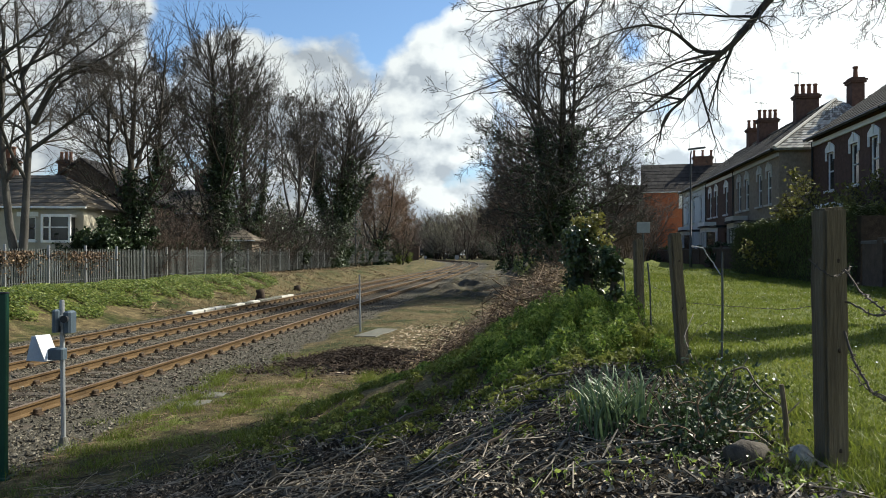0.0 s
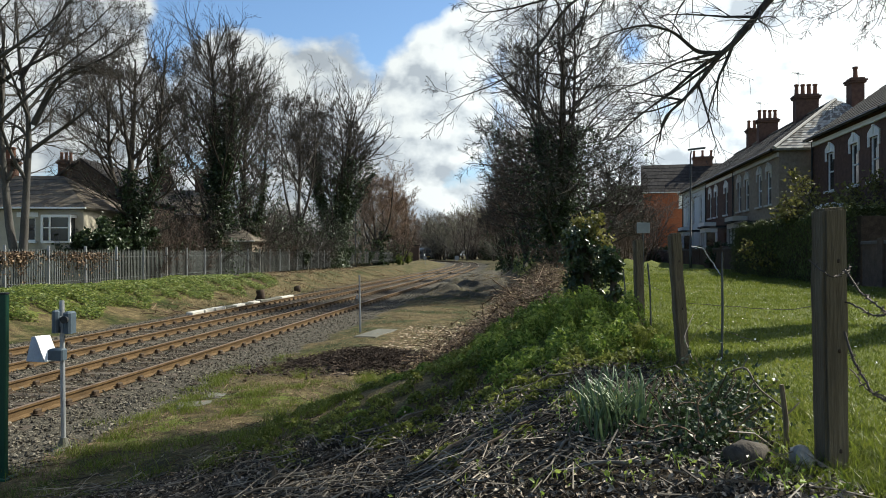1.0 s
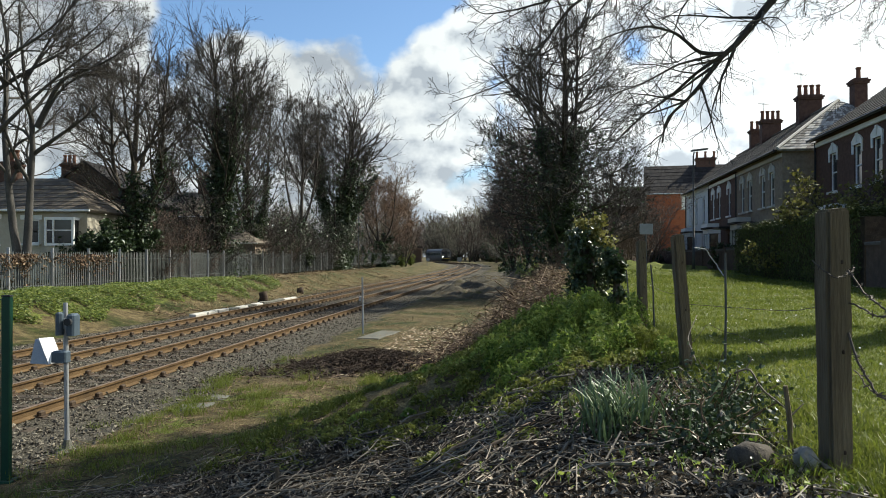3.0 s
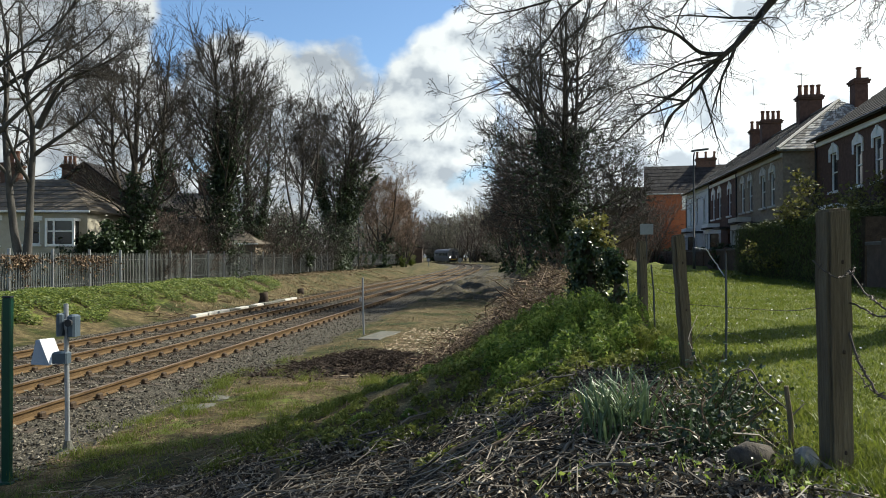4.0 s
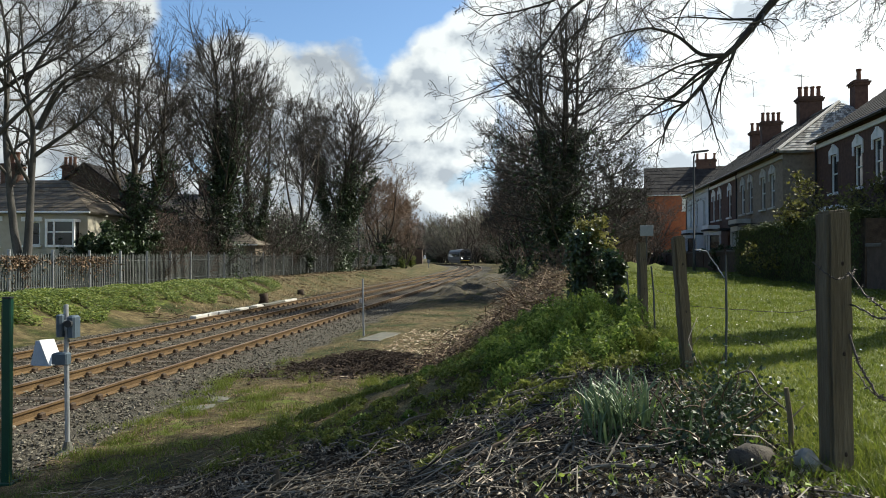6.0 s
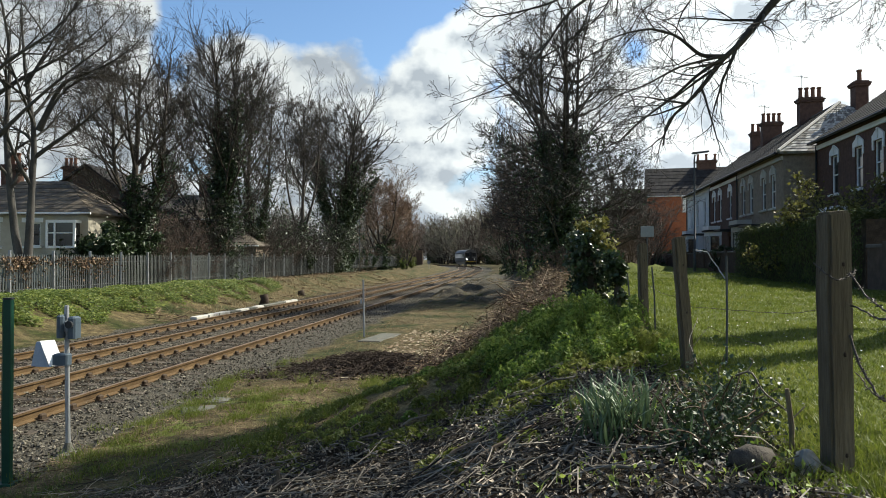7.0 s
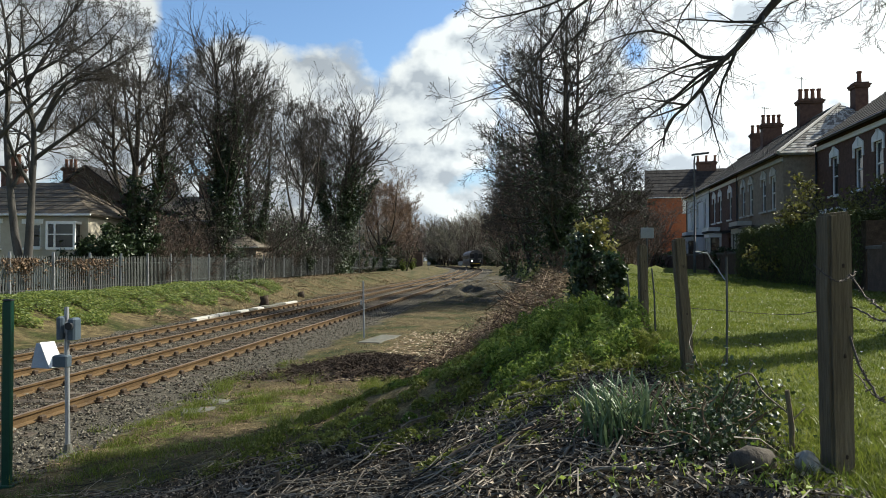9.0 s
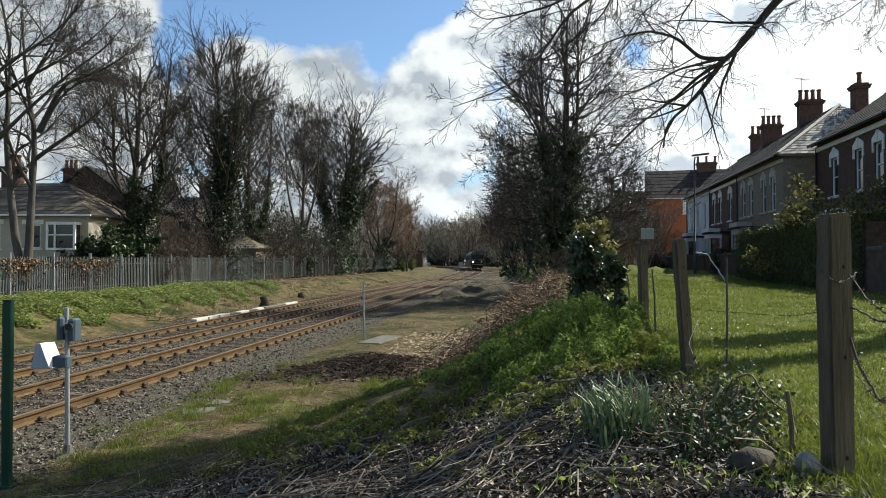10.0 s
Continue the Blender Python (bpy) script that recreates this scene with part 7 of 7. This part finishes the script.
    h = np.exp(-(u / 1.25) ** 2 - ((ys - 13.5 - 0.15 * u) / 0.75) ** 2)
    lump = 0.6 + 0.4 * wave(xs, ys, 3.1) + 0.3 * wave(xs, ys, 8.3)
    zs = ground_z(xs, ys) + 0.34 * np.maximum(h - 0.12, -0.1) * lump
    i = (np.arange(49)[:, None] * 70 + np.arange(69)[None]).reshape(-1)
    part("mound", Geo().add(np.stack([xs, ys, zs], -1).reshape(-1, 3), np.stack([i, i + 1, i + 71, i + 70], 1).tolist()), SOIL, ob, smooth=True)
    m = 2400
    x, y = rng.normal(-1.3, 1.0, m), rng.normal(13.5, 0.5, m)
    x = x + 0.35 * (y - 13.5)
    hh = np.exp(-((x + 1.3 - 0.35 * (y - 13.6)) / 1.25) ** 2 - ((y - 13.5) / 0.75) ** 2)
    p = on_ground(x, y) + np.stack([np.zeros(m), np.zeros(m), 0.30 * np.maximum(hh - 0.12, 0) + rng.uniform(0, 0.05, m)], 1)
    part("clod_litter", Geo().add(*pebbles(rng, p, rng.uniform(0.015, 0.06, m))), SOIL, ob)
    part("bark_litter", Geo().add(*sticks(rng, p + (0, 0, 0.03), rng.uniform(0.06, 0.26, m), 0.006, 0.3)), SOIL, ob)
    # cut branches, a log and rubbish
    S = on_ground
    for px, d, ang, L, r in ((870, 4.6, 15, 0.62, 0.018), (845, 4.9, 8, 0.5, 0.022), (500, 5.2, 25, 0.7, 0.014), (560, 4.9, -20, 0.6, 0.012), (1010, 4.0, 40, 0.5, 0.012), (950, 5.6, -10, 0.6, 0.012), (430, 5.0, 10, 0.8, 0.013), (1090, 3.5, -30, 0.3, 0.014), (640, 5.6, 35, 0.9, 0.011), (700, 6.0, 20, 0.8, 0.012)):
        x, y = (px - 784) / 1254 * d, d
        a = radians(ang)
        t = np.linspace(-0.5, 0.5, 7) * L
        gx, gy = x + t * math.cos(a), y + t * math.sin(a)
        p = S(gx, gy, 0.04) + rng.normal(0, 0.012, (7, 3))
        solo("cut_branch", Geo().tube(p, np.linspace(r, r * 0.6, 7), 7), STICK if r < 0.016 else STICK_BROWN, "cut dry branch lying on the mulch", "branch", "cut branches", smooth=True)
    b = on_ground(np.array([-1.25]), np.array([5.3]))[0]
    solo("stub", Geo().tube([b - (0, 0, 0.05), b + (0.01, 0, 0.07), b + (0.0, 0, 0.14)], [0.03, 0.026, 0.024], 8), STICK, "upright pale cut sapling stub", "stub")
    b = on_ground(np.array([1.42]), np.array([3.3]))[0]
    g = Geo().tube([b + (-0.07, -0.02, 0.05), b + (0.0, 0, 0.07), b + (0.09, 0.02, 0.06)], [0.065, 0.072, 0.06], 10)
    solo("log", g, BARK, "short dark log end beside the post", "log", smooth=True)
    b = on_ground(np.array([1.66]), np.array([3.25]))[0]
    bm = bmesh.new()
    bmesh.ops.create_icosphere(bm, subdivisions=3, radius=0.052)
    for v in bm.verts:
        k = noise.noise(v.co * 22) + 0.5 * noise.noise(v.co * 55)
        v.co *= 1 + 0.28 * k
        v.co.z *= 1.1
    me = bpy.data.meshes.new("plastic_bag")
    bm.to_mesh(me)
    bm.free()
    me.materials.append(BAG)
    o = solo("plastic_bag", me, None, "crumpled translucent pale plastic bag at the post's foot", "bag")
    o.location = b + (0, 0, 0.07)
    # dead bent stems at the fence
    for pts, r in (([sight(1298, 662, 4.2), sight(1325, 650, 4.2), sight(1345, 690, 4.1), sight(1385, 720, 4.0), sight(1400, 735, 4.0)], 0.007), ([sight(1318, 655, 4.2), sight(1330, 635, 4.2), sight(1322, 630, 4.2)], 0.004), ([sight(1400, 735, 4.0), sight(1420, 715, 4.0)], 0.005), ([sight(1230, 640, 5.0), sight(1215, 600, 5.4), sight(1232, 560, 5.6)], 0.005)):
        solo("dead_stem", Geo().tube(resample(pts, 12), np.linspace(r, r * 0.6, 13), 6), STICK, "bleached bent dead stem", "stem", "dead stems", smooth=True)
    b = spot(465, 36)
    solo("tree_stump", Geo().tube([(b[0], b[1], b[2] - 0.1), (b[0] + 0.05, b[1], b[2] + 0.3), (b[0], b[1], b[2] + 0.55)], [0.3, 0.2, 0.22], 9), SOIL, "dark rotten stump on the bank", "stump", smooth=True)
    b = spot(530, 44)
    solo("tree_stump", Geo().tube([(b[0], b[1], b[2] - 0.1), (b[0] + 0.05, b[1], b[2] + 0.15), (b[0], b[1], b[2] + 0.3)], [0.28, 0.2, 0.2], 9), SOIL, "dark rotten stump on the bank", "stump", smooth=True)


DAFF = material("daffodil_leaf", [(0.04, 0.07, 0.03), (0.085, 0.13, 0.06), (0.17, 0.22, 0.13)], 4, 0.4, 0, 12, island=0.3, see=0.2)
BAG = material("pale_plastic", [(0.22, 0.22, 0.2), (0.36, 0.36, 0.33)], 6, 0.25, 0.3, 40, see=0.4)
build_near_plants()


# ---- what moves ----
def motions():
    rows = []
    for t, y in TRAIN_Y:
        nose = Vector((float(track_x(y)), y, 0))
        tail = Vector((float(track_x(y + 14)), y + 14, 0))
        d = nose - tail
        rows.append((t, pose(nose.x, nose.y, float(rise(y)), 0, 0, math.degrees(math.atan2(d.x, -d.y)))))
    walk(train, rows)


motions()
